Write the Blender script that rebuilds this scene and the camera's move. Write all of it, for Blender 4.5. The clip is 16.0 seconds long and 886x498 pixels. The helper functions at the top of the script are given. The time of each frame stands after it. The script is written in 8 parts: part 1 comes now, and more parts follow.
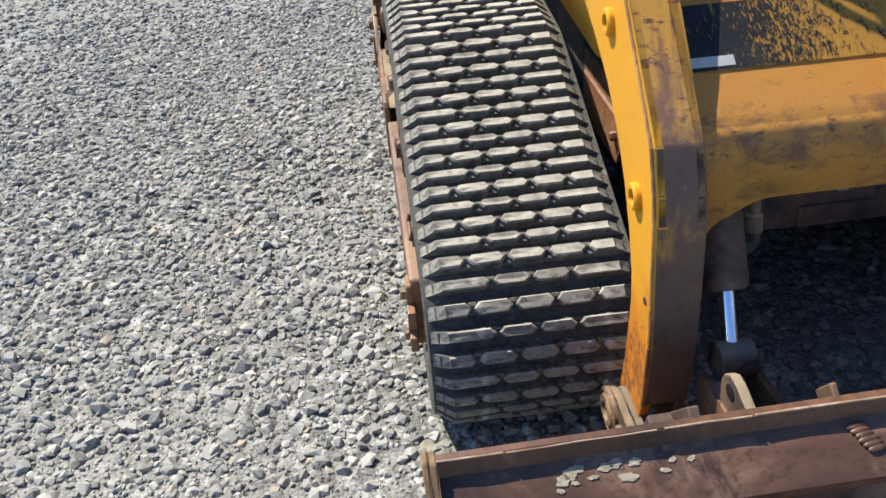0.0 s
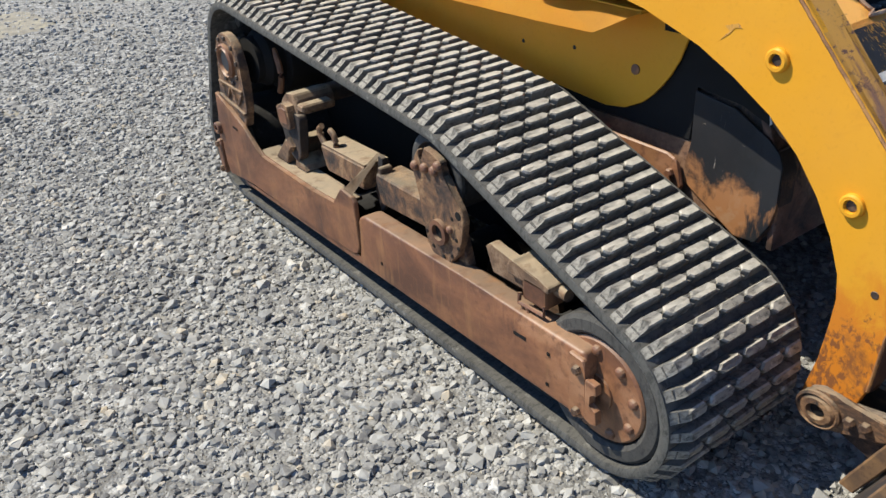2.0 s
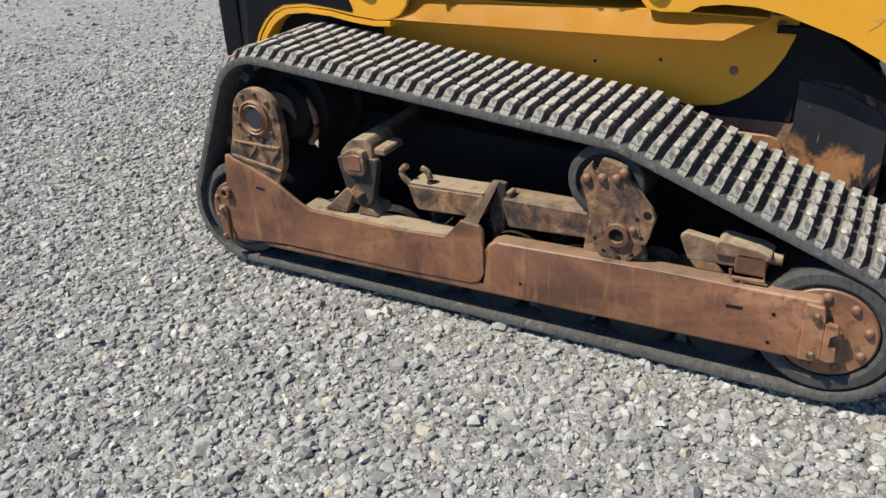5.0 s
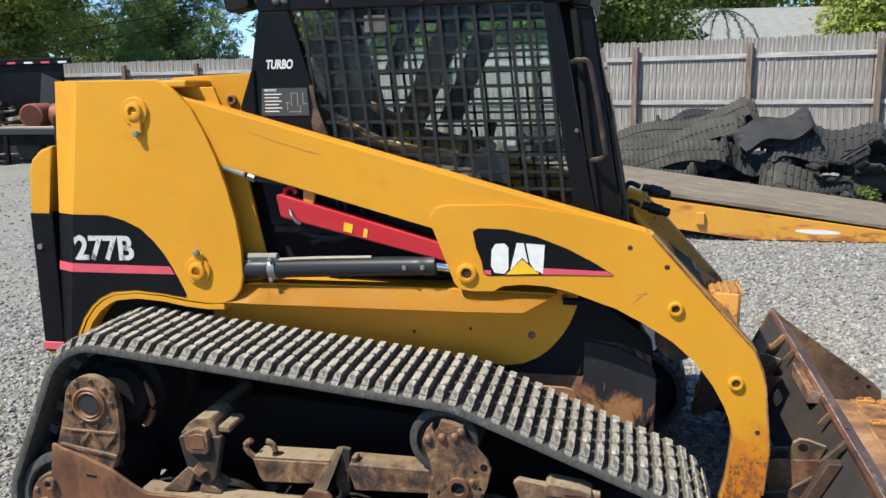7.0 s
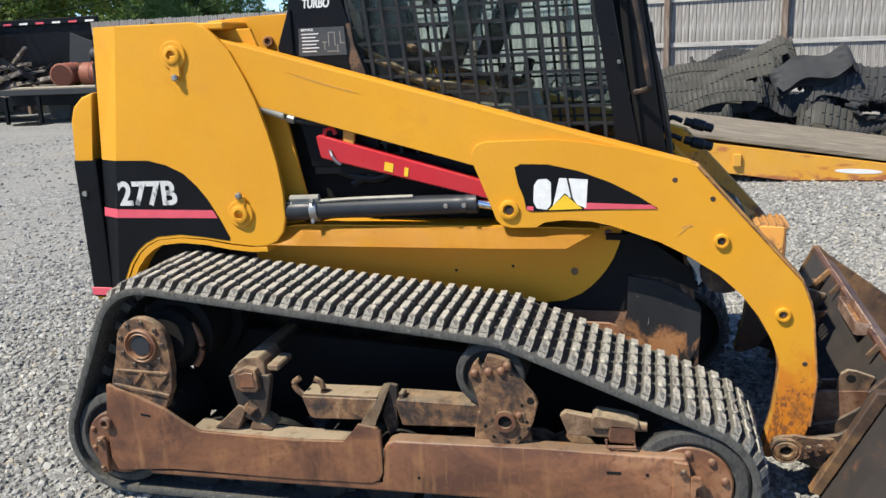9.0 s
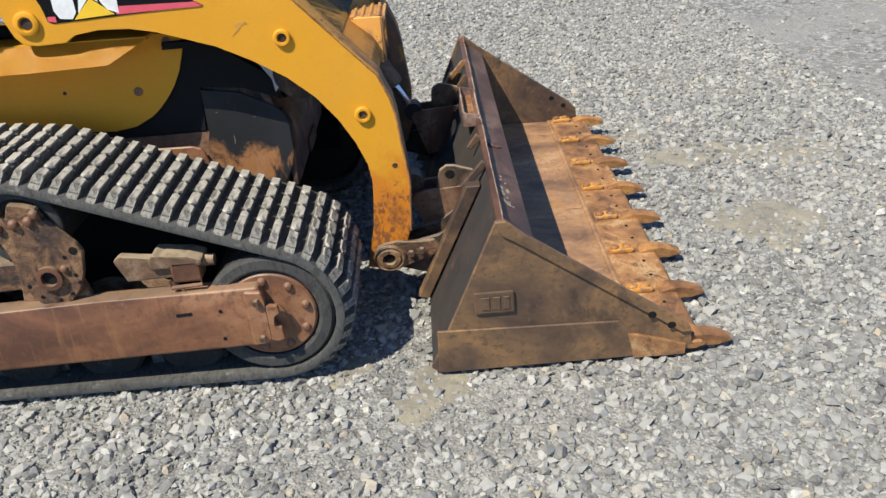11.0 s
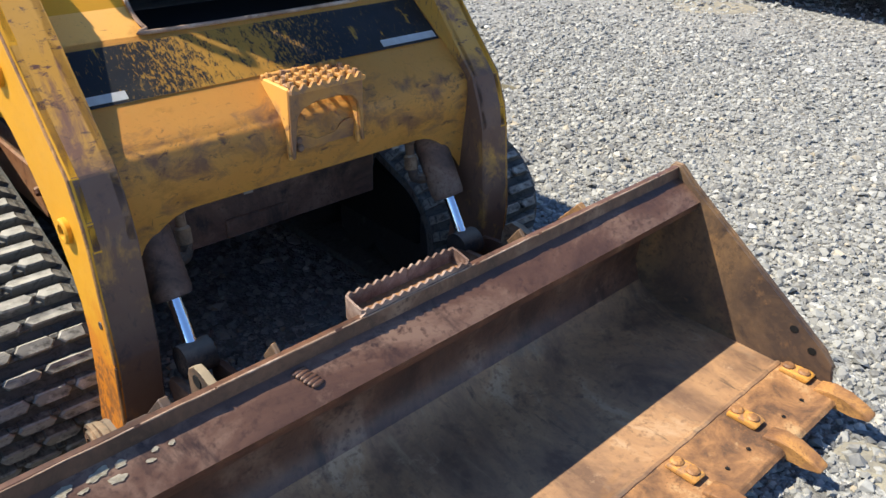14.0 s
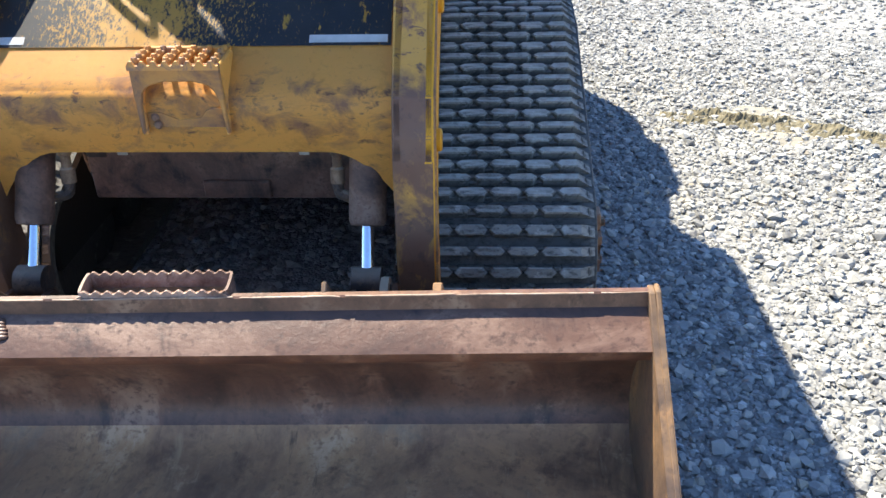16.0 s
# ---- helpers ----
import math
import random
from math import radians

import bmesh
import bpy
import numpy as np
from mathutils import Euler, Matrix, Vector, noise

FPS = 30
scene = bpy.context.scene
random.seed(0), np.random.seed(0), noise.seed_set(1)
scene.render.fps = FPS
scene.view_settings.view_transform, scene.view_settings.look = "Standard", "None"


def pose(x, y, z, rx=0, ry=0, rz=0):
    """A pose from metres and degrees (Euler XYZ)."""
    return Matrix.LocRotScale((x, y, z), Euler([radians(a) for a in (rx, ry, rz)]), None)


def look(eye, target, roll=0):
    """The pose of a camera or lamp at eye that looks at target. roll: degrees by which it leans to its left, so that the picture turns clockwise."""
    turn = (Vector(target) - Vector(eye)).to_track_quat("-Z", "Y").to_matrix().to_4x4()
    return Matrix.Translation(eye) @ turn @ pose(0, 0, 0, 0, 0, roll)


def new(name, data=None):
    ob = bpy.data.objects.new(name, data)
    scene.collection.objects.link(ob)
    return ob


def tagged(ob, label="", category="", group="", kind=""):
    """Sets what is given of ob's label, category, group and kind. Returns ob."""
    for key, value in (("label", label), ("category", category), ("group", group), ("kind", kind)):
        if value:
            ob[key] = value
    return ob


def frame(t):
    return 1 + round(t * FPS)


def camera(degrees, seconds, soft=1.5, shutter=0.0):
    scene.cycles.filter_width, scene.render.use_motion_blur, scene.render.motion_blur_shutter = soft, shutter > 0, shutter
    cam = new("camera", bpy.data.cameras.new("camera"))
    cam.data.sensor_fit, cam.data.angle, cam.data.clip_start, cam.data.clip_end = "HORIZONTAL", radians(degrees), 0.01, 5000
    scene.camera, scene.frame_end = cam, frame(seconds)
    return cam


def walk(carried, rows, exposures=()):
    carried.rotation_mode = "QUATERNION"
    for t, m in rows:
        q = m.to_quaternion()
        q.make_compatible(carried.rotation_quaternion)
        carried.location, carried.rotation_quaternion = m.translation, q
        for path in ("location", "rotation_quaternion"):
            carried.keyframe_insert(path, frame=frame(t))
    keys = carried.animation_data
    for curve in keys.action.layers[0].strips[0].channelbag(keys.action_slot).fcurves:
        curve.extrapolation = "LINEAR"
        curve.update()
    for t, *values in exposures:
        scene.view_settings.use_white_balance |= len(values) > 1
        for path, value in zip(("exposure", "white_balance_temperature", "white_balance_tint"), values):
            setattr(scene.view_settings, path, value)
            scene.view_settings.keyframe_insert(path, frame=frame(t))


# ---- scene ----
cam = camera(55.9, 16.0)
PATH = [
    (0, (-1.065, 0.05, 1.501), (-0.951, 1.739, 0.436), -4.5),
    (0.5, (-1.368, 0.112, 1.544), (-1.036, 1.786, 0.501), -5.1),
    (1, (-1.634, 0.249, 1.534), (-1.042, 1.849, 0.489), -4.3),
    (1.5, (-1.876, 0.48, 1.504), (-1.072, 1.994, 0.473), -4.3),
    (2, (-2.169, 0.587, 1.553), (-1.195, 2.037, 0.579), -4.3),
    (2.5, (-2.46, 0.756, 1.578), (-1.363, 2.156, 0.664), -3.9),
    (3, (-2.649, 1.025, 1.576), (-1.453, 2.373, 0.709), -3.3),
    (3.2, (-2.714, 1.099, 1.577), (-1.484, 2.423, 0.722), -3.2),
    (5.3, (-3.325, 1.704, 1.619), (-1.692, 2.473, 0.757), -2.6),
    (5.5, (-3.388, 1.749, 1.638), (-1.684, 2.428, 0.841), -2.3),
    (6, (-3.518, 1.795, 1.708), (-1.699, 2.306, 1.052), -1.7),
    (6.5, (-3.555, 1.811, 1.784), (-1.673, 2.229, 1.253), -1.3),
    (7, (-3.577, 1.793, 1.798), (-1.66, 2.207, 1.408), -1.1),
    (7.5, (-3.6, 1.82, 1.809), (-1.68, 2.287, 1.5), -1.0),
    (8, (-3.629, 1.863, 1.815), (-1.732, 2.417, 1.504), -1.1),
    (8.5, (-3.633, 1.878, 1.787), (-1.764, 2.477, 1.402), -1.8),
    (9, (-3.596, 1.84, 1.742), (-1.719, 2.32, 1.245), -2.7),
    (9.5, (-3.555, 1.734, 1.703), (-1.671, 1.982, 1.078), -3.7),
    (9.8, (-3.537, 1.652, 1.662), (-1.676, 1.775, 0.941), -4.2),
    (10, (-3.5, 1.598, 1.638), (-1.669, 1.635, 0.836), -4.2),
    (10.2, (-3.457, 1.51, 1.607), (-1.661, 1.484, 0.727), -4.6),
    (12.3, (-2.426, 0.583, 1.502), (-0.698, 0.815, 0.522), -1.1),
    (12.5, (-2.28, 0.496, 1.483), (-0.565, 0.86, 0.521), -0.2),
    (13, (-1.886, 0.233, 1.495), (-0.257, 0.918, 0.559), 0.6),
    (13.5, (-1.526, -0.058, 1.497), (-0.086, 0.957, 0.55), 0.9),
    (14, (-1.083, -0.181, 1.49), (0.142, 1.089, 0.548), 1.7),
    (14.5, (-0.642, -0.361, 1.504), (0.345, 1.107, 0.572), 2.6),
    (15, (-0.23, -0.48, 1.509), (0.495, 1.136, 0.579), 3.4),
    (15.5, (0.202, -0.438, 1.517), (0.613, 1.264, 0.552), 2.6),
    (16, (0.656, -0.425, 1.491), (0.558, 1.299, 0.483), -1.4),
]
EXPOSURES = [(0, 0.99), (0.5, 0.88), (2.5, 0.77), (5.5, 0.67), (8, 0.68), (9.5, 0.76), (10.5, 0.64), (12.5, 0.68), (14.5, 1.30), (16, 1.88)]
walk(cam, [(t, look(eye, target, roll)) for t, eye, target, roll in PATH], exposures=EXPOSURES)

# ---- light ----
SUN_DIR = Vector((-0.49, 0.497, 1.0)).normalized()
world = bpy.data.worlds.new("sky")
scene.world = world
world.use_nodes = True
wn, wl = world.node_tree.nodes, world.node_tree.links
sky = wn.new("ShaderNodeTexSky")
sky.sky_type = "NISHITA"
sky.sun_disc = False
sky.sun_elevation = math.asin(SUN_DIR.z)
sky.sun_rotation = math.atan2(SUN_DIR.x, SUN_DIR.y)
sky.altitude = 2500
sky.air_density = 0.85
sky.dust_density = 0.0
sky.ozone_density = 3.0
tint = wn.new("ShaderNodeMix")
tint.data_type, tint.blend_type = "RGBA", "MULTIPLY"
tint.inputs[0].default_value = 1.0
tint.inputs[7].default_value = (0.77, 0.875, 0.965, 1)
wl.new(sky.outputs[0], tint.inputs[6])
wl.new(tint.outputs[2], wn["Background"].inputs[0])
wn["Background"].inputs[1].default_value = 0.145
sun = new("sun", bpy.data.lights.new("sun", "SUN"))
sun.data.energy = 4.35
sun.data.angle = radians(0.5)
sun.data.color = (1.0, 0.935, 0.80)
sun.matrix_world = look(SUN_DIR * 50, (0, 0, 0))


# ---- materials ----
def nodes_of(name):
    m = bpy.data.materials.new(name)
    m.use_nodes = True
    nt = m.node_tree
    return m, nt, nt.nodes["Principled BSDF"]


def noise_node(nt, scale, detail=5.0, rough=0.55, coord="Object", stretch=None, distortion=0.0):
    n = nt.nodes.new("ShaderNodeTexNoise")
    n.inputs["Scale"].default_value = scale
    n.inputs["Detail"].default_value = detail
    n.inputs["Roughness"].default_value = rough
    n.inputs["Distortion"].default_value = distortion
    tc = nt.nodes.new("ShaderNodeTexCoord")
    src = tc.outputs[coord]
    if stretch:
        mp = nt.nodes.new("ShaderNodeMapping")
        mp.inputs["Scale"].default_value = stretch
        nt.links.new(src, mp.inputs[0])
        src = mp.outputs[0]
    nt.links.new(src, n.inputs["Vector"])
    return n


def ramp_node(nt, src, stops):
    r = nt.nodes.new("ShaderNodeValToRGB")
    els = r.color_ramp.elements
    while len(els) < len(stops):
        els.new(0.5)
    for e, (p, c) in zip(els, stops):
        e.position = p
        e.color = (*c, 1) if len(c) == 3 else c
    nt.links.new(src, r.inputs[0])
    return r


def mix_node(nt, fac, a, b, mode="MIX"):
    m = nt.nodes.new("ShaderNodeMix")
    m.data_type = "RGBA"
    m.blend_type = mode
    for key, v in ((0, fac), (6, a), (7, b)):
        if hasattr(v, "links"):
            nt.links.new(v, m.inputs[key])
        else:
            m.inputs[key].default_value = v if key == 0 else (*v, 1)
    return m.outputs[2]


def bump_node(nt, height, strength, dist, bsdf):
    b = nt.nodes.new("ShaderNodeBump")
    b.inputs["Strength"].default_value = strength
    b.inputs["Distance"].default_value = dist
    nt.links.new(height, b.inputs["Height"])
    nt.links.new(b.outputs[0], bsdf.inputs["Normal"])


BLACK, WHITE = (0, 0, 0), (1, 1, 1)


def mask(nt, scale, lo, hi, detail=6, rough=0.6, stretch=None, distortion=0.0):
    """Patches of a noise, 0 to 1."""
    return ramp_node(nt, noise_node(nt, scale, detail, rough, "Object", stretch, distortion).outputs[0], [(lo, BLACK), (hi, WHITE)]).outputs[0]


def band(nt, stops, noise_scale, lo, hi, stretch=None, turn=1):
    """Patches that keep to a stretch of the height (or, turn 1, of the length): stops of (place, amount)."""
    tc = nt.nodes.new("ShaderNodeTexCoord")
    sep = nt.nodes.new("ShaderNodeSeparateXYZ")
    nt.links.new(tc.outputs["Object"], sep.inputs[0])
    rng = nt.nodes.new("ShaderNodeMapRange")
    rng.inputs["From Min"].default_value, rng.inputs["From Max"].default_value = stops[0][0], stops[-1][0]
    nt.links.new(sep.outputs[turn], rng.inputs[0])
    w = stops[-1][0] - stops[0][0]
    env = ramp_node(nt, rng.outputs[0], [((p - stops[0][0]) / w, (a,) * 3) for p, a in stops]).outputs[0]
    n = noise_node(nt, noise_scale, 8, 0.68, "Object", stretch, 0.5)
    mul = nt.nodes.new("ShaderNodeMath")
    mul.operation = "MULTIPLY"
    nt.links.new(env, mul.inputs[0])
    nt.links.new(n.outputs[0], mul.inputs[1])
    return ramp_node(nt, mul.outputs[0], [(lo, BLACK), (hi, WHITE)]).outputs[0]


def painted(name, col, dark, wear=(), rough=0.42, dust=0.0, dust_col=(0.34, 0.27, 0.19), bump=0.06, bands=(), spec=0.5):
    """Paint with a slow change of tone, fine grime, and worn patches: wear is a list of (scale, lo, hi, colour, stretch)."""
    m, nt, b = nodes_of(name)
    c = mix_node(nt, mask(nt, 1.7, 0.3, 0.75), col, dark)
    c = mix_node(nt, mask(nt, 90, 0.55, 0.95), c, tuple(v * 0.9 for v in dark))
    for scale, lo, hi, wc, stretch in wear:
        c = mix_node(nt, mask(nt, scale, lo, hi, 8, 0.68, stretch, 0.4), c, wc)
    for stops, scale, lo, hi, wc, stretch, *axis in bands:
        c = mix_node(nt, band(nt, stops, scale, lo, hi, stretch, axis[0] if axis else 2), c, wc)
    if dust:
        d = ramp_node(nt, noise_node(nt, 5, 7, 0.62).outputs[0], [(0.35, BLACK), (0.75, (dust,) * 3)]).outputs[0]
        c = mix_node(nt, d, c, dust_col)
    nt.links.new(c, b.inputs["Base Color"])
    r = ramp_node(nt, noise_node(nt, 9, 6).outputs[0], [(0.3, (rough - 0.1,) * 3), (0.75, (rough + 0.2,) * 3)])
    nt.links.new(r.outputs[0], b.inputs["Roughness"])
    b.inputs["Specular IOR Level"].default_value = spec
    bump_node(nt, noise_node(nt, 60, 4).outputs[0], bump, 0.002, b)
    return m


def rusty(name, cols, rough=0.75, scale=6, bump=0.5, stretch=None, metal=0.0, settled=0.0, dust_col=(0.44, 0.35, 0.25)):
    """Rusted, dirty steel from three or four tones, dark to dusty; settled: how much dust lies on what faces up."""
    m, nt, b = nodes_of(name)
    n = noise_node(nt, scale, 9, 0.66, "Object", stretch, 0.5)
    c = ramp_node(nt, n.outputs[0], [(0.37 + 0.26 * i / (len(cols) - 1), k) for i, k in enumerate(cols)]).outputs[0]
    c = mix_node(nt, mask(nt, scale * 1.7, 0.56, 0.66, 9, 0.7, (1, 1, 0.7), 0.4), c, tuple(v * 0.9 for v in cols[0]))
    c = mix_node(nt, mask(nt, scale * 16, 0.52, 0.68), c, tuple(v * 0.8 for v in cols[1]))
    c = mix_node(nt, mask(nt, scale * 3.1, 0.60, 0.78, 9, 0.75), c, tuple(min(1, v * 1.1) for v in cols[-1]))
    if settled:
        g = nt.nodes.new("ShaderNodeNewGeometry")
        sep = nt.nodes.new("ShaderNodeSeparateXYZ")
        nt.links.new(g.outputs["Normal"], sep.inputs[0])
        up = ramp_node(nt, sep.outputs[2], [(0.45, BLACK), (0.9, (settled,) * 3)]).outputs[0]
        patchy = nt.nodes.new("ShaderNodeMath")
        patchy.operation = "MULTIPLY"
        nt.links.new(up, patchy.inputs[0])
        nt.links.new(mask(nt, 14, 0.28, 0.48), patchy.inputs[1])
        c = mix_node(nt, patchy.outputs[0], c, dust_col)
    nt.links.new(c, b.inputs["Base Color"])
    b.inputs["Roughness"].default_value = rough
    b.inputs["Metallic"].default_value = metal
    bump_node(nt, noise_node(nt, scale * 11, 6, 0.7).outputs[0], bump, 0.004, b)
    return m


def plain(name, col, rough=0.5, metal=0.0, vary=0.25, scale=14, bump=0.1):
    m, nt, b = nodes_of(name)
    c = mix_node(nt, mask(nt, scale, 0.3, 0.72), col, tuple(v * (1 - vary) for v in col))
    nt.links.new(c, b.inputs["Base Color"])
    b.inputs["Roughness"].default_value = rough
    b.inputs["Metallic"].default_value = metal
    b.inputs["Specular IOR Level"].default_value = 0.3
    bump_node(nt, noise_node(nt, scale * 8, 4).outputs[0], bump, 0.002, b)
    return m


YEL, YEL_D = (0.68, 0.318, 0.020), (0.60, 0.268, 0.016)
SCUFF = (0.075, 0.035, 0.025)
M_YELLOW = painted("yellow_paint", YEL, YEL_D, [(2.6, 0.60, 0.72, (0.62, 0.29, 0.02), None), (31, 0.765, 0.79, SCUFF, (1, 0.4, 1)), (3.4, 0.56, 0.80, (0.56, 0.245, 0.02), (1, 1, 1.5))], 0.5, 0.06, spec=0.2)
M_ARM = painted("arm_yellow_paint", YEL, YEL_D, [(2.6, 0.60, 0.72, (0.62, 0.29, 0.02), None), (31, 0.765, 0.79, SCUFF, (1, 0.4, 1)), (3.4, 0.56, 0.80, (0.56, 0.245, 0.02), (1, 1, 1.5))], 0.5, 0.06, spec=0.2, bands=[
    ([(0.15, 1.5), (0.40, 1.4), (0.50, 1.1), (0.60, 0.75), (0.80, 0.3)], 9, 0.38, 0.60, (0.56, 0.185, 0.014), (1, 1.6, 1)), ([(0.15, 1.15), (0.42, 1.1), (0.52, 0.95), (0.66, 0.2)], 34, 0.56, 0.64, (0.22, 0.08, 0.025), (1, 1.6, 0.9)), ([(0.15, 1.2), (0.40, 1.12), (0.50, 0.85), (0.60, 0.2)], 7, 0.56, 0.66, (0.24, 0.09, 0.025), (1, 1, 1))])
M_CROSS = painted("scratched_crossmember_paint", (0.86, 0.425, 0.085), (0.80, 0.375, 0.07),
                  [(9, 0.56, 0.72, (0.56, 0.25, 0.035), (1, 1, 1.4)), (55, 0.63, 0.74, (0.36, 0.16, 0.045), (0.35, 1, 1.6)), (80, 0.62, 0.74, (0.38, 0.17, 0.045), (1.4, 1, 0.5)), (5, 0.60, 0.75, (0.42, 0.19, 0.05), (0.5, 1, 1.5)), (2.6, 0.66, 0.71, (0.17, 0.075, 0.055), (0.6, 1, 1.8))], 0.45, 0.14, bands=[
    ([(0.60, 0.92), (0.76, 0.95), (0.82, 1.08), (0.865, 1.12), (0.90, 0.86), (0.94, 0.6)], 14, 0.50, 0.70, (0.33, 0.155, 0.078), (0.8, 1, 1.2)), ([(0.66, 0.95), (0.80, 1.0), (0.86, 1.05), (0.90, 0.85), (0.96, 0.6)], 45, 0.57, 0.68, (0.20, 0.09, 0.045), (0.7, 1, 1.1))])
M_YELLOW_WORN = painted("worn_yellow_paint", (0.60, 0.31, 0.035), (0.50, 0.24, 0.028),
                        [(7, 0.56, 0.66, (0.30, 0.13, 0.03), (1, 1, 1.4)), (34, 0.57, 0.63, (0.13, 0.055, 0.025), (1, 1, 2.2)), (4.1, 0.62, 0.68, (0.085, 0.035, 0.035), (0.7, 1, 1.6))], 0.5, 0.2)
M_YELLOW_EDGE = painted("scuffed_yellow_edge", (0.58, 0.285, 0.035), (0.48, 0.22, 0.03), [(26, 0.58, 0.64, (0.12, 0.05, 0.03), (1, 3, 1)), (6, 0.55, 0.66, (0.20, 0.085, 0.045), (2.2, 1, 0.7))], 0.55, 0.12, bands=[
    ([(0.15, 1.4), (0.30, 1.4), (0.55, 1.3), (0.84, 1.22), (0.92, 0.62), (1.3, 0.50)], 10, 0.36, 0.58, (0.135, 0.062, 0.034), (1, 1, 0.8)), ([(0.15, 1.0), (0.9, 1.0), (0.95, 0.92), (1.3, 0.9)], 30, 0.54, 0.64, (0.085, 0.04, 0.026), (1, 2, 0.7)), ([(0.15, 1.1), (0.34, 1.0), (0.46, 0.7), (0.55, 0.3)], 12, 0.52, 0.64, (0.24, 0.10, 0.03), (1, 1, 0.6))])
M_SCUFF_BROWN = painted("brown_rubbed_paint", (0.17, 0.085, 0.045), (0.12, 0.058, 0.035), [(9, 0.50, 0.62, (0.09, 0.045, 0.03), None), (14, 0.62, 0.70, (0.40, 0.20, 0.04), None)], 0.6, 0.15)
M_STEP_FRAME = painted("scuffed_step_paint", (0.50, 0.235, 0.035), (0.38, 0.165, 0.03), [(9, 0.42, 0.60, (0.17, 0.078, 0.035), (1, 1, 1.2)), (40, 0.58, 0.68, (0.10, 0.05, 0.03), None)], 0.6, 0.15)
M_BLACK = painted("black_paint", (0.0055, 0.006, 0.0075), (0.0045, 0.0045, 0.0055), [(30, 0.72, 0.76, (0.04, 0.037, 0.034), (1, 1, 0.4))], 0.36, 0.02, (0.08, 0.072, 0.064), spec=0.14)
M_BLACK_WORN = painted("worn_black_film", (0.016, 0.018, 0.022), (0.028, 0.03, 0.034), [(6, 0.60, 0.72, (0.075, 0.07, 0.05), (1.5, 1, 0.6)), (17, 0.625, 0.64, (0.58, 0.31, 0.04), (2.6, 1, 0.45)), (60, 0.625, 0.645, (0.50, 0.28, 0.04), (3.6, 1, 0.22))], 0.4, 0.2, (0.15, 0.14, 0.12), bands=[
    ([(-0.46, 0.6), (-0.34, 0.95), (-0.26, 1.05), (-0.10, 1.10), (0.02, 1.0), (0.14, 0.92), (0.26, 0.7)], 90, 0.52, 0.57, (0.58, 0.31, 0.045), (1.9, 1, 0.35), 0),
    ([(-0.32, 0.3), (-0.24, 0.9), (-0.15, 1.15), (-0.05, 1.15), (0.03, 0.8), (0.10, 0.3)], 38, 0.47, 0.56, (0.64, 0.34, 0.05), (1.5, 1, 0.35), 0)])
M_SKID = painted("black_rusted_plate", (0.014, 0.015, 0.017), (0.024, 0.024, 0.024), [(9, 0.60, 0.70, (0.07, 0.055, 0.042), (1, 1, 0.7)), (26, 0.66, 0.69, (0.30, 0.26, 0.21), (1, 4.0, 0.5)), (60, 0.67, 0.70, (0.22, 0.18, 0.14), (1, 0.5, 1.8))], 0.55, 0.10, (0.12, 0.09, 0.07), spec=0.2, bands=[
    ([(0.45, 1.15), (0.56, 1.0), (0.61, 0.80), (0.66, 0.58), (0.82, 0.35)], 5.5, 0.38, 0.52, (0.34, 0.155, 0.062), (1, 1.2, 1)), ([(0.48, 1.0), (0.58, 0.95), (0.65, 0.75), (0.80, 0.5)], 16, 0.52, 0.66, (0.36, 0.20, 0.10), (1, 1.2, 1)),
    ([(1.64, 1.1), (1.70, 1.05), (1.77, 0.86), (1.84, 0.5), (1.92, 0.2)], 7, 0.42, 0.52, (0.020, 0.022, 0.025), (1, 1.5, 0.6), 1)])
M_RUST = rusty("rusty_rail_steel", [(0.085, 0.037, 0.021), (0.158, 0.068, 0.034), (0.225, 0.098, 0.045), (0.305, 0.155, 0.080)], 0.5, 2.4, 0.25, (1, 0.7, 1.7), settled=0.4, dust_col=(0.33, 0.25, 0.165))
nt = M_RUST.node_tree
b = nt.nodes["Principled BSDF"]
base = b.inputs["Base Color"].links[0].from_socket
base = mix_node(nt, mask(nt, 7, 0.54, 0.74, 8, 0.7, (1, 2.2, 0.35), 0.3), base, (0.26, 0.130, 0.055))
base = mix_node(nt, mask(nt, 9, 0.60, 0.72, 8, 0.7, (1, 2.4, 0.3), 0.3), base, (0.06, 0.032, 0.022))
nt.links.new(base, b.inputs["Base Color"])
M_RUST_DARK = rusty("oily_and_shaded_steel", [(0.010, 0.008, 0.007), (0.024, 0.016, 0.012), (0.05, 0.03, 0.02), (0.12, 0.07, 0.04)], 0.8, 7, 0.6, settled=0.35)
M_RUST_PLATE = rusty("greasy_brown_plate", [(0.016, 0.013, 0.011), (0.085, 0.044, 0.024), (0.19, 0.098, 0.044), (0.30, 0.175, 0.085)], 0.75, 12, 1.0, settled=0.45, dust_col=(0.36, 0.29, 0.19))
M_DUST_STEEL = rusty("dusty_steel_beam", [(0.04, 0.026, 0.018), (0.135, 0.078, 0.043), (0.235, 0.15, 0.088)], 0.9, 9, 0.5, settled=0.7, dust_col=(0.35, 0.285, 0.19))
M_BUCKET = rusty("brown_bucket_steel", [(0.044, 0.021, 0.013), (0.094, 0.044, 0.026), (0.138, 0.066, 0.037), (0.235, 0.137, 0.084)], 0.44, 3.4, 0.3, (1.6, 0.7, 0.8))
M_BUCKET_IN = rusty("worn_bucket_floor", [(0.15, 0.084, 0.048), (0.265, 0.147, 0.075), (0.36, 0.20, 0.094), (0.45, 0.295, 0.17)], 0.6, 3.4, 0.35, (1.3, 0.7, 1))
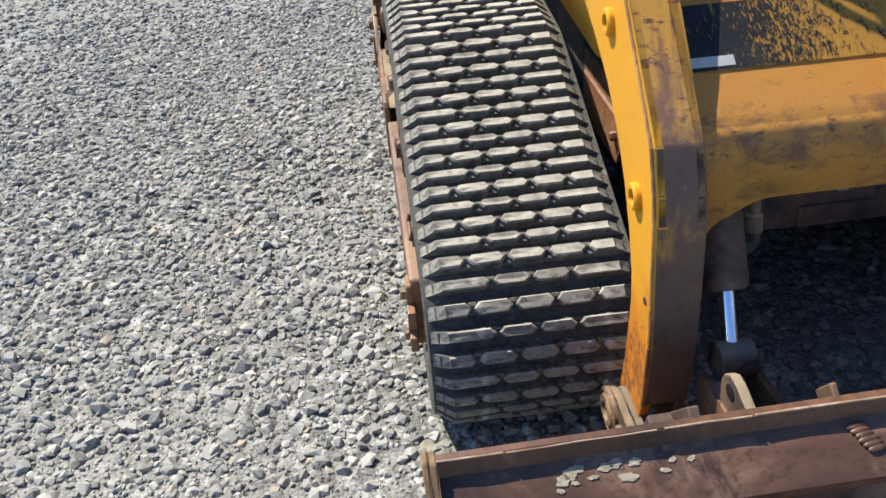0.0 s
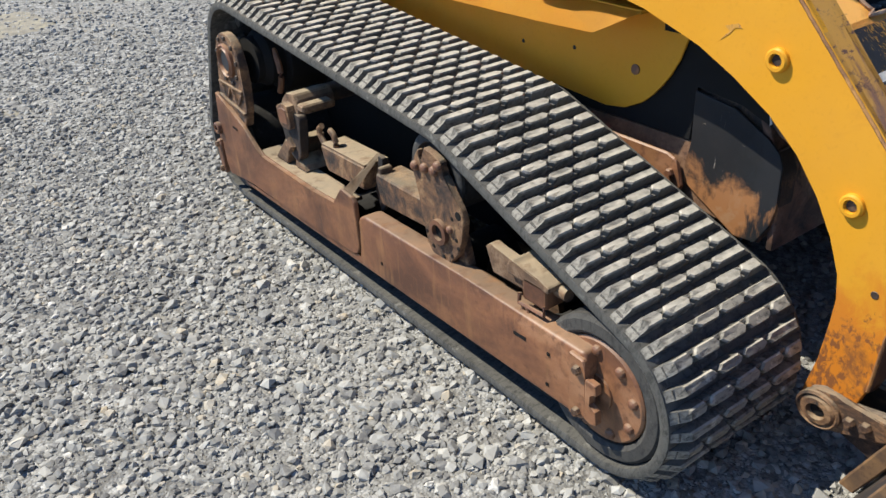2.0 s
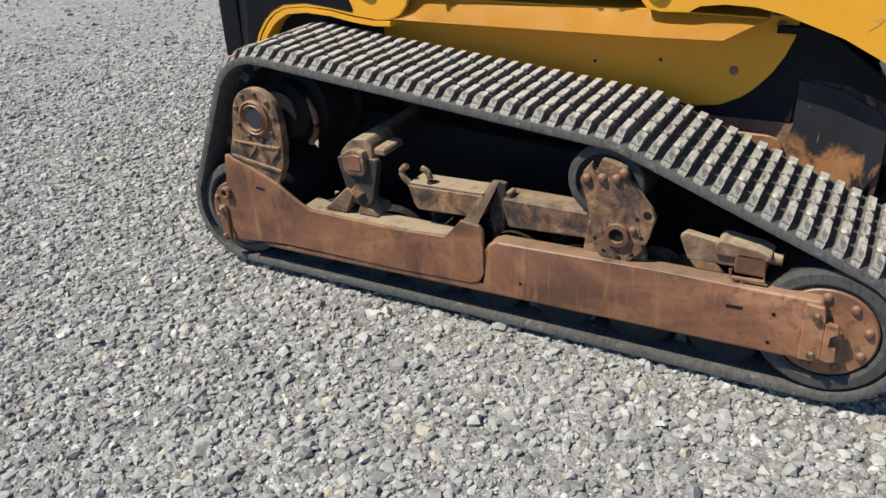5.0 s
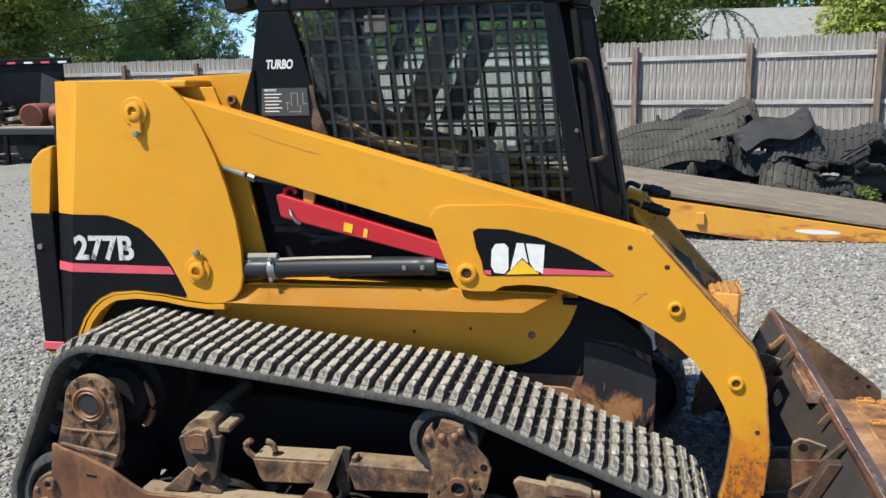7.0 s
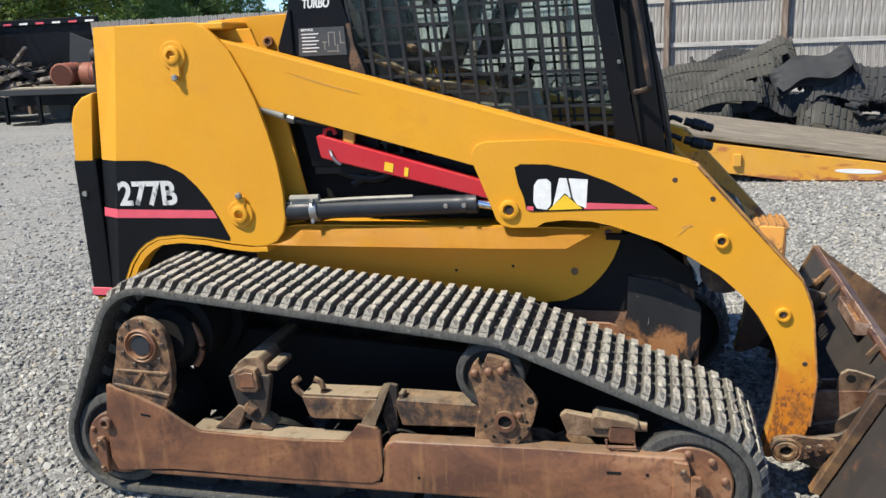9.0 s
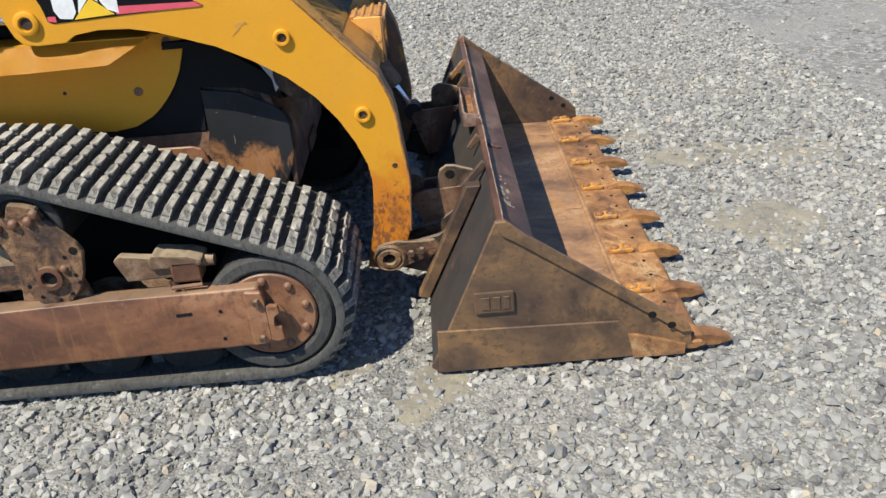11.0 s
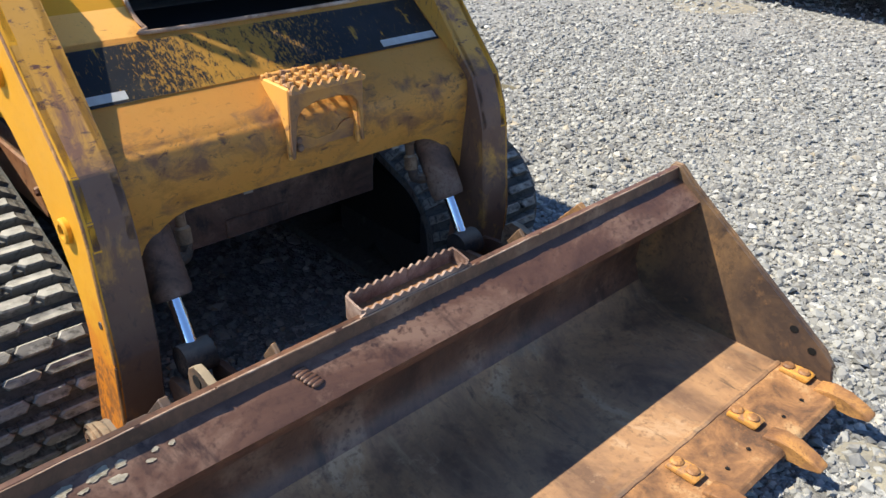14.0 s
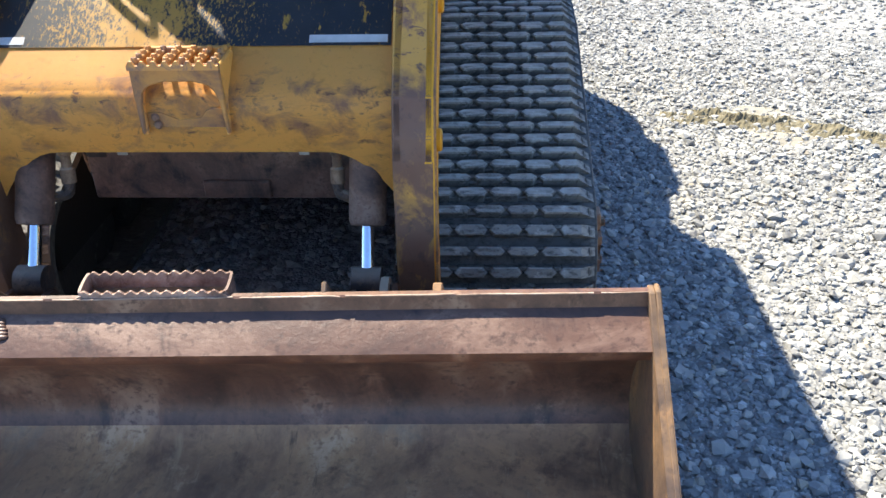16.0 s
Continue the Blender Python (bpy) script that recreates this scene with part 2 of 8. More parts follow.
nt = M_BUCKET_IN.node_tree
b = nt.nodes["Principled BSDF"]
base = b.inputs["Base Color"].links[0].from_socket
base = mix_node(nt, mask(nt, 6, 0.58, 0.80, 8, 0.7, (3, 0.45, 1), 0.2), base, (0.36, 0.24, 0.13))
base = mix_node(nt, mask(nt, 9, 0.60, 0.70, 8, 0.7, (3, 0.5, 1), 0.2), base, (0.10, 0.06, 0.035))
base = mix_node(nt, mask(nt, 2.2, 0.56, 0.68, 8, 0.7), base, (0.21, 0.155, 0.105))
base = mix_node(nt, mask(nt, 1.6, 0.56, 0.72, 6, 0.6, None, 0.6), base, (0.44, 0.205, 0.05))
base = mix_node(nt, mask(nt, 26, 0.60, 0.90, 6, 0.7, (3.2, 0.35, 1), 0.3), base, (0.38, 0.27, 0.16))
base = mix_node(nt, mask(nt, 34, 0.62, 0.90, 6, 0.7, (3.2, 0.3, 1), 0.3), base, (0.13, 0.08, 0.05))
nt.links.new(base, b.inputs["Base Color"])
M_BUCKET_SIDE = rusty("olive_brown_bucket_side", [(0.055, 0.034, 0.024), (0.115, 0.068, 0.038), (0.185, 0.105, 0.048), (0.28, 0.145, 0.055)], 0.62, 3.0, 0.35)
M_LIP = rusty("orange_rust_lip", [(0.095, 0.048, 0.024), (0.22, 0.105, 0.042), (0.33, 0.16, 0.06), (0.45, 0.28, 0.13)], 0.7, 8, 0.5)
M_TOOTH = rusty("worn_tooth_steel", [(0.13, 0.06, 0.028), (0.27, 0.125, 0.045), (0.46, 0.22, 0.06)], 0.6, 9, 0.5)
M_TOOTH_PAINT = painted("orange_tooth_paint", (0.60, 0.28, 0.03), (0.48, 0.20, 0.03), [(20, 0.53, 0.60, (0.24, 0.11, 0.045), None), (60, 0.56, 0.64, (0.30, 0.15, 0.05), None)], 0.6, 0.3)
M_SCUFFED = rusty("scuffed_brown_lip", [(0.038, 0.018, 0.012), (0.072, 0.034, 0.021), (0.104, 0.051, 0.031), (0.19, 0.113, 0.075)], 0.44, 3.6, 0.35, (0.6, 1, 1))
M_CHROME = plain("chrome_rod", (0.75, 0.77, 0.8), 0.12, 1.0, 0.1)
M_STEEL = plain("dull_steel", (0.42, 0.41, 0.38), 0.38, 0.8, 0.4, 30)
M_RED = painted("red_paint", (0.50, 0.012, 0.022), (0.42, 0.008, 0.015), [], 0.35, 0.06)
M_PINK = plain("red_stripe_film", (0.66, 0.095, 0.13), 0.45, 0, 0.15)
M_WHITE_WORN = painted("worn_white_film", (0.62, 0.61, 0.58), (0.50, 0.49, 0.47), [(26, 0.54, 0.62, (0.16, 0.16, 0.16), (1, 1, 0.6)), (70, 0.60, 0.66, (0.06, 0.06, 0.06), None)], 0.5)
M_WHITE = plain("white_film", (0.78, 0.77, 0.74), 0.45, 0, 0.18, 40)
M_TRI = plain("yellow_film", (0.80, 0.50, 0.03), 0.45, 0, 0.1)
M_GREY_LABEL = plain("grey_label", (0.17, 0.18, 0.19), 0.5, 0, 0.2, 30)
# Near-black for black parts; for holes, hollows and inner frames it holds the shade.
M_DARK = plain("black_parts_and_shade", (0.0065, 0.006, 0.0055), 0.85)
M_SEAT = plain("grey_vinyl", (0.035, 0.037, 0.04), 0.6)
M_HOSE = plain("black_hose", (0.02, 0.02, 0.021), 0.5)
M_TAN = plain("tan_enamel", (0.30, 0.28, 0.23), 0.6)


def rubber(name, base, dusty, amount, uneven=0.55, settled=0.0):
    m, nt, b = nodes_of(name)
    n = noise_node(nt, 4.5, 6, 0.6)
    f = ramp_node(nt, n.outputs[0], [(0.25, (amount * 0.55,) * 3), (0.7, (amount,) * 3)]).outputs[0]
    c = mix_node(nt, f, base, dusty)
    info = nt.nodes.new("ShaderNodeObjectInfo")
    c = mix_node(nt, ramp_node(nt, info.outputs["Random"], [(0, BLACK), (1, (uneven,) * 3)]).outputs[0], c, tuple(v * 0.35 for v in dusty))
    c = mix_node(nt, mask(nt, 38, 0.47, 0.66, 8, 0.72, (1, 2.2, 1), 0.6), c, base)
    c = mix_node(nt, mask(nt, 21, 0.6, 0.74), c, tuple(min(1, v * 1.3) for v in dusty))
    if settled:
        g = nt.nodes.new("ShaderNodeNewGeometry")
        sep = nt.nodes.new("ShaderNodeSeparateXYZ")
        nt.links.new(g.outputs["Normal"], sep.inputs[0])
        up = ramp_node(nt, sep.outputs[2], [(0.82, BLACK), (0.97, (settled,) * 3)]).outputs[0]
        patchy = nt.nodes.new("ShaderNodeMath")
        patchy.operation = "MULTIPLY"
        nt.links.new(up, patchy.inputs[0])
        nt.links.new(mask(nt, 24, 0.30, 0.56), patchy.inputs[1])
        c = mix_node(nt, patchy.outputs[0], c, (0.46, 0.43, 0.36))
    nt.links.new(c, b.inputs["Base Color"])
    b.inputs["Roughness"].default_value = 0.86
    b.inputs["Specular IOR Level"].default_value = 0.28
    bump_node(nt, noise_node(nt, 70, 6, 0.7).outputs[0], 0.5, 0.003, b)
    return m


def old_rubber(name, mid, pale, dark):
    """Sun-bleached rubber, bleached in long patches with dark stains."""
    m, nt, b = nodes_of(name)
    c = mix_node(nt, mask(nt, 1.6, 0.35, 0.7), mid, pale)
    c = mix_node(nt, mask(nt, 5, 0.54, 0.70, 6, 0.6, (2, 0.6, 1)), c, dark)
    info = nt.nodes.new("ShaderNodeObjectInfo")
    c = mix_node(nt, ramp_node(nt, info.outputs["Random"], [(0, BLACK), (1, (0.5,) * 3)]).outputs[0], c, tuple(v * 0.6 for v in mid))
    nt.links.new(c, b.inputs["Base Color"])
    b.inputs["Roughness"].default_value = 0.8
    b.inputs["Specular IOR Level"].default_value = 0.3
    bump_node(nt, noise_node(nt, 40, 5, 0.6).outputs[0], 0.4, 0.004, b)
    return m


M_GUARD = painted("worn_grey_guard_paint", (0.011, 0.012, 0.013), (0.007, 0.008, 0.009), [(40, 0.62, 0.70, (0.08, 0.07, 0.058), (1, 1, 0.4))], 0.5, 0.07, (0.12, 0.105, 0.09), spec=0.35)
M_RUBBER = rubber("dusty_tread_rubber", (0.062, 0.059, 0.052), (0.38, 0.355, 0.30), 0.9, 0.3, 0.75)
M_BELT = rubber("belt_rubber", (0.034, 0.034, 0.032), (0.17, 0.165, 0.147), 0.8)
# Lug sides: less dusty than the tops, and their shade is in the colour.
M_LUG_SIDE = rubber("shaded_lug_side_rubber", (0.035, 0.034, 0.031), (0.23, 0.218, 0.188), 0.8, 0.3)
M_WORN_EDGE = rusty("worn_bright_rust", [(0.16, 0.09, 0.055), (0.30, 0.19, 0.12), (0.46, 0.33, 0.24)], 0.6, 9, 0.3)
M_WHEEL_RIM = rubber("grey_wheel_rim_rubber", (0.03, 0.03, 0.029), (0.092, 0.088, 0.08), 0.8)
M_WHEEL = rubber("wheel_rubber", (0.014, 0.014, 0.014), (0.055, 0.052, 0.048), 0.45)
M_OLD_RUBBER = old_rubber("weathered_rubber", (0.050, 0.049, 0.043), (0.125, 0.119, 0.10), (0.03, 0.03, 0.028))
M_OLD_RUBBER_DARK = old_rubber("weathered_dark_rubber", (0.026, 0.027, 0.029), (0.062, 0.063, 0.064), (0.012, 0.012, 0.013))
M_CYL = plain("dark_grey_cylinder_paint", (0.030, 0.033, 0.038), 0.4)
M_FLOORPAN = rusty("reddish_brown_frame_steel", [(0.035, 0.020, 0.014), (0.10, 0.052, 0.033), (0.15, 0.080, 0.050), (0.20, 0.12, 0.08)], 0.75, 7, 0.5)

m, nt, b = nodes_of("cab_glass")
b.inputs["Base Color"].default_value = (0.84, 0.93, 0.90, 1)
b.inputs["Roughness"].default_value = 0.03
b.inputs["Transmission Weight"].default_value = 1.0
b.inputs["IOR"].default_value = 1.2
M_GLASS = m


# ---- mesh helpers ----
def finish(name, bm, mat, parent=None, label="", smooth=False):
    bmesh.ops.recalc_face_normals(bm, faces=bm.faces)
    me = bpy.data.meshes.new(name)
    bm.to_mesh(me)
    bm.free()
    for k in (mat if isinstance(mat, (list, tuple)) else [mat]):
        me.materials.append(k)
    if smooth:
        for p in me.polygons:
            p.use_smooth = True
        me.set_sharp_from_angle(angle=radians(38))
    ob = new(name, me)
    if parent:
        ob.parent = parent
    if label:
        ob["label"] = label
    return ob


def part(name, bm, mat, parent, label="", smooth=False):
    return finish(name, bm, mat, parent, label, smooth)


def thing(name, loc, label, category, group="", rz=0.0):
    ob = new(name)
    ob.matrix_basis = pose(*loc, 0, 0, rz)
    return tagged(ob, label, category, group)


def soften(bm, geom_edges, width, segs=1):
    if width > 0:
        bmesh.ops.bevel(bm, geom=geom_edges, offset=width, segments=segs, affect="EDGES", clamp_overlap=True, profile=0.6)


def prism(pts, x0, x1, bev=0.0, segs=1, bm=None):
    """A plate or block: an outline in (y, z), from x0 to x1."""
    tmp = bmesh.new()
    a = [tmp.verts.new((x0, y, z)) for y, z in pts]
    c = [tmp.verts.new((x1, y, z)) for y, z in pts]
    tmp.faces.new(a)
    tmp.faces.new(c[::-1])
    n = len(pts)
    for i in range(n):
        tmp.faces.new((a[i], c[i], c[(i + 1) % n], a[(i + 1) % n]))
    if bev:
        soften(tmp, list(tmp.edges), bev, segs)
    return join(bm, tmp)


def prism_y(pts, y0, y1, bev=0.0, bm=None, slant=0.0, z0=0.0):
    """As prism, but with the outline in (x, z) and the depth from y0 to y1; slant leans it back by its height."""
    tmp = bmesh.new()
    a = [tmp.verts.new((x, y0 + slant * (z - z0), z)) for x, z in pts]
    c = [tmp.verts.new((x, y1 + slant * (z - z0), z)) for x, z in pts]
    tmp.faces.new(a)
    tmp.faces.new(c[::-1])
    n = len(pts)
    for i in range(n):
        tmp.faces.new((a[i], c[i], c[(i + 1) % n], a[(i + 1) % n]))
    bmesh.ops.recalc_face_normals(tmp, faces=tmp.faces)
    if bev:
        soften(tmp, list(tmp.edges), bev)
    return join(bm, tmp)


def join(bm, tmp, m=None):
    if m is not None:
        bmesh.ops.transform(tmp, matrix=m, verts=tmp.verts)
    if bm is None:
        return tmp
    me = bpy.data.meshes.new("tmp")
    tmp.to_mesh(me)
    tmp.free()
    bm.from_mesh(me)
    bpy.data.meshes.remove(me)
    return bm


def box(x0, x1, y0, y1, z0, z1, bev=0.004, bm=None, m=None, segs=1):
    tmp = bmesh.new()
    bmesh.ops.create_cube(tmp, size=1.0, matrix=Matrix.Translation(((x0 + x1) / 2, (y0 + y1) / 2, (z0 + z1) / 2)) @ Matrix.Diagonal((abs(x1 - x0), abs(y1 - y0), abs(z1 - z0), 1)))
    if bev:
        soften(tmp, list(tmp.edges), bev, segs)
    return join(bm, tmp, m)


def axis_matrix(p, q):
    p, q = Vector(p), Vector(q)
    return Matrix.Translation(p) @ (q - p).to_track_quat("Z", "Y").to_matrix().to_4x4()


def turned(profile, p, q, segs=20, bm=None):
    """A body of revolution: profile of (radius, way along) about the line from p towards q; closed at its ends."""
    tmp = bmesh.new()
    rings = []
    for r, h in profile:
        rings.append([tmp.verts.new((max(r, 1e-4) * math.cos(2 * math.pi * i / segs), max(r, 1e-4) * math.sin(2 * math.pi * i / segs), h)) for i in range(segs)])
    for a, c in zip(rings, rings[1:]):
        for i in range(segs):
            tmp.faces.new((a[i], a[(i + 1) % segs], c[(i + 1) % segs], c[i]))
    tmp.faces.new(rings[0][::-1])
    tmp.faces.new(rings[-1])
    return join(bm, tmp, axis_matrix(p, q))


def rod(p, q, r, segs=12, bm=None, cham=0.0):
    d = (Vector(q) - Vector(p)).length
    prof = [(r, 0), (r, d)] if not cham else [(r - cham, 0), (r, cham), (r, d - cham), (r - cham, d)]
    return turned(prof, p, q, segs, bm)


def tube(points, r, segs=8, bm=None, closed=False):
    """A bent rod through the points."""
    tmp = bmesh.new()
    pts = [Vector(p) for p in points]
    rings = []
    n = len(pts)
    for i, p in enumerate(pts):
        a, c = (pts[i - 1] if i or closed else p), (pts[(i + 1) % n] if i < n - 1 or closed else p)
        q = (c - a).normalized().to_track_quat("Z", "Y")
        rings.append([tmp.verts.new(p + q @ Vector((r * math.cos(2 * math.pi * k / segs), r * math.sin(2 * math.pi * k / segs), 0))) for k in range(segs)])
    for a, c in zip(rings, rings[1:] + (rings[:1] if closed else [])):
        for k in range(segs):
            tmp.faces.new((a[k], a[(k + 1) % segs], c[(k + 1) % segs], c[k]))
    if not closed:
        tmp.faces.new(rings[0][::-1])
        tmp.faces.new(rings[-1])
    return join(bm, tmp)


def curve_points(pts, per=6, closed=False):
    """A smooth line through the points (Catmull-Rom)."""
    P = [Vector(p) for p in pts]
    n = len(P)
    out = []
    for i in range(n if closed else n - 1):
        a, b_, c, d = (P[(i - 1) % n] if closed or i else P[0]), P[i], P[(i + 1) % n], (P[(i + 2) % n] if closed or i < n - 2 else P[-1])
        for k in range(per):
            t = k / per
            out.append(0.5 * ((2 * b_) + (c - a) * t + (2 * a - 5 * b_ + 4 * c - d) * t * t + (3 * b_ - a - 3 * c + d) * t ** 3))
    if not closed:
        out.append(P[-1])
    return out


def words(text, size, width):
    """Flat lettering as a mesh in x (along) and y (up), scaled to that height and width."""
    cu = bpy.data.curves.new("letters", "FONT")
    cu.body = text
    cu.extrude = 0.001
    cu.offset = 0.03
    ob = bpy.data.objects.new("letters", cu)
    me = bpy.data.meshes.new_from_object(ob)
    bm = bmesh.new()
    bm.from_mesh(me)
    bpy.data.objects.remove(ob)
    bpy.data.curves.remove(cu)
    bpy.data.meshes.remove(me)
    lo = Vector([min(v.co[i] for v in bm.verts) for i in range(3)])
    hi = Vector([max(v.co[i] for v in bm.verts) for i in range(3)])
    for v in bm.verts:
        v.co = Vector(((v.co.x - lo.x) / (hi.x - lo.x) * width, (v.co.y - lo.y) / (hi.y - lo.y) * size, v.co.z))
    return bm


def on_side(bm, u, y, z, lean=0.0):
    """Turns flat work in x and y so that it lies on the machine's right side at u, starting at (y, z) and running towards -y."""
    m = Matrix.Translation((u, y, z)) @ Matrix(((0, 0, -1, 0), (-1, 0, 0, 0), (0, 1, 0, 0), (0, 0, 0, 1))) @ pose(0, 0, 0, 0, 0, lean)
    bmesh.ops.transform(bm, matrix=m, verts=bm.verts)
    return bm


def flat(pts, u0, u1):
    return prism(pts, u0, u1)


# ---- ground ----
def ground_bumps(x, y):
    return 0.012 * noise.noise(Vector((x * 0.5, y * 0.5, 0.3))) + 0.006 * noise.noise(Vector((x * 1.9, y * 1.9, 4.3)))


def ground_material():
    m, nt, b = nodes_of("gravel_bed")
    tc = nt.nodes.new("ShaderNodeTexCoord")
    v = nt.nodes.new("ShaderNodeTexVoronoi")
    v.inputs["Scale"].default_value = 26
    nt.links.new(tc.outputs["Object"], v.inputs["Vector"])
    sep = nt.nodes.new("ShaderNodeSeparateColor")
    nt.links.new(v.outputs["Color"], sep.inputs[0])
    c = ramp_node(nt, sep.outputs[0], [(0.0, (0.18, 0.173, 0.158)), (0.5, (0.385, 0.387, 0.370)), (0.85, (0.52, 0.52, 0.495)), (1.0, (0.64, 0.638, 0.61))]).outputs[0]
    edge = ramp_node(nt, v.outputs["Distance"], [(0.35, WHITE), (0.75, (0.45,) * 3)]).outputs[0]
    c = mix_node(nt, 1.0, c, edge, "MULTIPLY")
    c = mix_node(nt, mask(nt, 0.45, 0.46, 0.64), c, (0.35, 0.342, 0.315))
    c = mix_node(nt, mask(nt, 0.8, 0.60, 0.72), c, (0.37, 0.335, 0.27))
    c = mix_node(nt, mask(nt, 140, 0.4, 0.8), c, (0.2, 0.195, 0.18))
    nt.links.new(c, b.inputs["Base Color"])
    b.inputs["Roughness"].default_value = 0.92
    fine = nt.nodes.new("ShaderNodeTexVoronoi")
    fine.inputs["Scale"].default_value = 95
    nt.links.new(tc.outputs["Object"], fine.inputs["Vector"])
    c = mix_node(nt, ramp_node(nt, fine.outputs["Distance"], [(0.25, BLACK), (0.7, (0.5,) * 3)]).outputs[0], c, (0.14, 0.135, 0.122))
    nt.links.new(c, b.inputs["Base Color"])
    both = nt.nodes.new("ShaderNodeMath")
    both.operation = "MULTIPLY_ADD"
    nt.links.new(fine.outputs["Distance"], both.inputs[0])
    both.inputs[1].default_value = 0.5
    nt.links.new(v.outputs["Distance"], both.inputs[2])
    bump_node(nt, both.outputs[0], 0.8, 0.014, b)
    b.inputs["Specular IOR Level"].default_value = 0.2
    return m


def stone_material():
    m, nt, b = nodes_of("crushed_stone")
    g = nt.nodes.new("ShaderNodeNewGeometry")
    c = ramp_node(nt, g.outputs["Random Per Island"], [(0.0, (0.112, 0.111, 0.109)), (0.35, (0.228, 0.226, 0.210)), (0.7, (0.326, 0.320, 0.292)), (0.93, (0.412, 0.402, 0.362)), (0.97, (0.374, 0.310, 0.214)), (1.0, (0.599, 0.583, 0.535))]).outputs[0]
    c = mix_node(nt, mask(nt, 60, 0.4, 0.8), c, (0.285, 0.275, 0.25))
    nt.links.new(c, b.inputs["Base Color"])
    b.inputs["Roughness"].default_value = 0.85
    b.inputs["Specular IOR Level"].default_value = 0.3
    bump_node(nt, noise_node(nt, 160, 4).outputs[0], 0.35, 0.002, b)
    return m


def build_ground():
    near = [-14 + i * 0.25 for i in range(141)]
    xs = [-900, -300, -120, -60, -30, -20] + near + [24, 30, 40, 60, 120, 300, 900]
    ys = [-900, -300, -120, -60, -30, -20] + near + [24, 30, 40, 60, 120, 300, 900]
    verts = [(x, y, ground_bumps(x, y) if max(abs(x), abs(y)) < 22 else 0.0) for y in ys for x in xs]
    nx = len(xs)
    faces = [(j * nx + i, j * nx + i + 1, (j + 1) * nx + i + 1, (j + 1) * nx + i) for j in range(len(ys) - 1) for i in range(nx - 1)]
    me = bpy.data.meshes.new("ground")
    me.from_pydata(verts, [], faces)
    me.materials.append(ground_material())
    tagged(new("ground", me), "grey crushed gravel yard with dusty bare patches", "ground", kind="structure")


def build_gravel():
    rng = np.random.default_rng(4)
    spots = []
    for k in range(64):
        r0, r1 = 0.25 * k, 0.25 * (k + 1)
        per = 2300 if r1 < 3.4 else max(70, 2350 * math.exp(-(r1 - 3.4) / 1.65))
        n = int(math.pi * (r1 * r1 - r0 * r0) * per)
        a, r = rng.uniform(0, 2 * math.pi, n), np.sqrt(rng.uniform(r0 * r0, r1 * r1, n))
        spots.append(np.c_[0.1 + r * np.cos(a), 2.0 + r * np.sin(a)])
    xy = np.vstack(spots)
    x, y = xy.T
    under = (np.abs(x + 0.03) < 0.9) & (y > 1.7) & (y < 3.9)
    behind = (y < -1.2) | (x < -4.2)
    thin = np.array([noise.noise(Vector((p * 0.55, q * 0.55, 7.1))) + 0.5 * noise.noise(Vector((p * 2.1, q * 2.1, 1.7))) for p, q in xy])
    for px, py, rad in ((-1.0, 1.25, 0.30), (0.80, -0.02, 0.35), (-0.22, -0.10, 0.40), (-2.4, 6.2, 0.3), (1.9, 3.36, 0.35), (5.9, 3.6, 0.5), (0.35, 0.10, 0.3)):
        thin = thin + 0.75 * np.exp(-((x - px) ** 2 + (y - py) ** 2) / rad ** 2)
    keep = np.clip(1.0 - 1.1 * np.clip(thin - 0.22, 0, 1), 0.45, 1) * np.where(under, np.where(y < 2.7, 0.5, 0.08), 1) * np.where(behind, 0.1, 1) * np.where((x > 1.5) & (y > 4.4), 0.5, 1)
    xy = xy[rng.uniform(0, 1, len(xy)) < keep]
    n = len(xy)
    far = np.hypot(xy[:, 0] - 0.1, xy[:, 1] - 2.0)
    size = np.clip(rng.lognormal(math.log(0.0108), 0.36, n), 0.006, 0.024) * (1 + 0.07 * np.clip(far - 3.4, 0, 8))
    # an angular chip: two uneven rings of four and a top point; no underside
    ring_a = [(math.cos(a), math.sin(a), -0.35) for a in (0, math.pi / 2, math.pi, 1.5 * math.pi)]
    ring_b = [(0.78 * math.cos(a), 0.78 * math.sin(a), 0.56) for a in (0.785, 2.356, 3.927, 5.498)]
    shape = np.array(ring_a + ring_b + [(0, 0, 0.85)])
    v = shape[None] + rng.uniform(-0.30, 0.30, (n, 9, 3)) * np.array([1, 1, 0.75])
    v[:, 8, :2] += rng.uniform(-0.35, 0.35, (n, 2))
    v *= (size[:, None] * rng.uniform([0.85, 0.8, 0.55], [1.35, 1.2, 0.95], (n, 3)))[:, None, :]
    a, t, ph = rng.uniform(0, 2 * math.pi, n), rng.normal(0, 0.27, n), rng.normal(0, 0.27, n)

    def turn(v, i, j, ang):
        c, s = np.cos(ang)[:, None], np.sin(ang)[:, None]
        p, q = v[:, :, i].copy(), v[:, :, j].copy()
        v[:, :, i], v[:, :, j] = c * p - s * q, s * p + c * q
    turn(v, 1, 2, t), turn(v, 0, 2, ph), turn(v, 0, 1, a)
    z = np.array([ground_bumps(p, q) for p, q in xy])
    v += np.c_[xy, z + size * rng.uniform(-0.1, 0.45, n)][:, None, :]
    tris = []
    for i in range(4):
        j = (i + 1) % 4
        tris += [(i, j, 4 + i), (4 + i, j, 4 + j), (4 + i, 4 + j, 8)]
    f = (np.arange(n)[:, None, None] * 9 + np.array(tris)[None]).reshape(-1)
    # grit that fills the gaps: small three-sided chips
    k = 120000
    a, r = rng.uniform(0, 2 * math.pi, k), np.sqrt(rng.uniform(0, 3.9 ** 2, k))
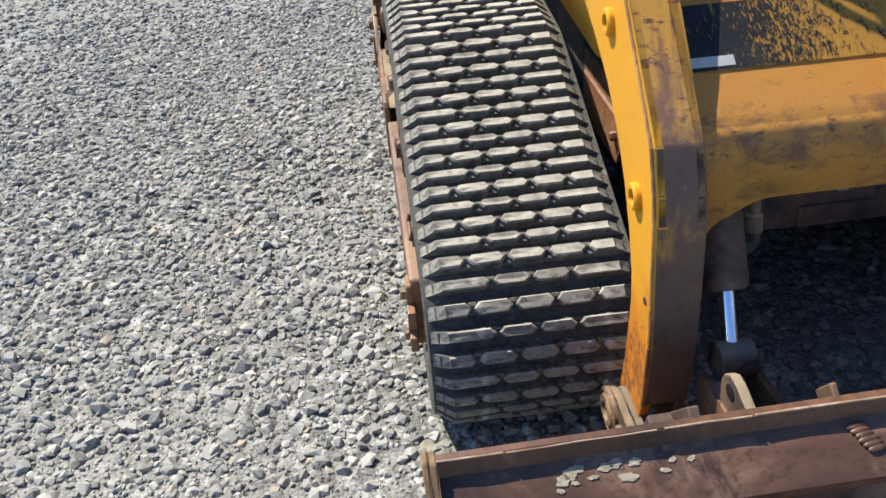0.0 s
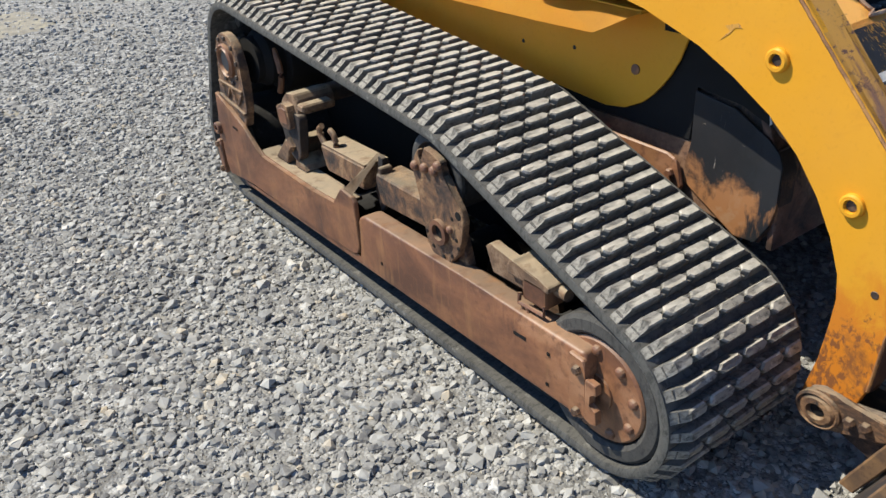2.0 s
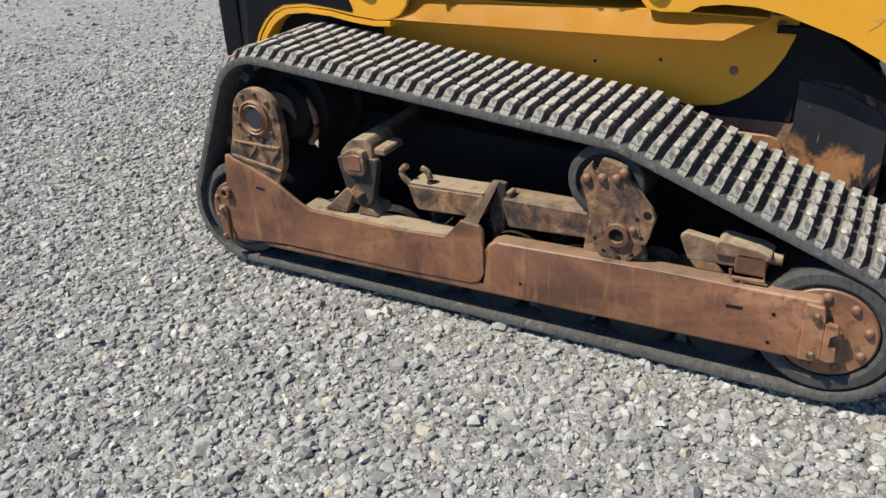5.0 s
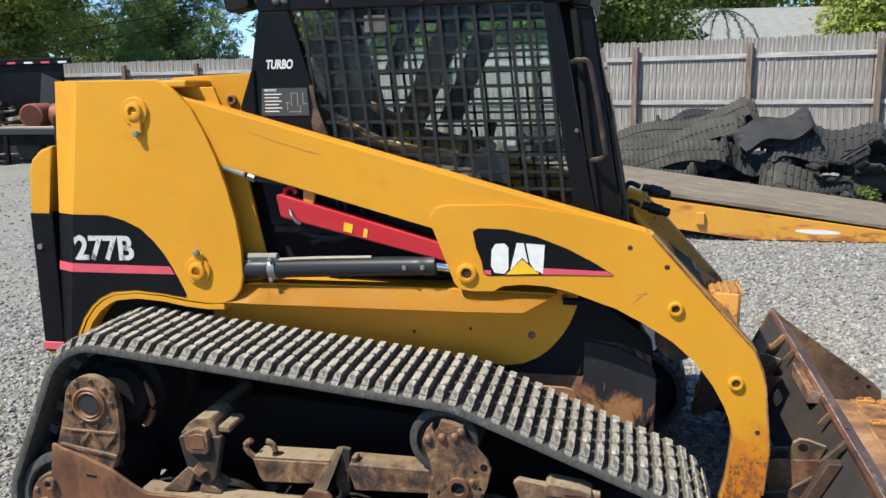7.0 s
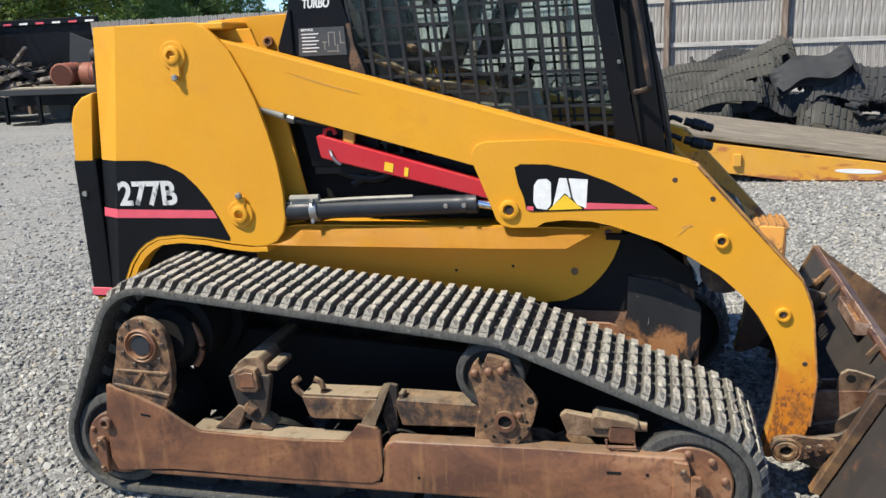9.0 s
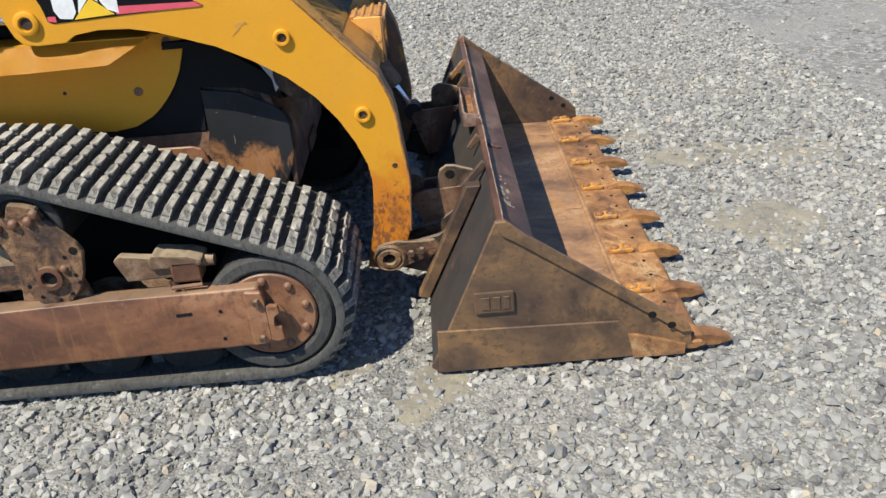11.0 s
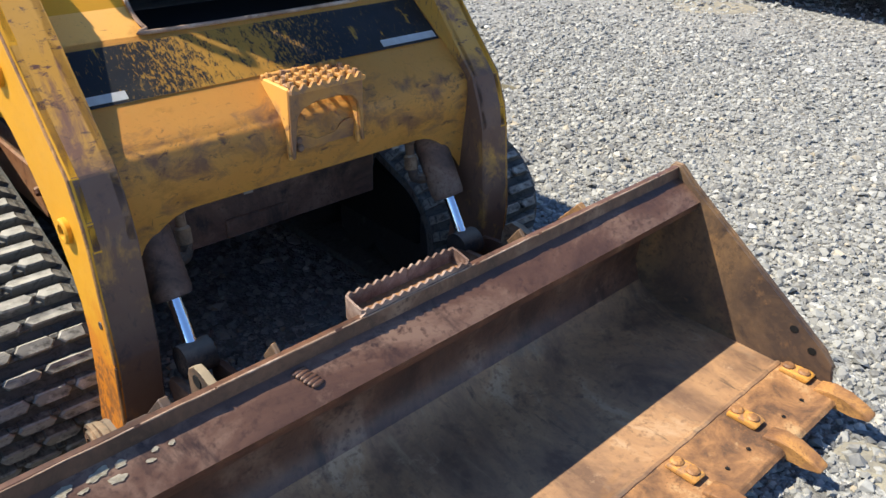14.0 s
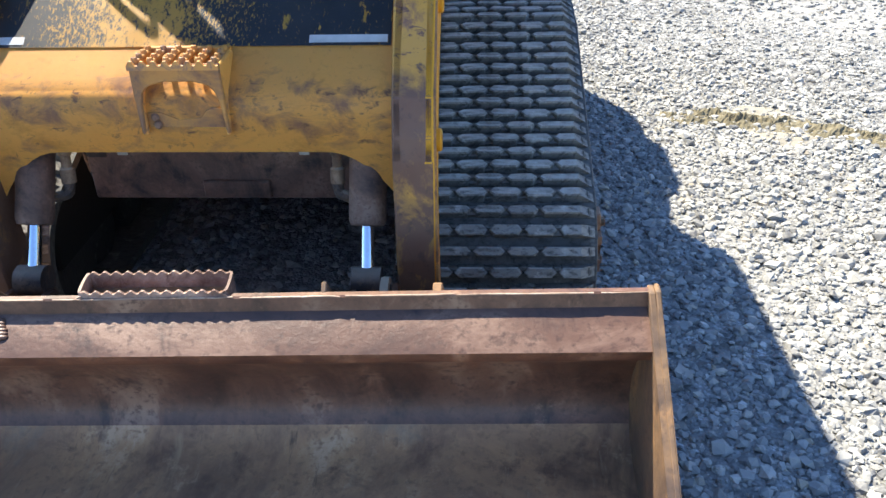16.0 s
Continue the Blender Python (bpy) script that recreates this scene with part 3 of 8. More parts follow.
    gx, gy = 0.1 + r * np.cos(a), 2.0 + r * np.sin(a)
    ok = ~((np.abs(gx + 0.03) < 0.95) & (gy > 1.75)) & (gy > -1.2) & (gx > -4.2)
    gx, gy = gx[ok], gy[ok]
    k = len(gx)
    g = np.zeros((k, 4, 3))
    turn0, gs = rng.uniform(0, 2 * math.pi, k), rng.uniform(0.0035, 0.0085, k)
    for i in range(3):
        rad = gs * rng.uniform(0.75, 1.25, k)
        g[:, i, 0], g[:, i, 1], g[:, i, 2] = rad * np.cos(turn0 + 2.094 * i), rad * np.sin(turn0 + 2.094 * i), -0.15 * gs
    g[:, 3] = np.c_[rng.uniform(-0.3, 0.3, k) * gs, rng.uniform(-0.3, 0.3, k) * gs, gs * rng.uniform(0.45, 0.9, k)]
    gz = np.array([ground_bumps(p, q) for p, q in zip(gx, gy)])
    g += np.c_[gx, gy, gz + gs * rng.uniform(0.0, 0.3, k)][:, None, :]
    fg = (n * 9 + np.arange(k)[:, None, None] * 4 + np.array([(0, 1, 3), (1, 2, 3), (2, 0, 3)])[None]).reshape(-1)
    f = np.r_[f, fg]
    me = bpy.data.meshes.new("gravel")
    me.vertices.add(n * 9 + k * 4)
    me.vertices.foreach_set("co", np.r_[v.reshape(-1), g.reshape(-1)])
    me.loops.add(len(f))
    me.loops.foreach_set("vertex_index", f)
    me.polygons.add(len(f) // 3)
    me.polygons.foreach_set("loop_start", np.arange(len(f) // 3) * 3)
    me.update(calc_edges=True)
    me.shade_flat()
    me.materials.append(stone_material())
    tagged(new("gravel", me), "loose grey angular crushed stones covering the yard", "gravel", kind="stuff")


M_LABEL = plain("dark_grey_label", (0.06, 0.063, 0.066), 0.5, 0, 0.2, 30)
M_STEEL_DARK = plain("dark_bolt_steel", (0.20, 0.195, 0.18), 0.4, 0.6, 0.3, 30)
M_FLAP = plain("pale_torn_plastic", (0.45, 0.44, 0.42), 0.6)
M_PIPE = plain("pale_zinc_pipe", (0.44, 0.41, 0.33), 0.45, 0.3)
M_RUST_SIDE = rusty("brown_side_plate", [(0.045, 0.026, 0.016), (0.13, 0.066, 0.036), (0.20, 0.105, 0.055), (0.28, 0.17, 0.10)], 0.8, 5, 0.5)

def slanted(bm, k):
    for v in bm.verts:
        v.co.x += k * v.co.y
    return bm


# ---- loader ----
loader = thing("track_loader", (-0.03, 0, 0), "yellow and black rubber-tracked loader with a rusty toothed bucket", "loader")
AU = 0.575                     # outer face of the lift arms
TI, TO = 0.502, 0.985          # inner and outer edge of the tracks

# Belt path: circles of (y, z, outer radius), passed with the belt outside
WHEELS = [(1.700, 0.257, 0.226), (3.850, 0.262, 0.222), (3.665, 0.672, 0.218), (2.360, 0.605, 0.145)]


def belt_path(step):
    """Points (y, z, direction) at even steps round the belt's outer face."""
    n = len(WHEELS)
    tang = []
    for i in range(n):
        (y0, z0, r0), (y1, z1, r1) = WHEELS[i], WHEELS[(i + 1) % n]
        d = math.hypot(y1 - y0, z1 - z0)
        base, off = math.atan2(z1 - z0, y1 - y0), math.acos((r0 - r1) / d)
        a = base - off
        tang.append((a, (y0 + r0 * math.cos(a), z0 + r0 * math.sin(a)), (y1 + r1 * math.cos(a), z1 + r1 * math.sin(a))))
    dense = []
    for i in range(n):
        a, p, q = tang[i]
        m = 60
        dense += [(p[0] + (q[0] - p[0]) * k / m, p[1] + (q[1] - p[1]) * k / m) for k in range(m)]
        y1, z1, r1 = WHEELS[(i + 1) % n]
        a2 = tang[(i + 1) % n][0]
        while a2 < a:
            a2 += 2 * math.pi
        m = max(2, int((a2 - a) / 0.06))
        dense += [(y1 + r1 * math.cos(a + (a2 - a) * k / m), z1 + r1 * math.sin(a + (a2 - a) * k / m)) for k in range(m)]
    P = np.array(dense + dense[:1])
    s = np.r_[0, np.cumsum(np.hypot(*np.diff(P, axis=0).T))]
    count = int(round(s[-1] / step / 2)) * 2
    at = np.arange(count) * s[-1] / count
    y, z = np.interp(at, s, P[:, 0]), np.interp(at, s, P[:, 1])
    ang = [math.atan2(np.interp((u + 0.01) % s[-1], s, P[:, 1]) - np.interp((u - 0.01) % s[-1], s, P[:, 1]), np.interp((u + 0.01) % s[-1], s, P[:, 0]) - np.interp((u - 0.01) % s[-1], s, P[:, 0])) for u in at]
    return list(zip(y, z, ang))


def bar_mesh(blocks, half, name):
    """One cleat row of hexagonal rubber blocks across the belt; x across, y along, z out. Blocks are given from tip to tip."""
    bm = bmesh.new()
    w = (TO - TI) / 2
    rng = random.Random(name + str(half))
    H = 0.030
    for x0, x1 in blocks:
        end0, end1 = x0 <= -w + 0.001, x1 >= w - 0.001
        tip = 0.0115
        a0, a1 = x0 + (0 if end0 else tip), x1 - (0 if end1 else tip)
        low = [(a0, -half), (a1, -half), (x1, 0), (a1, half), (a0, half), (x0, 0)]
        top, rim = [], []
        for x, y in low:
            xx = x
            if end0 and x <= x0 + 1e-6:
                xx = x0 + 0.040
            if end1 and x >= x1 - 1e-6:
                xx = x1 - 0.040
            h = H + rng.uniform(-0.0025, 0.001)
            rim.append((xx + rng.uniform(-0.0015, 0.0015), y * 0.93, h - 0.005))
            top.append((xx + (0.0035 if x < (x0 + x1) / 2 else -0.0035) + rng.uniform(-0.0015, 0.0015), y * 0.76, h))
        a = [bm.verts.new((x, y, -0.004)) for x, y in low]
        e = [bm.verts.new(p) for p in rim]
        c = [bm.verts.new(p) for p in top]
        mid = bm.verts.new((sum(p[0] for p in top) / 6, rng.uniform(-0.002, 0.002), H + rng.uniform(-0.003, 0.0005)))
        for i in range(6):
            j = (i + 1) % 6
            worn = (end0 and i in (4, 5)) or (end1 and i in (1, 2))
            bm.faces.new((c[i], c[j], mid))
            bm.faces.new((a[i], a[j], e[j], e[i])).material_index = 0 if worn and i not in (0, 3) else 1
            bm.faces.new((e[i], e[j], c[j], c[i]))
    # low web that joins the blocks, with a small wedge in each gap
    a = len(bm.faces)
    box(-w + 0.02, w - 0.02, -half * 0.78, half * 0.78, -0.004, 0.013, 0, bm)
    for (p0, p1), (q0, q1) in zip(blocks, blocks[1:]):
        x = (p1 + q0) / 2
        box(x - 0.010, x + 0.010, -half * 0.95, -half * 0.25, 0.0, 0.0215, 0.002, bm)
    for f in list(bm.faces)[a:]:
        f.material_index = 1
    bmesh.ops.recalc_face_normals(bm, faces=bm.faces)
    me = bpy.data.meshes.new(name)
    bm.to_mesh(me)
    bm.free()
    me.materials.append(M_RUBBER)
    me.materials.append(M_LUG_SIDE)
    return me


def wheel(u0, u1, y, z, r, hub, s, mat=None, parent=None, name="road_wheel", label="", rings=True):
    bm = turned([(r - 0.012, 0), (r, 0.012), (r, abs(u1 - u0) - 0.012), (r - 0.012, abs(u1 - u0))], (s * u0, y, z), (s * u1, y, z), 28)
    ob = part(name, bm, mat or M_WHEEL, parent, label, True)
    if hub:
        bm = turned([(hub, 0), (hub, 0.02), (hub * 0.72, 0.032), (hub * 0.4, 0.045), (hub * 0.2, 0.05)], (s * (u1 - 0.012 * (1 if u1 > u0 else -1)), y, z), (s * (u1 + 0.2), y, z), 22)
        part("hub", bm, M_RUST_PLATE, ob, "rusty steel hub", True)
    return ob




BOLTS = {}


def bolts(name, parent, spots, u, s, size, mat, hgt=0.014, sides=6):
    """Bolt heads as parts of their own on the side face at u; one mesh for each size."""
    key = (name, round(size, 4), s, mat.name)
    if key not in BOLTS:
        profile = [(size, 0), (size, hgt * 0.7), (size * 0.75, hgt)] if sides < 10 or hgt < 0.008 else [(size, 0), (size * 0.98, hgt * 0.35), (size * 0.82, hgt * 0.7), (size * 0.5, hgt * 0.93), (0.001, hgt)]
        bm = turned(profile, (0, 0, 0), (s, 0, 0), sides)
        me = bpy.data.meshes.new(name)
        bmesh.ops.recalc_face_normals(bm, faces=bm.faces)
        bm.to_mesh(me)
        bm.free()
        me.materials.append(mat)
        BOLTS[key] = me
    for y, z in spots:
        ob = new(name, BOLTS[key])
        ob.parent = parent
        ob.location = (s * u, y, z)


def ring(cy, cz, r, n, start=0.0):
    return [(cy + r * math.cos(start + 2 * math.pi * i / n), cz + r * math.sin(start + 2 * math.pi * i / n)) for i in range(n)]


def build_track(s, bar_a, bar_b):
    """One rubber track with its undercarriage; s is -1 on the machine's right."""
    path = belt_path(0.0258)
    bm = bmesh.new()
    rings = []
    T = 0.026
    for y, z, a in path:
        ny, nz = math.sin(a), -math.cos(a)
        rings.append([bm.verts.new((s * u, y + ny * d, z + nz * d)) for u, d in ((TI, 0), (TI, -T), (TO, -T), (TO + 0.004, -T * 0.5), (TO, 0))])
    for a, c in zip(rings, rings[1:] + rings[:1]):
        for k in range(5):
            bm.faces.new((a[k], a[(k + 1) % 5], c[(k + 1) % 5], c[k]))
    belt = part("rubber_track", bm, M_BELT, loader, "dusty black rubber track belt with block tread", True)
    for i, (y, z, a) in enumerate(path[::2]):
        ny, nz = math.sin(a), -math.cos(a)
        ob = new("tread_bar", bar_a if i % 2 else bar_b)
        ob.parent = belt
        m = Matrix(((1, 0, 0, s * (TI + TO) / 2), (0, math.cos(a), ny, y), (0, math.sin(a), nz, z), (0, 0, 0, 1)))
        ob.matrix_basis = m
    bm = bmesh.new()
    for i, (y, z, a) in enumerate(path[::4]):
        ny, nz = math.sin(a), -math.cos(a)
        for u in (0.66, 0.86):
            m = Matrix(((1, 0, 0, s * u), (0, math.cos(a), ny, y), (0, math.sin(a), nz, z), (0, 0, 0, 1)))
            box(-0.02, 0.02, -0.018, 0.018, -0.062, -0.02, 0, bm, m)
    tagged(part("inner_lug", bm, M_BELT, belt), kind="stuff")

    # frame rails
    R = 1.017
    rear = [(3.84, 0.512), (3.718, 0.468), (3.605, 0.424), (3.511, 0.361), (3.471, 0.336), (3.087, 0.334), (2.893, 0.340), (2.836, 0.417), (2.767, 0.409), (2.752, 0.392), (2.752, 0.235), (2.768, 0.202), (2.80, 0.188), (3.10, 0.181), (3.60, 0.178), (3.84, 0.150), (3.865, 0.20), (3.862, 0.36)]
    frame_ob = part("undercarriage_frame", prism(rear, s * R, s * (R - 0.018), 0.005, 2), M_RUST, loader, "rusty brown steel undercarriage side frame")
    front = [(2.748, 0.326), (2.735, 0.348), (2.70, 0.362), (2.18, 0.370), (1.715, 0.376), (1.705, 0.355), (1.702, 0.19), (1.72, 0.174), (3.70, 0.142), (3.72, 0.172), (2.745, 0.182)]
    part("front_rail", prism(front, s * (R - 0.006), s * (R - 0.075), 0.022, 4), M_RUST, frame_ob, "", True)
    part("rail_top_flange", prism([(3.50, 0.352), (3.45, 0.334), (2.89, 0.336), (2.89, 0.322), (3.46, 0.322)], s * (R - 0.019), s * (R - 0.11), 0.002), M_DUST_STEEL, frame_ob)
    part("rail_slot", prism([(1.967, 0.308), (1.920, 0.310), (1.920, 0.300), (1.967, 0.298)], s * (R - 0.004), s * (R - 0.008)), M_DARK, frame_ob)
    part("rail_slot", prism([(3.707, 0.402), (3.666, 0.398), (3.666, 0.389), (3.707, 0.393)], s * (R + 0.002), s * (R - 0.006)), M_DARK, frame_ob)
    bolts("bolt_hole", frame_ob, [(1.835, 0.306), (1.84, 0.21), (2.62, 0.225), (3.62, 0.20)], R - 0.005, s, 0.006, M_DARK, 0.002, 8)

    # folded plate that leans inward from the frame
    bm = bmesh.new()
    bm.faces.new([bm.verts.new((s * u, y, z)) for u, y, z in ((R - 0.008, 2.828, 0.415), (R - 0.008, 2.775, 0.408), (R - 0.115, 2.738, 0.535), (R - 0.115, 2.765, 0.53))])
    bmesh.ops.solidify(bm, geom=list(bm.faces), thickness=0.012)
    part("frame_fold", bm, M_DUST_STEEL, frame_ob, "dusty plate folded inward")
    part("frame_gusset", prism([(2.775, 0.408), (2.735, 0.535), (2.712, 0.53), (2.72, 0.36), (2.75, 0.33)], s * (R - 0.10), s * (R - 0.118), 0.002), M_RUST_DARK, frame_ob)
    # end cap with latch of the front idler
    bm = prism([(1.755, 0.366), (1.705, 0.362), (1.700, 0.330), (1.695, 0.20), (1.715, 0.182), (1.755, 0.182)], s * (R + 0.004), s * (R - 0.012), 0.004)
    part("rail_end_cap", bm, M_RUST, frame_ob)
    bm = prism([(1.698, 0.315), (1.664, 0.312), (1.660, 0.285), (1.684, 0.278), (1.686, 0.243), (1.662, 0.236), (1.658, 0.198), (1.676, 0.190), (1.698, 0.196)], s * (R + 0.006), s * (R - 0.014), 0.004, 2)
    part("idler_latch", bm, M_RUST, frame_ob)
    bolts("bolt", frame_ob, [(1.722, 0.330), (1.722, 0.205)], R + 0.004, s, 0.013, M_RUST_PLATE)
    # front idler
    idler = wheel(0.56, 0.955, 1.700, 0.257, 0.196, 0, s, M_WHEEL, loader, "front_idler", "black rubber idler wheel with a rusty bolted plate")
    part("idler_plate", turned([(0.142, 0), (0.142, 0.012), (0.136, 0.018), (0.05, 0.022), (0.05, 0.028), (0.03, 0.032)], (s * 0.955, 1.700, 0.257), (s * 2, 1.700, 0.257), 36), M_RUST, idler, "rusty round plate", True)
    bolts("bolt", idler, ring(1.700, 0.257, 0.115, 9, 0.12), 0.972, s, 0.0145, M_RUST, 0.015, 12)
    part("idler_rim", turned([(0.196, 0), (0.196, 0.016), (0.186, 0.026), (0.158, 0.028), (0.148, 0.020), (0.148, 0.0)], (s * 0.95, 1.700, 0.257), (s * 2, 1.700, 0.257), 40), M_WHEEL_RIM, idler, "grey rubber rim", True)
    # rear idler: the round plate stands out behind the frame
    idler = wheel(0.58, 0.945, 3.850, 0.262, 0.19, 0, s, M_WHEEL, loader, "rear_idler", "dark rubber rear idler wheel")
    part("idler_rim", turned([(0.19, 0), (0.19, 0.016), (0.18, 0.024), (0.158, 0.026), (0.15, 0.018), (0.15, 0.0)], (s * 0.943, 3.850, 0.262), (s * 2, 3.850, 0.262), 36), M_WHEEL_RIM, idler, "grey rubber rim", True)
    part("idler_plate", turned([(0.132, 0), (0.132, 0.014), (0.126, 0.02), (0.05, 0.024), (0.02, 0.03)], (s * 0.966, 3.850, 0.252), (s * 2, 3.850, 0.252), 32), M_RUST, idler, "rusty round plate", True)
    bolts("bolt", idler, [(3.95, 0.305), (3.955, 0.225), (3.925, 0.165)], 0.986, s, 0.012, M_RUST, 0.012, 12)
    part("frame_eye", turned([(0.026, 0), (0.026, 0.016), (0.020, 0.020), (0.013, 0.018), (0.012, 0.004), (0.001, 0.004)], (s * R, 3.862, 0.352), (s * 2, 3.862, 0.352), 18), M_RUST, frame_ob, "", True)
    part("idler_strap", prism([(3.918, 0.285), (3.888, 0.292), (3.876, 0.27), (3.878, 0.14), (3.912, 0.135), (3.915, 0.20)], s * (R + 0.008), s * (R - 0.012), 0.004), M_RUST, frame_ob)
    bolts("bolt", frame_ob, [(3.897, 0.272), (3.90, 0.158)], R + 0.008, s, 0.013, M_RUST_PLATE, 0.012)
    # bottom rollers
    for k in range(7):
        wheel(0.60, 0.925, 1.98 + 0.262 * k, 0.148, 0.112, 0, s, M_WHEEL, loader, "road_wheel", "small black rubber bogie wheel")
    for y in (2.10, 2.22):
        part("roller_cap", turned([(0.10, 0), (0.10, 0.02), (0.08, 0.03), (0.02, 0.034)], (s * 0.80, y, 0.245), (s * 2, y, 0.245), 24), M_DUST_STEEL, loader, "dusty roller cap behind the rail", True)
    # carrier roller and its plate
    roller = wheel(0.62, 0.940, 2.364, 0.602, 0.118, 0, s, M_WHEEL, loader, "carrier_roller", "black rubber carrier roller")
    part("roller_rim", turned([(0.120, 0), (0.120, 0.010), (0.112, 0.016), (0.094, 0.016), (0.090, 0.004), (0.09, 0.0)], (s * 0.938, 2.364, 0.602), (s * 2, 2.364, 0.602), 32), M_WHEEL_RIM, roller, "grey rubber rim", True)
    outline = [(2.418, 0.652), (2.398, 0.677), (2.392, 0.650), (2.378, 0.645), (2.366, 0.692), (2.33, 0.687), (2.288, 0.672), (2.284, 0.633), (2.209, 0.555), (2.196, 0.525), (2.211, 0.462), (2.231, 0.408), (2.271, 0.366), (2.31, 0.357), (2.359, 0.366), (2.382, 0.396), (2.392, 0.459), (2.403, 0.543), (2.434, 0.614)]
    plate = part("roller_plate", prism(outline, s * 0.985, s * 0.962, 0.004), M_RUST_PLATE, loader, "greasy brown roller plate with bolt holes")
    part("pivot_bush", turned([(0.038, 0), (0.038, 0.014), (0.024, 0.015), (0.023, 0.002), (0.001, 0.002)], (s * 0.985, 2.308, 0.455), (s * 2, 2.308, 0.455), 20), M_RUST, plate, "", True)
    part("bush_bore", turned([(0.0225, 0), (0.0220, 0.001)], (s * 0.9875, 2.308, 0.455), (s * 2, 2.308, 0.455), 18), M_DARK, plate)
    bolts("bolt", plate, [(2.410, 0.625), (2.362, 0.632), (2.318, 0.637), (2.297, 0.657)], 0.985, s, 0.015, M_RUST, 0.016, 12)
    bolts("bolt", plate, [(2.262, 0.478)], 0.985, s, 0.012, M_RUST)
    bolts("bolt_hole", plate, [(2.221, 0.534)], 0.985, s, 0.013, M_DARK, 0.002, 12)
    bolts("bolt_hole", plate, [(2.35, 0.392), (2.30, 0.377), (2.26, 0.395), (2.235, 0.455), (2.25, 0.515), (2.378, 0.43), (2.228, 0.43)], 0.985, s, 0.0065, M_DARK, 0.002, 8)
    part("plate_foot", prism([(2.412, 0.47), (2.428, 0.34), (2.215, 0.345), (2.245, 0.45)], s * 0.96, s * 0.93, 0.004), M_RUST_PLATE, plate)
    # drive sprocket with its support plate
    # The drum's near-black colour carries the shade inside the track.
    drum = part("drive_sprocket", turned([(0.19, 0), (0.19, 0.05), (0.15, 0.055), (0.15, 0.22), (0.11, 0.225), (0.11, 0.28), (0.09, 0.305), (0.09, 0.33)], (s * 0.60, 3.63, 0.665), (s * 2, 3.63, 0.665), 32), M_DARK, loader, "steel drive sprocket drum coloured near-black for its shade", True)
    arc_pts = [(s * 0.862, 3.625 - 0.118 * math.cos(radians(a)), 0.628 + 0.118 * math.sin(radians(a))) for a in range(-45, 46, 9)]
    part("sprocket_rim", tube(arc_pts, 0.0125, 8), M_RUST, drum, "rusty piece of the sprocket rim", True)
    bolts("bolt", drum, [(3.596, 0.638), (3.575, 0.615)], 0.868, s, 0.014, M_RUST)
    outline = [(3.609, 0.416), (3.569, 0.499), (3.562, 0.568), (3.563, 0.66)] + [(3.672 - 0.109 * math.cos(radians(a)), 0.670 + 0.109 * math.sin(radians(a))) for a in range(8, 173, 15)] + [(3.785, 0.645), (3.829, 0.507), (3.826, 0.475)]
    plate = part("sprocket_plate", prism(outline, s * 1.0, s * 0.965, 0.007, 2), M_RUST_PLATE, loader, "greasy cast sprocket support plate with ribs")
    part("bearing_cap", turned([(0.066, 0), (0.066, 0.012), (0.060, 0.016), (0.054, 0.006), (0.047, 0.016), (0.044, 0.006), (0.0, 0.006)], (s * 1.0, 3.673, 0.672), (s * 2, 3.673, 0.672), 28), M_RUST, plate, "rusty round bearing ring", True)
    part("bearing_face", turned([(0.040, 0), (0.038, 0.003)], (s * 1.006, 3.673, 0.672), (s * 2, 3.673, 0.672), 24), M_CYL, plate, "smooth dark bearing face", True)
    bolts("bolt", plate, ring(3.673, 0.672, 0.088, 9, 0.3), 1.0, s, 0.010, M_RUST_DARK, 0.008, 6)
    bm = bmesh.new()
    for k in range(4):
        y = 3.605 + 0.050 * k
        box(-0.007, 0.007, -0.032, 0.032, -0.006, 0.006, 0.002, bm, Matrix.Translation((s * 1.002, y, 0.530 + 0.004 * k)) @ pose(0, 0, 0, 55 if k % 2 else -50, 0, 0))
    prism([(3.575, 0.560), (3.795, 0.565), (3.795, 0.573), (3.575, 0.570)], s * 1.008, s * 0.99, 0.002, 1, bm)
    prism([(3.578, 0.480), (3.812, 0.515), (3.812, 0.503), (3.582, 0.468)], s * 1.010, s * 0.99, 0.002, 1, bm)
    part("ribs", bm, M_RUST_PLATE, plate)
    # axle bracket
    outline = [(3.352, 0.550), (3.30, 0.568), (3.19, 0.560), (3.181, 0.545), (3.195, 0.484), (3.209, 0.415), (3.228, 0.382), (3.255, 0.371), (3.295, 0.384), (3.326, 0.442), (3.344, 0.52)]
    bracket = part("axle_bracket", prism(outline, s * 0.965, s * 0.93, 0.006, 2), M_RUST_DARK, loader, "dark cast bracket under the axle")
    part("bracket_nut", turned([(0.030, 0), (0.030, 0.012), (0.022, 0.018)], (s * 0.965, 3.272, 0.432), (s * 2, 3.272, 0.432), 4), M_RUST_PLATE, bracket)
    part("axle_block", prism([(3.318, 0.575), (3.268, 0.596), (3.228, 0.590), (3.222, 0.512), (3.236, 0.500), (3.292, 0.500), (3.312, 0.515)], s * 0.985, s * 0.93, 0.006, 2), M_RUST_PLATE, bracket)
    part("block_face", prism([(3.300, 0.568), (3.266, 0.580), (3.238, 0.576), (3.234, 0.522), (3.294, 0.518)], s * 0.988, s * 0.984, 0.002), M_RUST, bracket)
    part("axle_beam", prism([(3.352, 0.556), (3.315, 0.600), (3.285, 0.622), (3.225, 0.630), (3.205, 0.60), (3.205, 0.55)], s * 0.955, s * 0.80, 0.01, 2), M_DUST_STEEL, loader, "dusty steel axle beam")
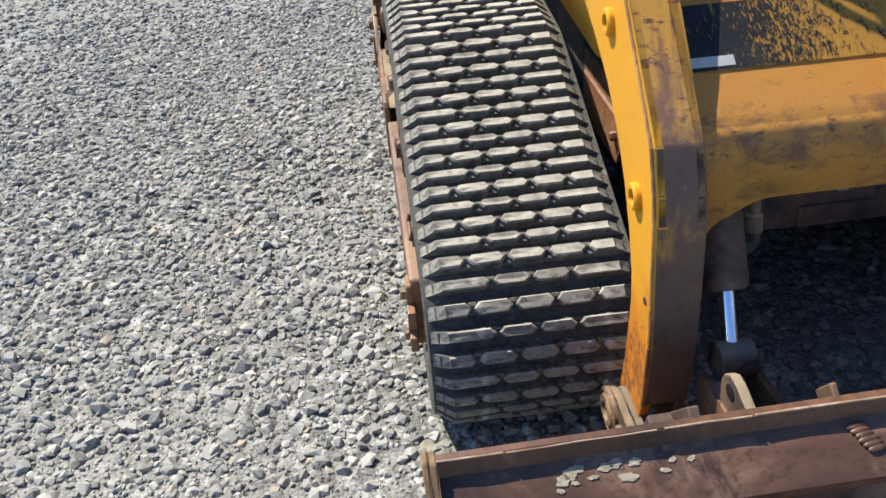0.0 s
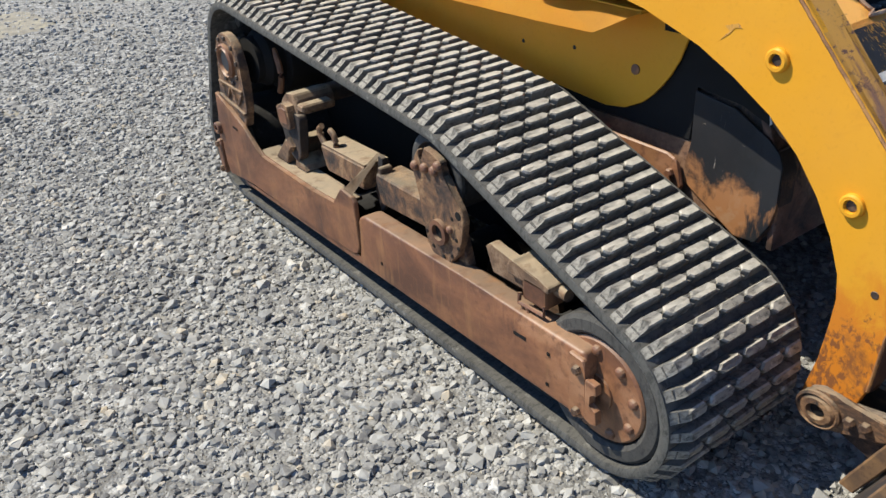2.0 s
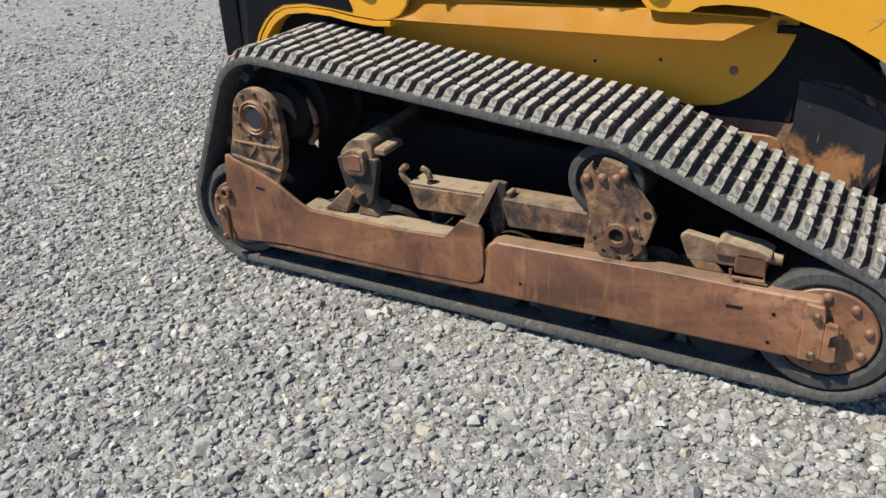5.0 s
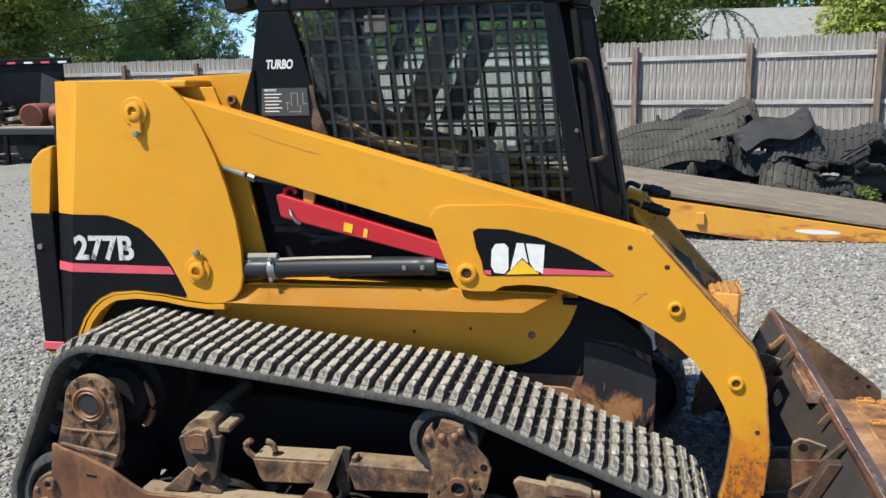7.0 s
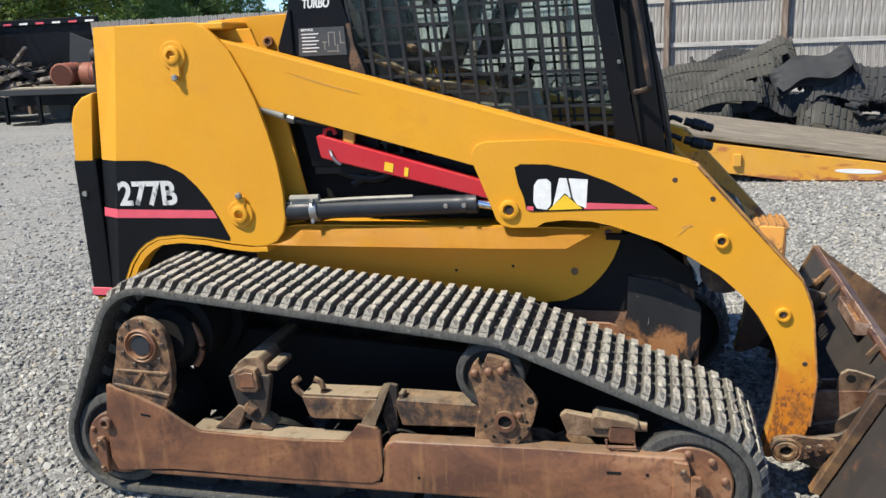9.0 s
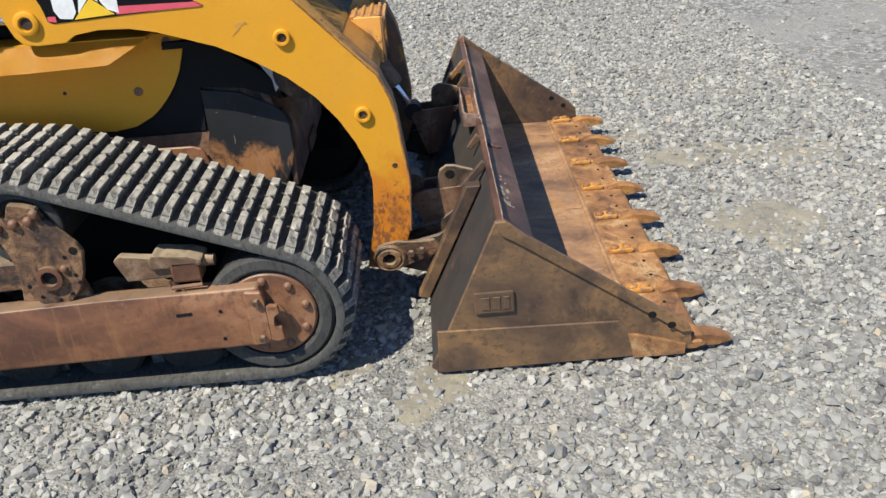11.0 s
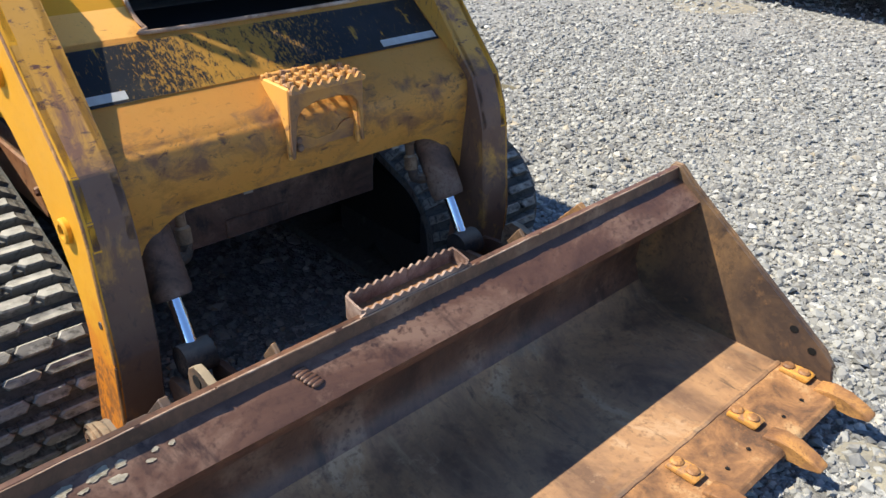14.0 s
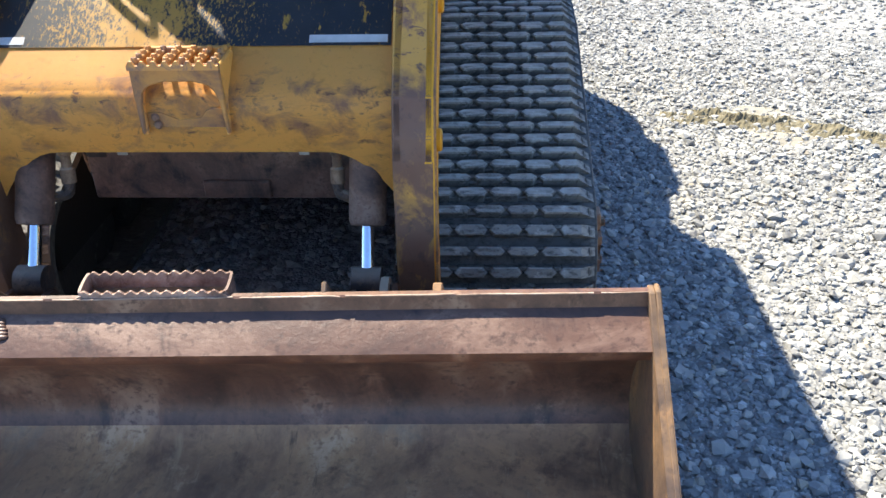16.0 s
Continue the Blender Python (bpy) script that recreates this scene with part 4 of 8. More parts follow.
    # Inner length of the beam; its shadow is put into the darker steel.
    part("axle_tube", rod((s * 0.80, 3.275, 0.585), (s * 0.55, 3.275, 0.585), 0.036, 12), M_RUST_DARK, loader, "inner length of the axle, coloured dark for its shade", True)
    part("axle_clamp", box(s * 0.84, s * 0.962, 3.145, 3.192, 0.580, 0.606, 0.006), M_DUST_STEEL, loader, "dusty steel clamp block")
    part("bracket_foot", prism([(3.43, 0.338), (3.32, 0.44), (3.285, 0.43), (3.33, 0.338)], s * 0.97, s * 0.82, 0.004), M_DUST_STEEL, bracket)
    part("bracket_foot", prism([(3.29, 0.338), (3.27, 0.385), (3.22, 0.36), (3.20, 0.338)], s * 0.96, s * 0.86, 0.004), M_DUST_STEEL, bracket)
    # longitudinal bars with a hook
    bar = part("stabiliser_bar", prism([(3.074, 0.484), (2.775, 0.490), (2.79, 0.402), (3.035, 0.394), (3.05, 0.41)], s * 0.95, s * 0.85, 0.006), M_RUST_PLATE, loader, "rusty steel bar along the undercarriage")
    part("front_bar", prism([(2.712, 0.470), (2.706, 0.494), (2.42, 0.492), (2.40, 0.47), (2.415, 0.402), (2.69, 0.390)], s * 0.95, s * 0.85, 0.006), M_RUST_PLATE, bar)
    part("bar_lug", box(s * 0.945, s * 0.90, 2.68, 2.70, 0.49, 0.515, 0.004), M_DUST_STEEL, bar)
    part("dust_layer", prism([(3.066, 0.491), (2.78, 0.496), (2.78, 0.489), (3.066, 0.484)], s * 0.947, s * 0.853, 0.001), M_DUST_STEEL, bar, "pale dust lying on the bar")
    part("hook", tube(curve_points([(s * 0.93, 3.07, 0.478), (s * 0.93, 3.095, 0.50), (s * 0.93, 3.104, 0.525), (s * 0.93, 3.080, 0.545)], 4), 0.011), M_RUST_PLATE, bar, "", True)
    part("hook", tube(curve_points([(s * 0.93, 2.995, 0.478), (s * 0.93, 2.99, 0.51), (s * 0.93, 3.00, 0.535), (s * 0.93, 3.022, 0.545)], 4), 0.011), M_RUST_PLATE, bar, "", True)
    # tensioner
    tens = part("track_tensioner", prism([(2.126, 0.478), (2.107, 0.493), (2.032, 0.480), (1.95, 0.470), (1.95, 0.41), (2.098, 0.408)], s * 0.97, s * 0.937, 0.006, 2), M_DUST_STEEL, loader, "rusty track tensioner with a clamped block")
    part("tension_block", box(s * 0.91, s * 0.985, 1.876, 1.962, 0.398, 0.468, 0.009, segs=2), M_RUST, tens)
    part("tension_rod", rod((s * 0.94, 2.0, 0.445), (s * 0.94, 1.838, 0.445), 0.018), M_DUST_STEEL, tens, "", True)
    part("dust_cap", prism([(2.020, 0.478), (2.004, 0.494), (1.985, 0.484), (1.965, 0.486), (1.903, 0.482), (1.865, 0.468), (1.865, 0.452), (2.02, 0.446)], s * 0.985, s * 0.9, 0.006, 2), M_DUST_STEEL, tens)
    part("shackle", tube([(s * 0.986, 1.880, 0.412), (s * 0.992, 1.872, 0.392), (s * 0.992, 1.966, 0.388), (s * 0.986, 1.970, 0.412)], 0.006, 6), M_RUST, tens)
    part("shackle_ring", tube([(s * 0.992, 1.943 + 0.013 * math.cos(a * 0.785), 0.374 + 0.013 * math.sin(a * 0.785)) for a in range(8)], 0.005, 6, None, True), M_RUST, tens)
    # inner frame, the shade inside the track put into its near-black colour
    part("inner_frame", prism([(3.70, 0.62), (2.2, 0.52), (1.60, 0.40), (1.60, 0.22), (3.75, 0.22)], s * 0.60, s * 0.545, 0.008), M_DARK, loader, "inner track frame coloured near-black for its shade")


def build_tracks():
    w = (TO - TI) / 2
    rows = []
    for cuts, half in (((0.0, 0.215, 0.405, 0.595, 0.785, 1.0), 0.0158), ((0.0, 0.315, 0.500, 0.685, 1.0), 0.0132)):
        gap = 0.0024
        blocks = [(-w + 2 * w * a + (gap if a > 0 else 0), -w + 2 * w * c - (gap if c < 1 else 0)) for a, c in zip(cuts, cuts[1:])]
        rows.append(bar_mesh(blocks, half, "tread_bar"))
    for s in (-1, 1):
        build_track(s, rows[0], rows[1])


def boss(parent, s, u, y, z, r=0.034, mat=None):
    ob = part("pin_boss", turned([(r, -0.004), (r, 0.009), (r * 0.85, 0.013), (r * 0.58, 0.013), (r * 0.52, 0.003), (0.001, 0.003)], (s * u, y, z), (s * (u + 1), y, z), 20), mat or M_YELLOW, parent, "", True)
    part("pin_hole", turned([(r * 0.46, 0), (r * 0.44, 0.003)], (s * (u + 0.003), y, z), (s * (u + 1), y, z), 14), M_RUST_DARK, parent)
    return ob


def curve_line(pts, per):
    """Points at even steps along a bent line."""
    out = []
    for (y0, z0), (y1, z1) in zip(pts, pts[1:]):
        out += [(y0 + (y1 - y0) * k / per, z0 + (z1 - z0) * k / per) for k in range(per)]
    return out + [pts[-1]]


def build_arm(s):
    top = lambda y: 1.266 + (y - 1.682) * 0.281
    tube_pts = [(3.62, top(3.62)), (1.70, top(1.70)), (1.62, 1.16), (2.0, 1.13), (2.47, 1.267), (3.62, 1.585)]
    arm = part("lift_arm", prism(tube_pts, s * (AU - 0.012), s * (AU - 0.10), 0.008, 2), M_ARM, loader, "yellow painted steel lift arm with scuffed edges")
    lower = [(1.97, 1.050), (1.80, 0.987), (1.70, 0.935), (1.60, 0.872), (1.52, 0.80), (1.456, 0.723), (1.41, 0.64), (1.384, 0.56), (1.372, 0.50), (1.380, 0.44), (1.392, 0.33), (1.409, 0.254), (1.428, 0.178), (1.40, 0.172)]
    front = [(1.33, 0.20), (1.283, 0.262), (1.262, 0.33), (1.249, 0.48), (1.272, 0.72), (1.283, 0.775), (1.315, 0.857), (1.506, 1.070), (1.678, 1.262), (1.70, 1.269)]
    outline = front + [(1.93, top(1.93) - 0.010), (2.06, 1.348), (2.18, 1.361), (2.425, 1.358), (2.465, 1.345), (2.482, 1.315), (2.472, 1.267), (2.43, 1.16), (2.395, 1.065), (2.375, 1.042), (2.334, 1.034), (2.245, 1.036), (2.215, 1.062), (2.14, 1.067), (2.05, 1.063)] + lower
    part("arm_plate", prism(outline, s * AU, s * (AU - 0.022), 0.004, 2), M_ARM, arm)
    # inner plate and the rounded leading edge between the two
    leg = front + [(2.0, 1.30)] + [(2.05, 1.063)] + lower
    part("arm_inner_plate", prism(leg, s * (AU - 0.072), s * (AU - 0.094), 0.004), M_YELLOW_EDGE, arm)
    strip = [(1.262, 0.31), (1.248, 0.48), (1.272, 0.72), (1.283, 0.775), (1.315, 0.857), (1.506, 1.070), (1.678, 1.262)]
    back = [(y + 0.035, z - 0.012) for y, z in strip]
    part("leading_edge", prism(strip + back[::-1], s * (AU - 0.003), s * (AU - 0.092), 0.003), M_YELLOW_EDGE, arm, "scuffed brown leading edge")
    bead = [Vector((s * (AU + 0.001), y + 0.004 + 0.0006 * math.sin(i * 2.3), z - 0.002)) for i, (y, z) in enumerate(curve_line(strip, 14))]
    part("weld_bead", tube(bead, 0.004, 6), M_TOOTH, arm, "brown weld bead along the edge")
    inner_pts = lower[:-1]
    under = [(y - 0.03, z + 0.03) for y, z in inner_pts]
    part("trailing_edge", prism(inner_pts + under[::-1], s * (AU - 0.02), s * (AU - 0.075), 0.0), M_YELLOW_WORN, arm)
    boss(arm, s, AU, 1.594, 0.996, 0.027)
    boss(arm, s, AU, 1.378, 0.731, 0.027)
    boss(arm, s, AU, 2.346, 1.104, 0.038)
    for y, z in ((1.296, 0.548), (1.628, 1.146), (1.757, 1.213)):
        part("drain_hole", turned([(0.0095, 0), (0.0085, 0.0015)], (s * AU, y, z), (s * (AU + 1), y, z), 12), M_RUST_DARK, arm)
    # badge: black film with a red stripe, three white shapes and a yellow triangle
    if s < 0:
        U = -AU
        film = [(2.322, 1.262), (2.30, 1.274), (2.20, 1.272), (2.09, 1.247), (1.98, 1.206), (1.88, 1.155), (1.812, 1.112), (1.95, 1.108), (2.265, 1.097), (2.282, 1.105), (2.29, 1.15), (2.31, 1.20)]
        film_ob = part("badge_film", flat(film, U - 0.0006, U - 0.002), M_BLACK, arm, "black badge film with white shapes and a red stripe")
        part("badge_stripe", flat([(2.28, 1.118), (2.255, 1.118), (2.255, 1.10), (2.28, 1.105)], U - 0.0022, U - 0.0035), M_PINK, film_ob)
        part("badge_stripe", flat([(2.072, 1.132), (1.835, 1.125), (1.815, 1.111), (2.072, 1.108)], U - 0.0022, U - 0.0035), M_PINK, film_ob)
        c_shape = [(2.19, 1.205), (2.205, 1.220), (2.238, 1.217), (2.252, 1.195), (2.255, 1.135), (2.242, 1.11), (2.205, 1.106), (2.19, 1.125)]
        part("badge_shape", flat(c_shape, U - 0.0022, U - 0.004), M_WHITE, film_ob)
        part("badge_shape", flat([(2.184, 1.12), (2.160, 1.222), (2.134, 1.222), (2.118, 1.148), (2.14, 1.168)], U - 0.0022, U - 0.004), M_WHITE, film_ob)
        part("badge_shape", flat([(2.126, 1.221), (2.058, 1.217), (2.064, 1.112), (2.096, 1.125), (2.112, 1.15)], U - 0.0022, U - 0.004), M_WHITE, film_ob)
        part("badge_triangle", flat([(2.20, 1.104), (2.14, 1.162), (2.078, 1.110)], U - 0.0022, U - 0.0048), M_TRI, film_ob)
        # scratches
        part("scratch", flat([(3.19, 1.632), (3.09, 1.60), (2.905, 1.545), (2.93, 1.548), (3.08, 1.592)], -AU + 0.0125, -AU + 0.0105), M_YELLOW_EDGE, arm, "dark scratch in the paint")
        part("scratch", flat([(1.735, 1.045), (1.70, 1.055), (1.69, 1.046), (1.71, 1.044), (1.72, 1.03), (1.745, 1.012), (1.738, 1.02), (1.722, 1.035)], -AU - 0.0003, -AU - 0.0012), M_YELLOW_EDGE, arm)
    return arm


def build_crossmember():
    """The worn plate that joins the two arms in front, with its arched cut-out."""
    W = AU - 0.09
    # rows of the sheet from bottom to top; the lowest follows the arch
    def arch(u):
        k = max(0.0, (abs(u) - 0.32) / (W - 0.32))
        return 0.714 - 0.125 * k * k
    us = [-W + 2 * W * i / 40 for i in range(41)]
    rows = []
    bend = [(1.348, 0.718), (1.336, 0.770), (1.333, 0.815), (1.337, 0.843), (1.350, 0.864), (1.375, 0.885), (1.41, 0.912), (1.45, 0.943), (1.51, 0.990), (1.566, 1.034)]
    bm = bmesh.new()
    for j, (y, z) in enumerate(bend):
        row = []
        for u in us:
            if j == 0:
                zz = arch(u)
                row.append((u, 1.348 + 0.05 * (0.718 - zz), zz))
            else:
                row.append((u, y, z))
        rows.append([bm.verts.new(p) for p in row])
    for a, c in zip(rows, rows[1:]):
        for i in range(40):
            bm.faces.new((a[i], a[i + 1], c[i + 1], c[i]))
    faces = list(bm.faces)
    bmesh.ops.solidify(bm, geom=faces, thickness=-0.018)
    cross = part("crossmember", bm, M_CROSS, loader, "scratched yellow steel plate joining the lift arms", True)
    # side flanges beside the opening, its lower corners rounded, and the cheeks that go on above them
    def slope(u, t):
        return (u, 1.566 + t * 0.79, 1.034 + t * 0.615) if t < 0.08 else (u, 1.629 + (t - 0.08) * 0.66, 1.083 + (t - 0.08) * 0.75)
    for side, edge in ((-1, -0.282), (1, 0.293)):
        corner = [(edge - side * 0.035 + side * 0.035 * math.sin(radians(a)), 0.035 - 0.035 * math.cos(radians(a))) for a in range(0, 91, 15)]
        for k, outline in (("upper_flange", [(side * W, 0.0)] + corner + [(edge, 0.0799), (side * W, 0.0799)]), ("cheek_plate", [(side * W, 0.08), (edge, 0.08), (edge - side * 0.02, 0.24), (side * W, 0.24)])):
            bm = bmesh.new()
            bm.faces.new([bm.verts.new(slope(u, t)) for u, t in outline])
            bmesh.ops.recalc_face_normals(bm, faces=bm.faces)
            if list(bm.faces)[0].normal.y > 0:
                bmesh.ops.reverse_faces(bm, faces=bm.faces)
            bmesh.ops.solidify(bm, geom=list(bm.faces), thickness=0.014)
            part(k, bm, M_CROSS if k == "upper_flange" else M_YELLOW, cross)
    rim = [slope(u, t) for u, t in ((-0.282, 0.10), (-0.282, 0.045), (-0.272, 0.012), (-0.250, 0.0), (0.258, 0.0), (0.282, 0.012), (0.293, 0.045), (0.293, 0.10))]
    part("opening_rim", tube(curve_points([(u, y - 0.003, z + 0.004) for u, y, z in rim], 5), 0.005, 6), M_WORN_EDGE, cross, "bare worn rim of the opening", True)
    # The opening's shade is put into this floor's near-black colour.
    floor = part("recess_floor", box(-0.46, 0.46, 1.590, 2.0, 0.965, 0.985, 0), M_DARK, cross, "recess floor coloured near-black for its shade")
    for i in range(14):
        for j in range(2):
            part("floor_stud", box(-0.36 + 0.05 * i, -0.325 + 0.05 * i, 1.63 + 0.05 * j, 1.655 + 0.05 * j, 0.984, 0.995, 0.003), M_BELT, floor)
    # black film across it
    def on_slope(u, t, off):
        y, z = 1.440 + 0.112 * t, 0.9355 + 0.0875 * t
        return (u, y - 0.615 * off, z + 0.79 * off)
    bm = bmesh.new()
    vs = [bm.verts.new(on_slope(u, t, 0.003)) for u, t in ((-W + 0.005, 0.0), (W - 0.012, 0.0), (W - 0.012, 1.0), (-W + 0.005, 1.0))]
    bm.faces.new(vs)
    bmesh.ops.solidify(bm, geom=list(bm.faces), thickness=0.0015)
    film = part("front_film", bm, M_BLACK_WORN, cross, "worn black decal film scratched down to yellow")
    for u0, u1 in ((-W + 0.01, -W + 0.10), (W - 0.20, W - 0.02)):
        bm = bmesh.new()
        bm.faces.new([bm.verts.new(on_slope(u, t, 0.0045)) for u, t in ((u0, 0.05), (u1, 0.05), (u1, 0.20), (u0, 0.20))])
        bmesh.ops.solidify(bm, geom=list(bm.faces), thickness=0.001)
        part("film_stripe", bm, M_WHITE, film)
    # torque tube behind
    part("torque_tube", rod((-W, 1.575, 0.86), (W, 1.575, 0.86), 0.085, 20), M_RUST_DARK, cross)
    # foot step: a toothed tray on two legs
    step = part("foot_step", step_tray(), M_TOOTH_PAINT, loader, "orange-yellow toothed boarding step on the crossmember")
    frame_pts = [(-0.090, 0.934), (0.111, 0.938), (0.112, 0.86), (0.114, 0.776), (0.107, 0.776), (0.100, 0.845), (0.093, 0.874), (0.078, 0.890), (0.045, 0.898), (-0.020, 0.897), (-0.053, 0.888), (-0.069, 0.872), (-0.075, 0.845), (-0.081, 0.774), (-0.088, 0.774), (-0.090, 0.86)]
    part("front_frame", prism_y(frame_pts, 1.308, 1.318, 0.003), M_STEP_FRAME, step, "scuffed front frame with an arched window")
    for u0, u1 in ((-0.090, -0.079), (0.101, 0.112)):
        part("step_cheek", prism([(1.316, 0.935), (1.319, 0.85), (1.320, 0.768), (1.332, 0.768), (1.335, 0.82), (1.348, 0.862), (1.375, 0.886), (1.425, 0.926), (1.42, 0.938)], u0, u1, 0.003), M_CROSS, step)
    back_pts = [(-0.078, 0.772), (0.100, 0.772), (0.099, 0.825), (0.085, 0.832), (0.060, 0.824), (0.045, 0.806), (-0.005, 0.800), (-0.030, 0.812), (-0.050, 0.820), (-0.076, 0.818)]
    bm = prism_y(back_pts, 1.3275, 1.3325, 0.001)
    for v in bm.verts:
        v.co.y += (0.83 - v.co.z) * 0.16
    # Scuffed paint darker than the crossmember's, to hold the step's shadow in colour.
    back = part("backing_plate", bm, M_STEP_FRAME, step)
    for u, z in ((-0.060, 0.808), (-0.056, 0.789)):
        part("plate_bolt", turned([(0.010, 0), (0.010, 0.006), (0.006, 0.010)], (u, 1.334, z), (u, 0, z), 8), M_SCUFF_BROWN, back)
    part("rear_rail", box(-0.090, 0.111, 1.412, 1.426, 0.930, 0.944, 0.002), M_TOOTH_PAINT, step)
    for i in range(6):
        u = -0.078 + 0.0354 * i
        part("step_bar", box(u - 0.006, u + 0.006, 1.316, 1.420, 0.931, 0.941, 0.002), M_TOOTH_PAINT, step)
        for j in range(4):
            y = 1.322 + 0.029 * j
            part("step_tooth", turned([(0.0085, 0), (0.0078, 0.006), (0.006, 0.011), (0.0035, 0.012), (0.002, 0.008)], (u, y, 0.938), (u, y, 2), 7), M_TOOTH_PAINT, step)
    # paper tags that hang under the arch
    for u in (-0.175, 0.262):
        part("tag", box(u - 0.012, u + 0.012, 1.369, 1.373, 0.697, 0.714, 0.001), M_TAN, cross, "small pale tag under the arch")
    # tilt cylinders
    for s in (-1, 1):
        u = s * 0.408
        d = Vector((0, -0.515, -0.857))
        end = Vector((u, 1.316, 0.536))
        p = end - d * 0.33
        cyl = part("tilt_cylinder", turned([(0.038, 0), (0.045, 0.01), (0.045, 0.315), (0.041, 0.328), (0.02, 0.331)], p, end, 20), M_FLOORPAN, loader, "dark brown hydraulic tilt cylinder", True)
        part("cylinder_rod", rod(end - d * 0.01, end + d * 0.11, 0.0165, 14), M_CHROME, cyl, "polished chrome rod", True)
        eye = end + d * 0.135
        part("rod_eye", rod((u - 0.035, eye.y, eye.z), (u + 0.035, eye.y, eye.z), 0.038, 18), M_RUST_DARK, cyl, "", True)
        part("hose_fitting", turned([(0.010, 0), (0.016, 0.004), (0.016, 0.03), (0.012, 0.034), (0.012, 0.06), (0.018, 0.065), (0.018, 0.10)], (u - s * 0.075, 1.405, 0.715), (u - s * 0.075, 1.385, 0.60), 10), M_DUST_STEEL, cyl, "dull tan hose fitting", True)
        part("hose_elbow", tube(curve_points([(u - s * 0.075, 1.387, 0.625), (u - s * 0.072, 1.380, 0.595), (u - s * 0.05, 1.375, 0.585), (u - s * 0.02, 1.372, 0.585)], 4), 0.014, 8), M_RUST_DARK, cyl, "", True)
        part("hydraulic_hose", tube(curve_points([(u - s * 0.075, 1.405, 0.715), (u - s * 0.08, 1.45, 0.80), (u - s * 0.12, 1.60, 0.76), (u - s * 0.2, 1.75, 0.70)]), 0.013, 8), M_HOSE, cyl, "", True)


def step_tray():
    """The tread of the boarding step, its front edge cut into teeth."""
    top = []
    for i in range(33):
        top.append((-0.090 + 0.202 * i / 32, 0.936 + (0.010 if i % 4 in (1, 2) else 0.0)))
    bm = prism_y(top + [(0.112, 0.926), (-0.090, 0.926)], 1.300, 1.308)
    return bm


def sheet(pts, back):
    """A flat plate with the given outline; back is the way through its thickness."""
    bm = bmesh.new()
    a = [bm.verts.new(p) for p in pts]
    c = [bm.verts.new(Vector(p) + Vector(back)) for p in pts]
    bm.faces.new(a)
    bm.faces.new(c[::-1])
    n = len(pts)
    for i in range(n):
        bm.faces.new((a[i], a[(i + 1) % n], c[(i + 1) % n], c[i]))
    return bm


